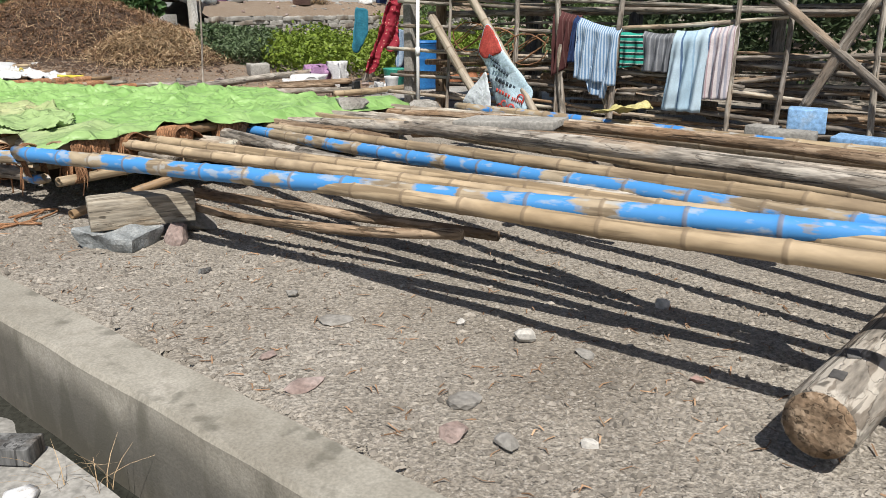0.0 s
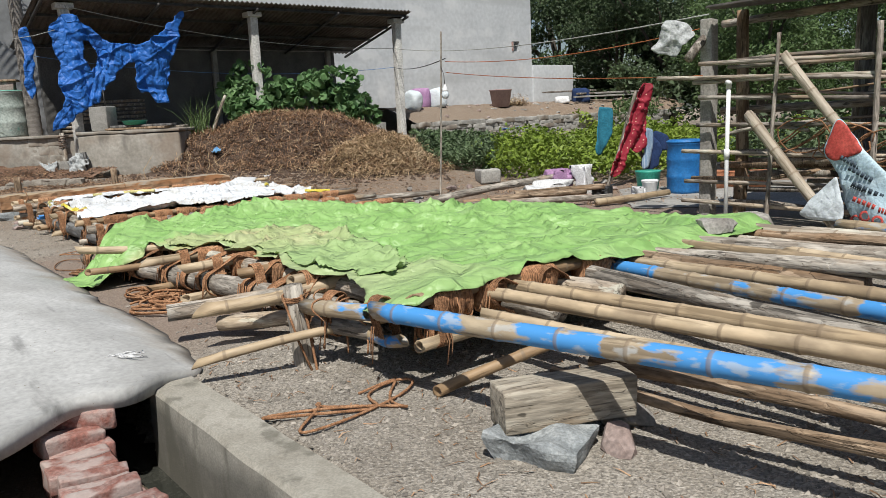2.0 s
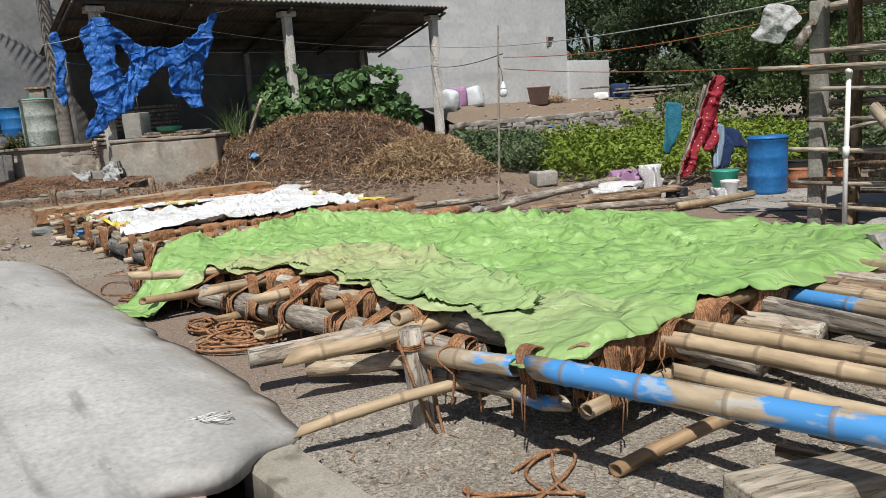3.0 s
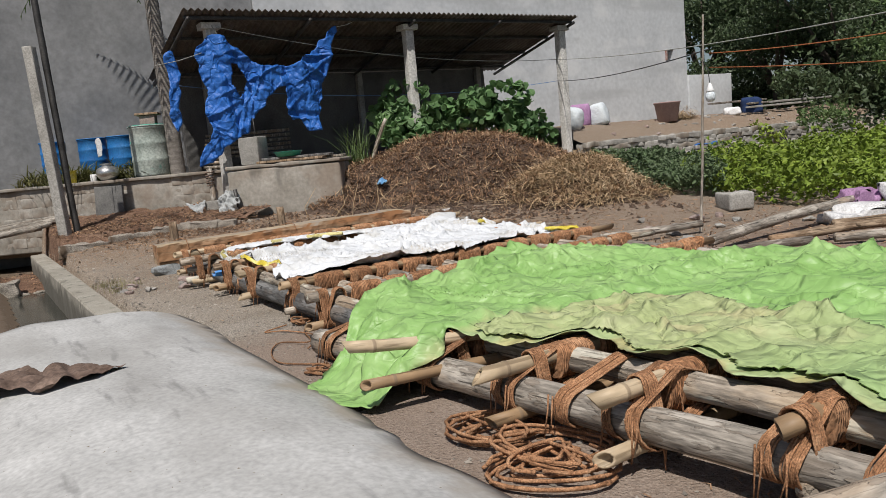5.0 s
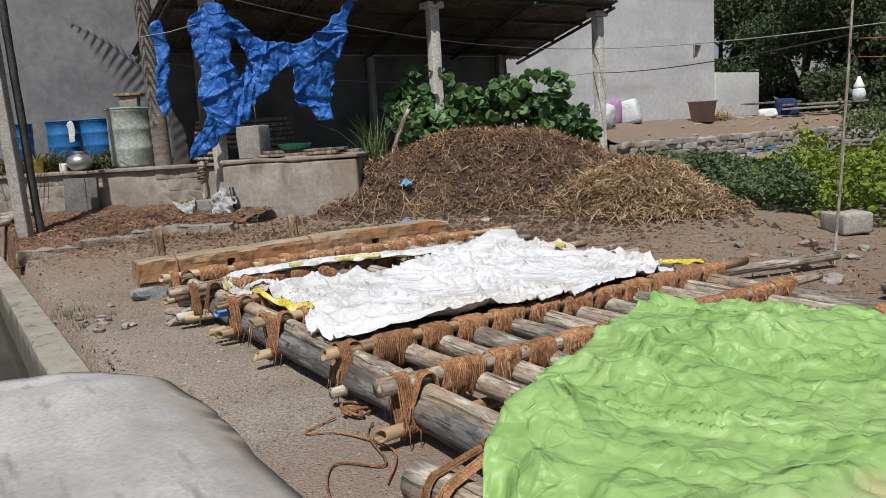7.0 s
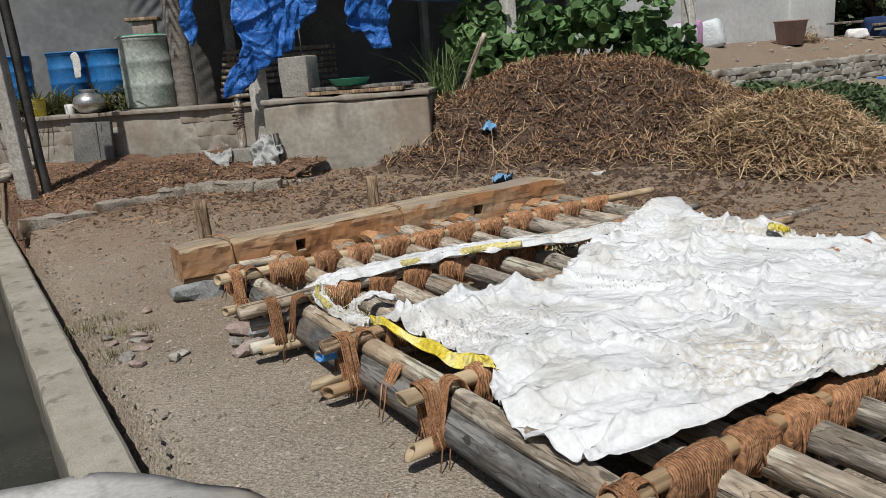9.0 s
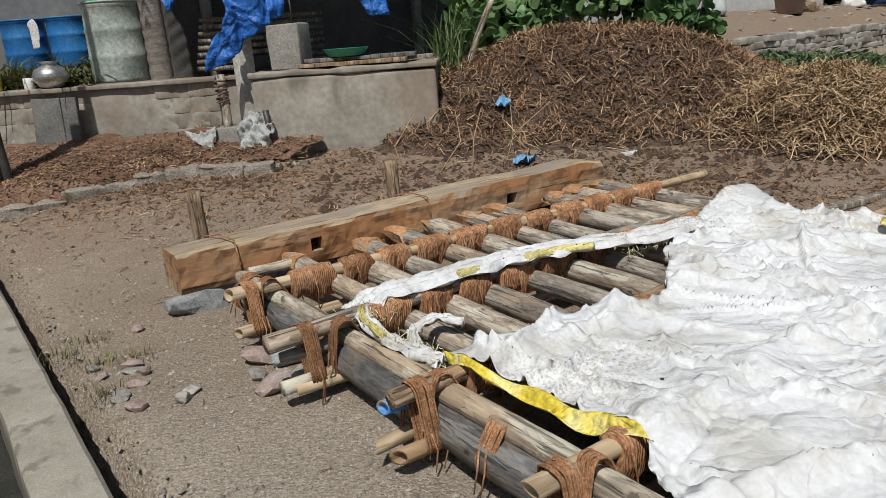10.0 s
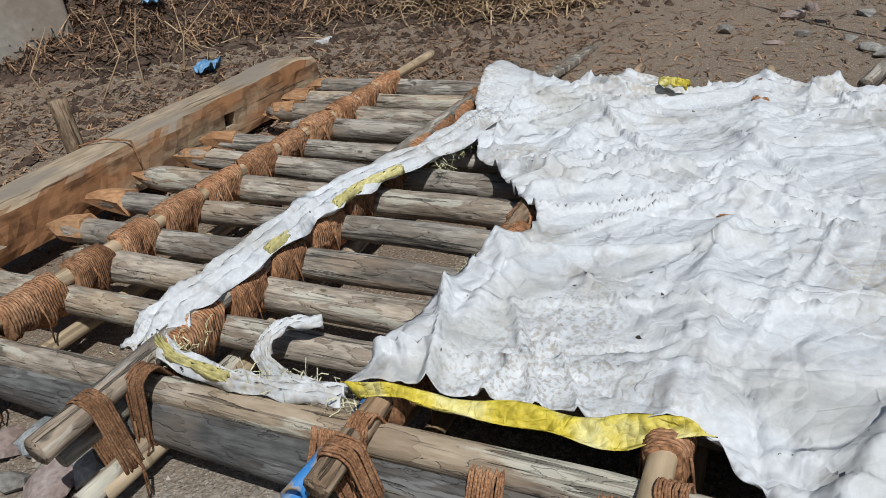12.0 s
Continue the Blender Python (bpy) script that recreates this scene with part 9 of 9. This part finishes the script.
# ---- trees beyond the yard ----
def tree(x, y, h, r, mat, seed, n=15000, size=0.105):
    t = thing("tree", "broad feathery green tree beyond the yard" if mat is LEAF_TREE else "dark green tree beyond the yard", "tree", "trees beyond the yard", at=(x, y, 0))
    rr = random.Random(seed)
    bm = bmesh.new()
    base = Vector((x, y, -0.2))
    fork = Vector((x + rr.gauss(0, .3), y, h * 0.32))
    tube(bm, [base, base.lerp(fork, 0.5) + Vector((0.1, 0, 0)), fork], [0.24, 0.19, 0.16], 8)
    ends = []
    for k in range(9):
        a = k * 0.7 + rr.uniform(-.3, .3)
        e = Vector((x + math.cos(a) * r * rr.uniform(.45, .9), y + math.sin(a) * r * rr.uniform(.45, .9), h * rr.uniform(0.5, 0.98)))
        tube(bm, [fork, fork.lerp(e, 0.5) + Vector((0, 0, 0.3)), e], [0.11, 0.06, 0.025], 6)
        ends.append((e, r * rr.uniform(0.3, 0.5)))
        ends.append((fork.lerp(e, 0.6) + Vector((0, 0, 0.5)), r * 0.3))
        ends.append((Vector((e.x + rr.gauss(0, 1), e.y + rr.gauss(0, 1), h * rr.uniform(.2, .5))), r * 0.3))
    part("trunk", bm, TREEBARK, t)
    pts_ = []
    while len(pts_) < n:
        c, q = ends[rr.randrange(len(ends))]
        d = Vector((rr.gauss(0, 1), rr.gauss(0, 1), rr.gauss(0, .6)))
        d = d.normalized() * rr.random() ** 0.4
        pts_.append(c + Vector((d.x * q, d.y * q, d.z * q * 0.7 - 0.1 * d.length * q)))
    part("crown", list_mesh("crown", *leaf_cloud(pts_, size, seed + 1, 0.6, 4, 1.9), mat), mat, t)
    return t


tree_a = tree(7.5, 38, 7.5, 3.6, LEAF_DARK, 31)
tree_b = tree(13.0, 31, 7.0, 3.6, LEAF_TREE, 32)
for src, spots in ((tree_a, ((6.0, 43, 1.3, 200), (9.5, 36, 1.0, 300), (11.5, 42, 1.1, 40), (16, 40, 1.2, 130), (22, 36, 1.1, 250), (28, 30, 1.2, 80), (19.5, 23, .95, 20))), (tree_b, ((9.5, 26.5, 0.8, 70), (19, 28, 1.0, 160), (14.5, 19.5, 0.85, 220), (24, 21, 1.1, 300), (12.5, 13.5, 0.75, 110), (19, 12, 0.9, 10), (17, 6, 0.8, 60), (24, 9, 1.0, 200), (10.5, 20.0, 0.6, 10)))):
    for x, y, k, a in spots:
        copy_thing(src, Matrix.Translation((x, y, 0)) @ Matrix.Rotation(radians(a), 4, "Z") @ Matrix.Scale(k, 4))
patch("far_thicket", [(6, 30), (40, 14), (60, 40), (30, 60), (6, 50)], 3.0, 26000, 0.17, LEAF_DARK, "far dark thicket beyond the yard", 41)

# ---- gravel, chips and stones on the yard ----
vs, fs = [], []
r2 = random.Random(99)
for k in range(84000):
    kind_ = k % 5
    if kind_ < 3:
        s, w = r2.uniform(9.8, 17.2), r2.uniform(-0.68, 1.7)
    elif kind_ == 3:
        s, w = r2.uniform(-3.5, 10.0), r2.uniform(-0.86, 0.6)
    else:
        s, w = (r2.uniform(-5.5, 0.5), r2.uniform(-1.0, 6.0)) if k % 2 else (r2.uniform(-3.5, 17.5), r2.uniform(-0.6, 8.0))
    p = P(s, w)
    if 4.9 < s < 9.7 and r2.random() < 0.65:
        continue
    if n3(p.x, p.y, 3, 1.6) + r2.gauss(0, 0.35) < -0.2:
        continue
    z = ground_z(p.x, p.y)
    rr = 0.003 + 0.017 * r2.random() ** 4.0
    b = len(vs)
    ca, sa = math.cos(k * 2.399), math.sin(k * 2.399)
    for dx, dy, dz_ in ((1, 0.2, 0.15), (-1, -0.1, 0.2), (0.3, 1, 0), (-0.2, -0.8, 0.1), (0.25, 0.1, 0.75), (0, 0, -0.4)):
        ax, ay = dx * r2.uniform(.5, 1.4), dy * r2.uniform(.5, 1.2)
        vs.append((p.x + rr * (ca * ax - sa * ay), p.y + rr * (sa * ax + ca * ay), z + dz_ * rr * r2.uniform(.6, 1.3)))
    fs += [(b, b + 2, b + 4), (b + 2, b + 1, b + 4), (b + 1, b + 3, b + 4), (b + 3, b, b + 4), (b + 2, b, b + 5), (b + 1, b + 2, b + 5), (b + 3, b + 1, b + 5), (b, b + 3, b + 5)]
lone("gravel", list_mesh("gravel", vs, fs, GRAVEL), GRAVEL, "loose gravel scattered over the yard", "gravel", kind="stuff")
chips = []
for k in range(1500):
    p = P(r2.uniform(9.8, 16.8), r2.uniform(-0.65, 1.5)) if k % 3 else P(r2.uniform(-2, 10), r2.uniform(-0.4, 3))
    chips.append((p.x, p.y, ground_z(p.x, p.y) + 0.004))
lone("wood_chips", list_mesh("wood_chips", *strands(chips, 0.07, 0.003, 98, 0.08), DUNGSTRAW), DUNGSTRAW, "bits of straw and wood lying in the dirt", "litter", kind="stuff")
for k, (x, y, rx, ry, rz, mat) in enumerate(((0.01, 1.69, .05, .045, .035, PALESTONE), (-0.88, 1.5, .09, .05, .015, PINKROCK), (-0.88, 2.45, .045, .03, .02, STONE), (0.74, 1.89, .035, .03, .025, PALESTONE), (-0.35, 1.25, .07, .05, .02, STONE), (-0.45, 1.05, .06, .045, .025, PINKROCK), (-0.3, 0.95, .05, .035, .025, STONE), (0.5, 1.2, .03, .025, .015, BRICK), (-0.7, 2.1, .08, .06, .01, STONE), (-0.2, 1.9, .025, .02, .015, PALESTONE), (0.2, 1.5, .045, .035, .012, STONE), (-0.05, 0.9, .03, .025, .018, PALESTONE), (-1.3, 2.9, .035, .025, .02, DARKLOG), (-1.0, 1.8, .05, .03, .012, PINKROCK))):
    stone(x, y, rx, ry, rz, mat, "loose pale stone lying in the yard", "loose yard stones", seed=960 + k, turn=47 * k)
for k in range(12):
    p = P(0.9 + r2.gauss(0, .35), -0.55 + r2.gauss(0, .12))
    stone(p.x, p.y, r2.uniform(.03, .08), r2.uniform(.03, .06), r2.uniform(.015, .035), (STONE, PINKROCK)[k % 2], "loose stone beside the drain", "drain stones", seed=980 + k, turn=31 * k)
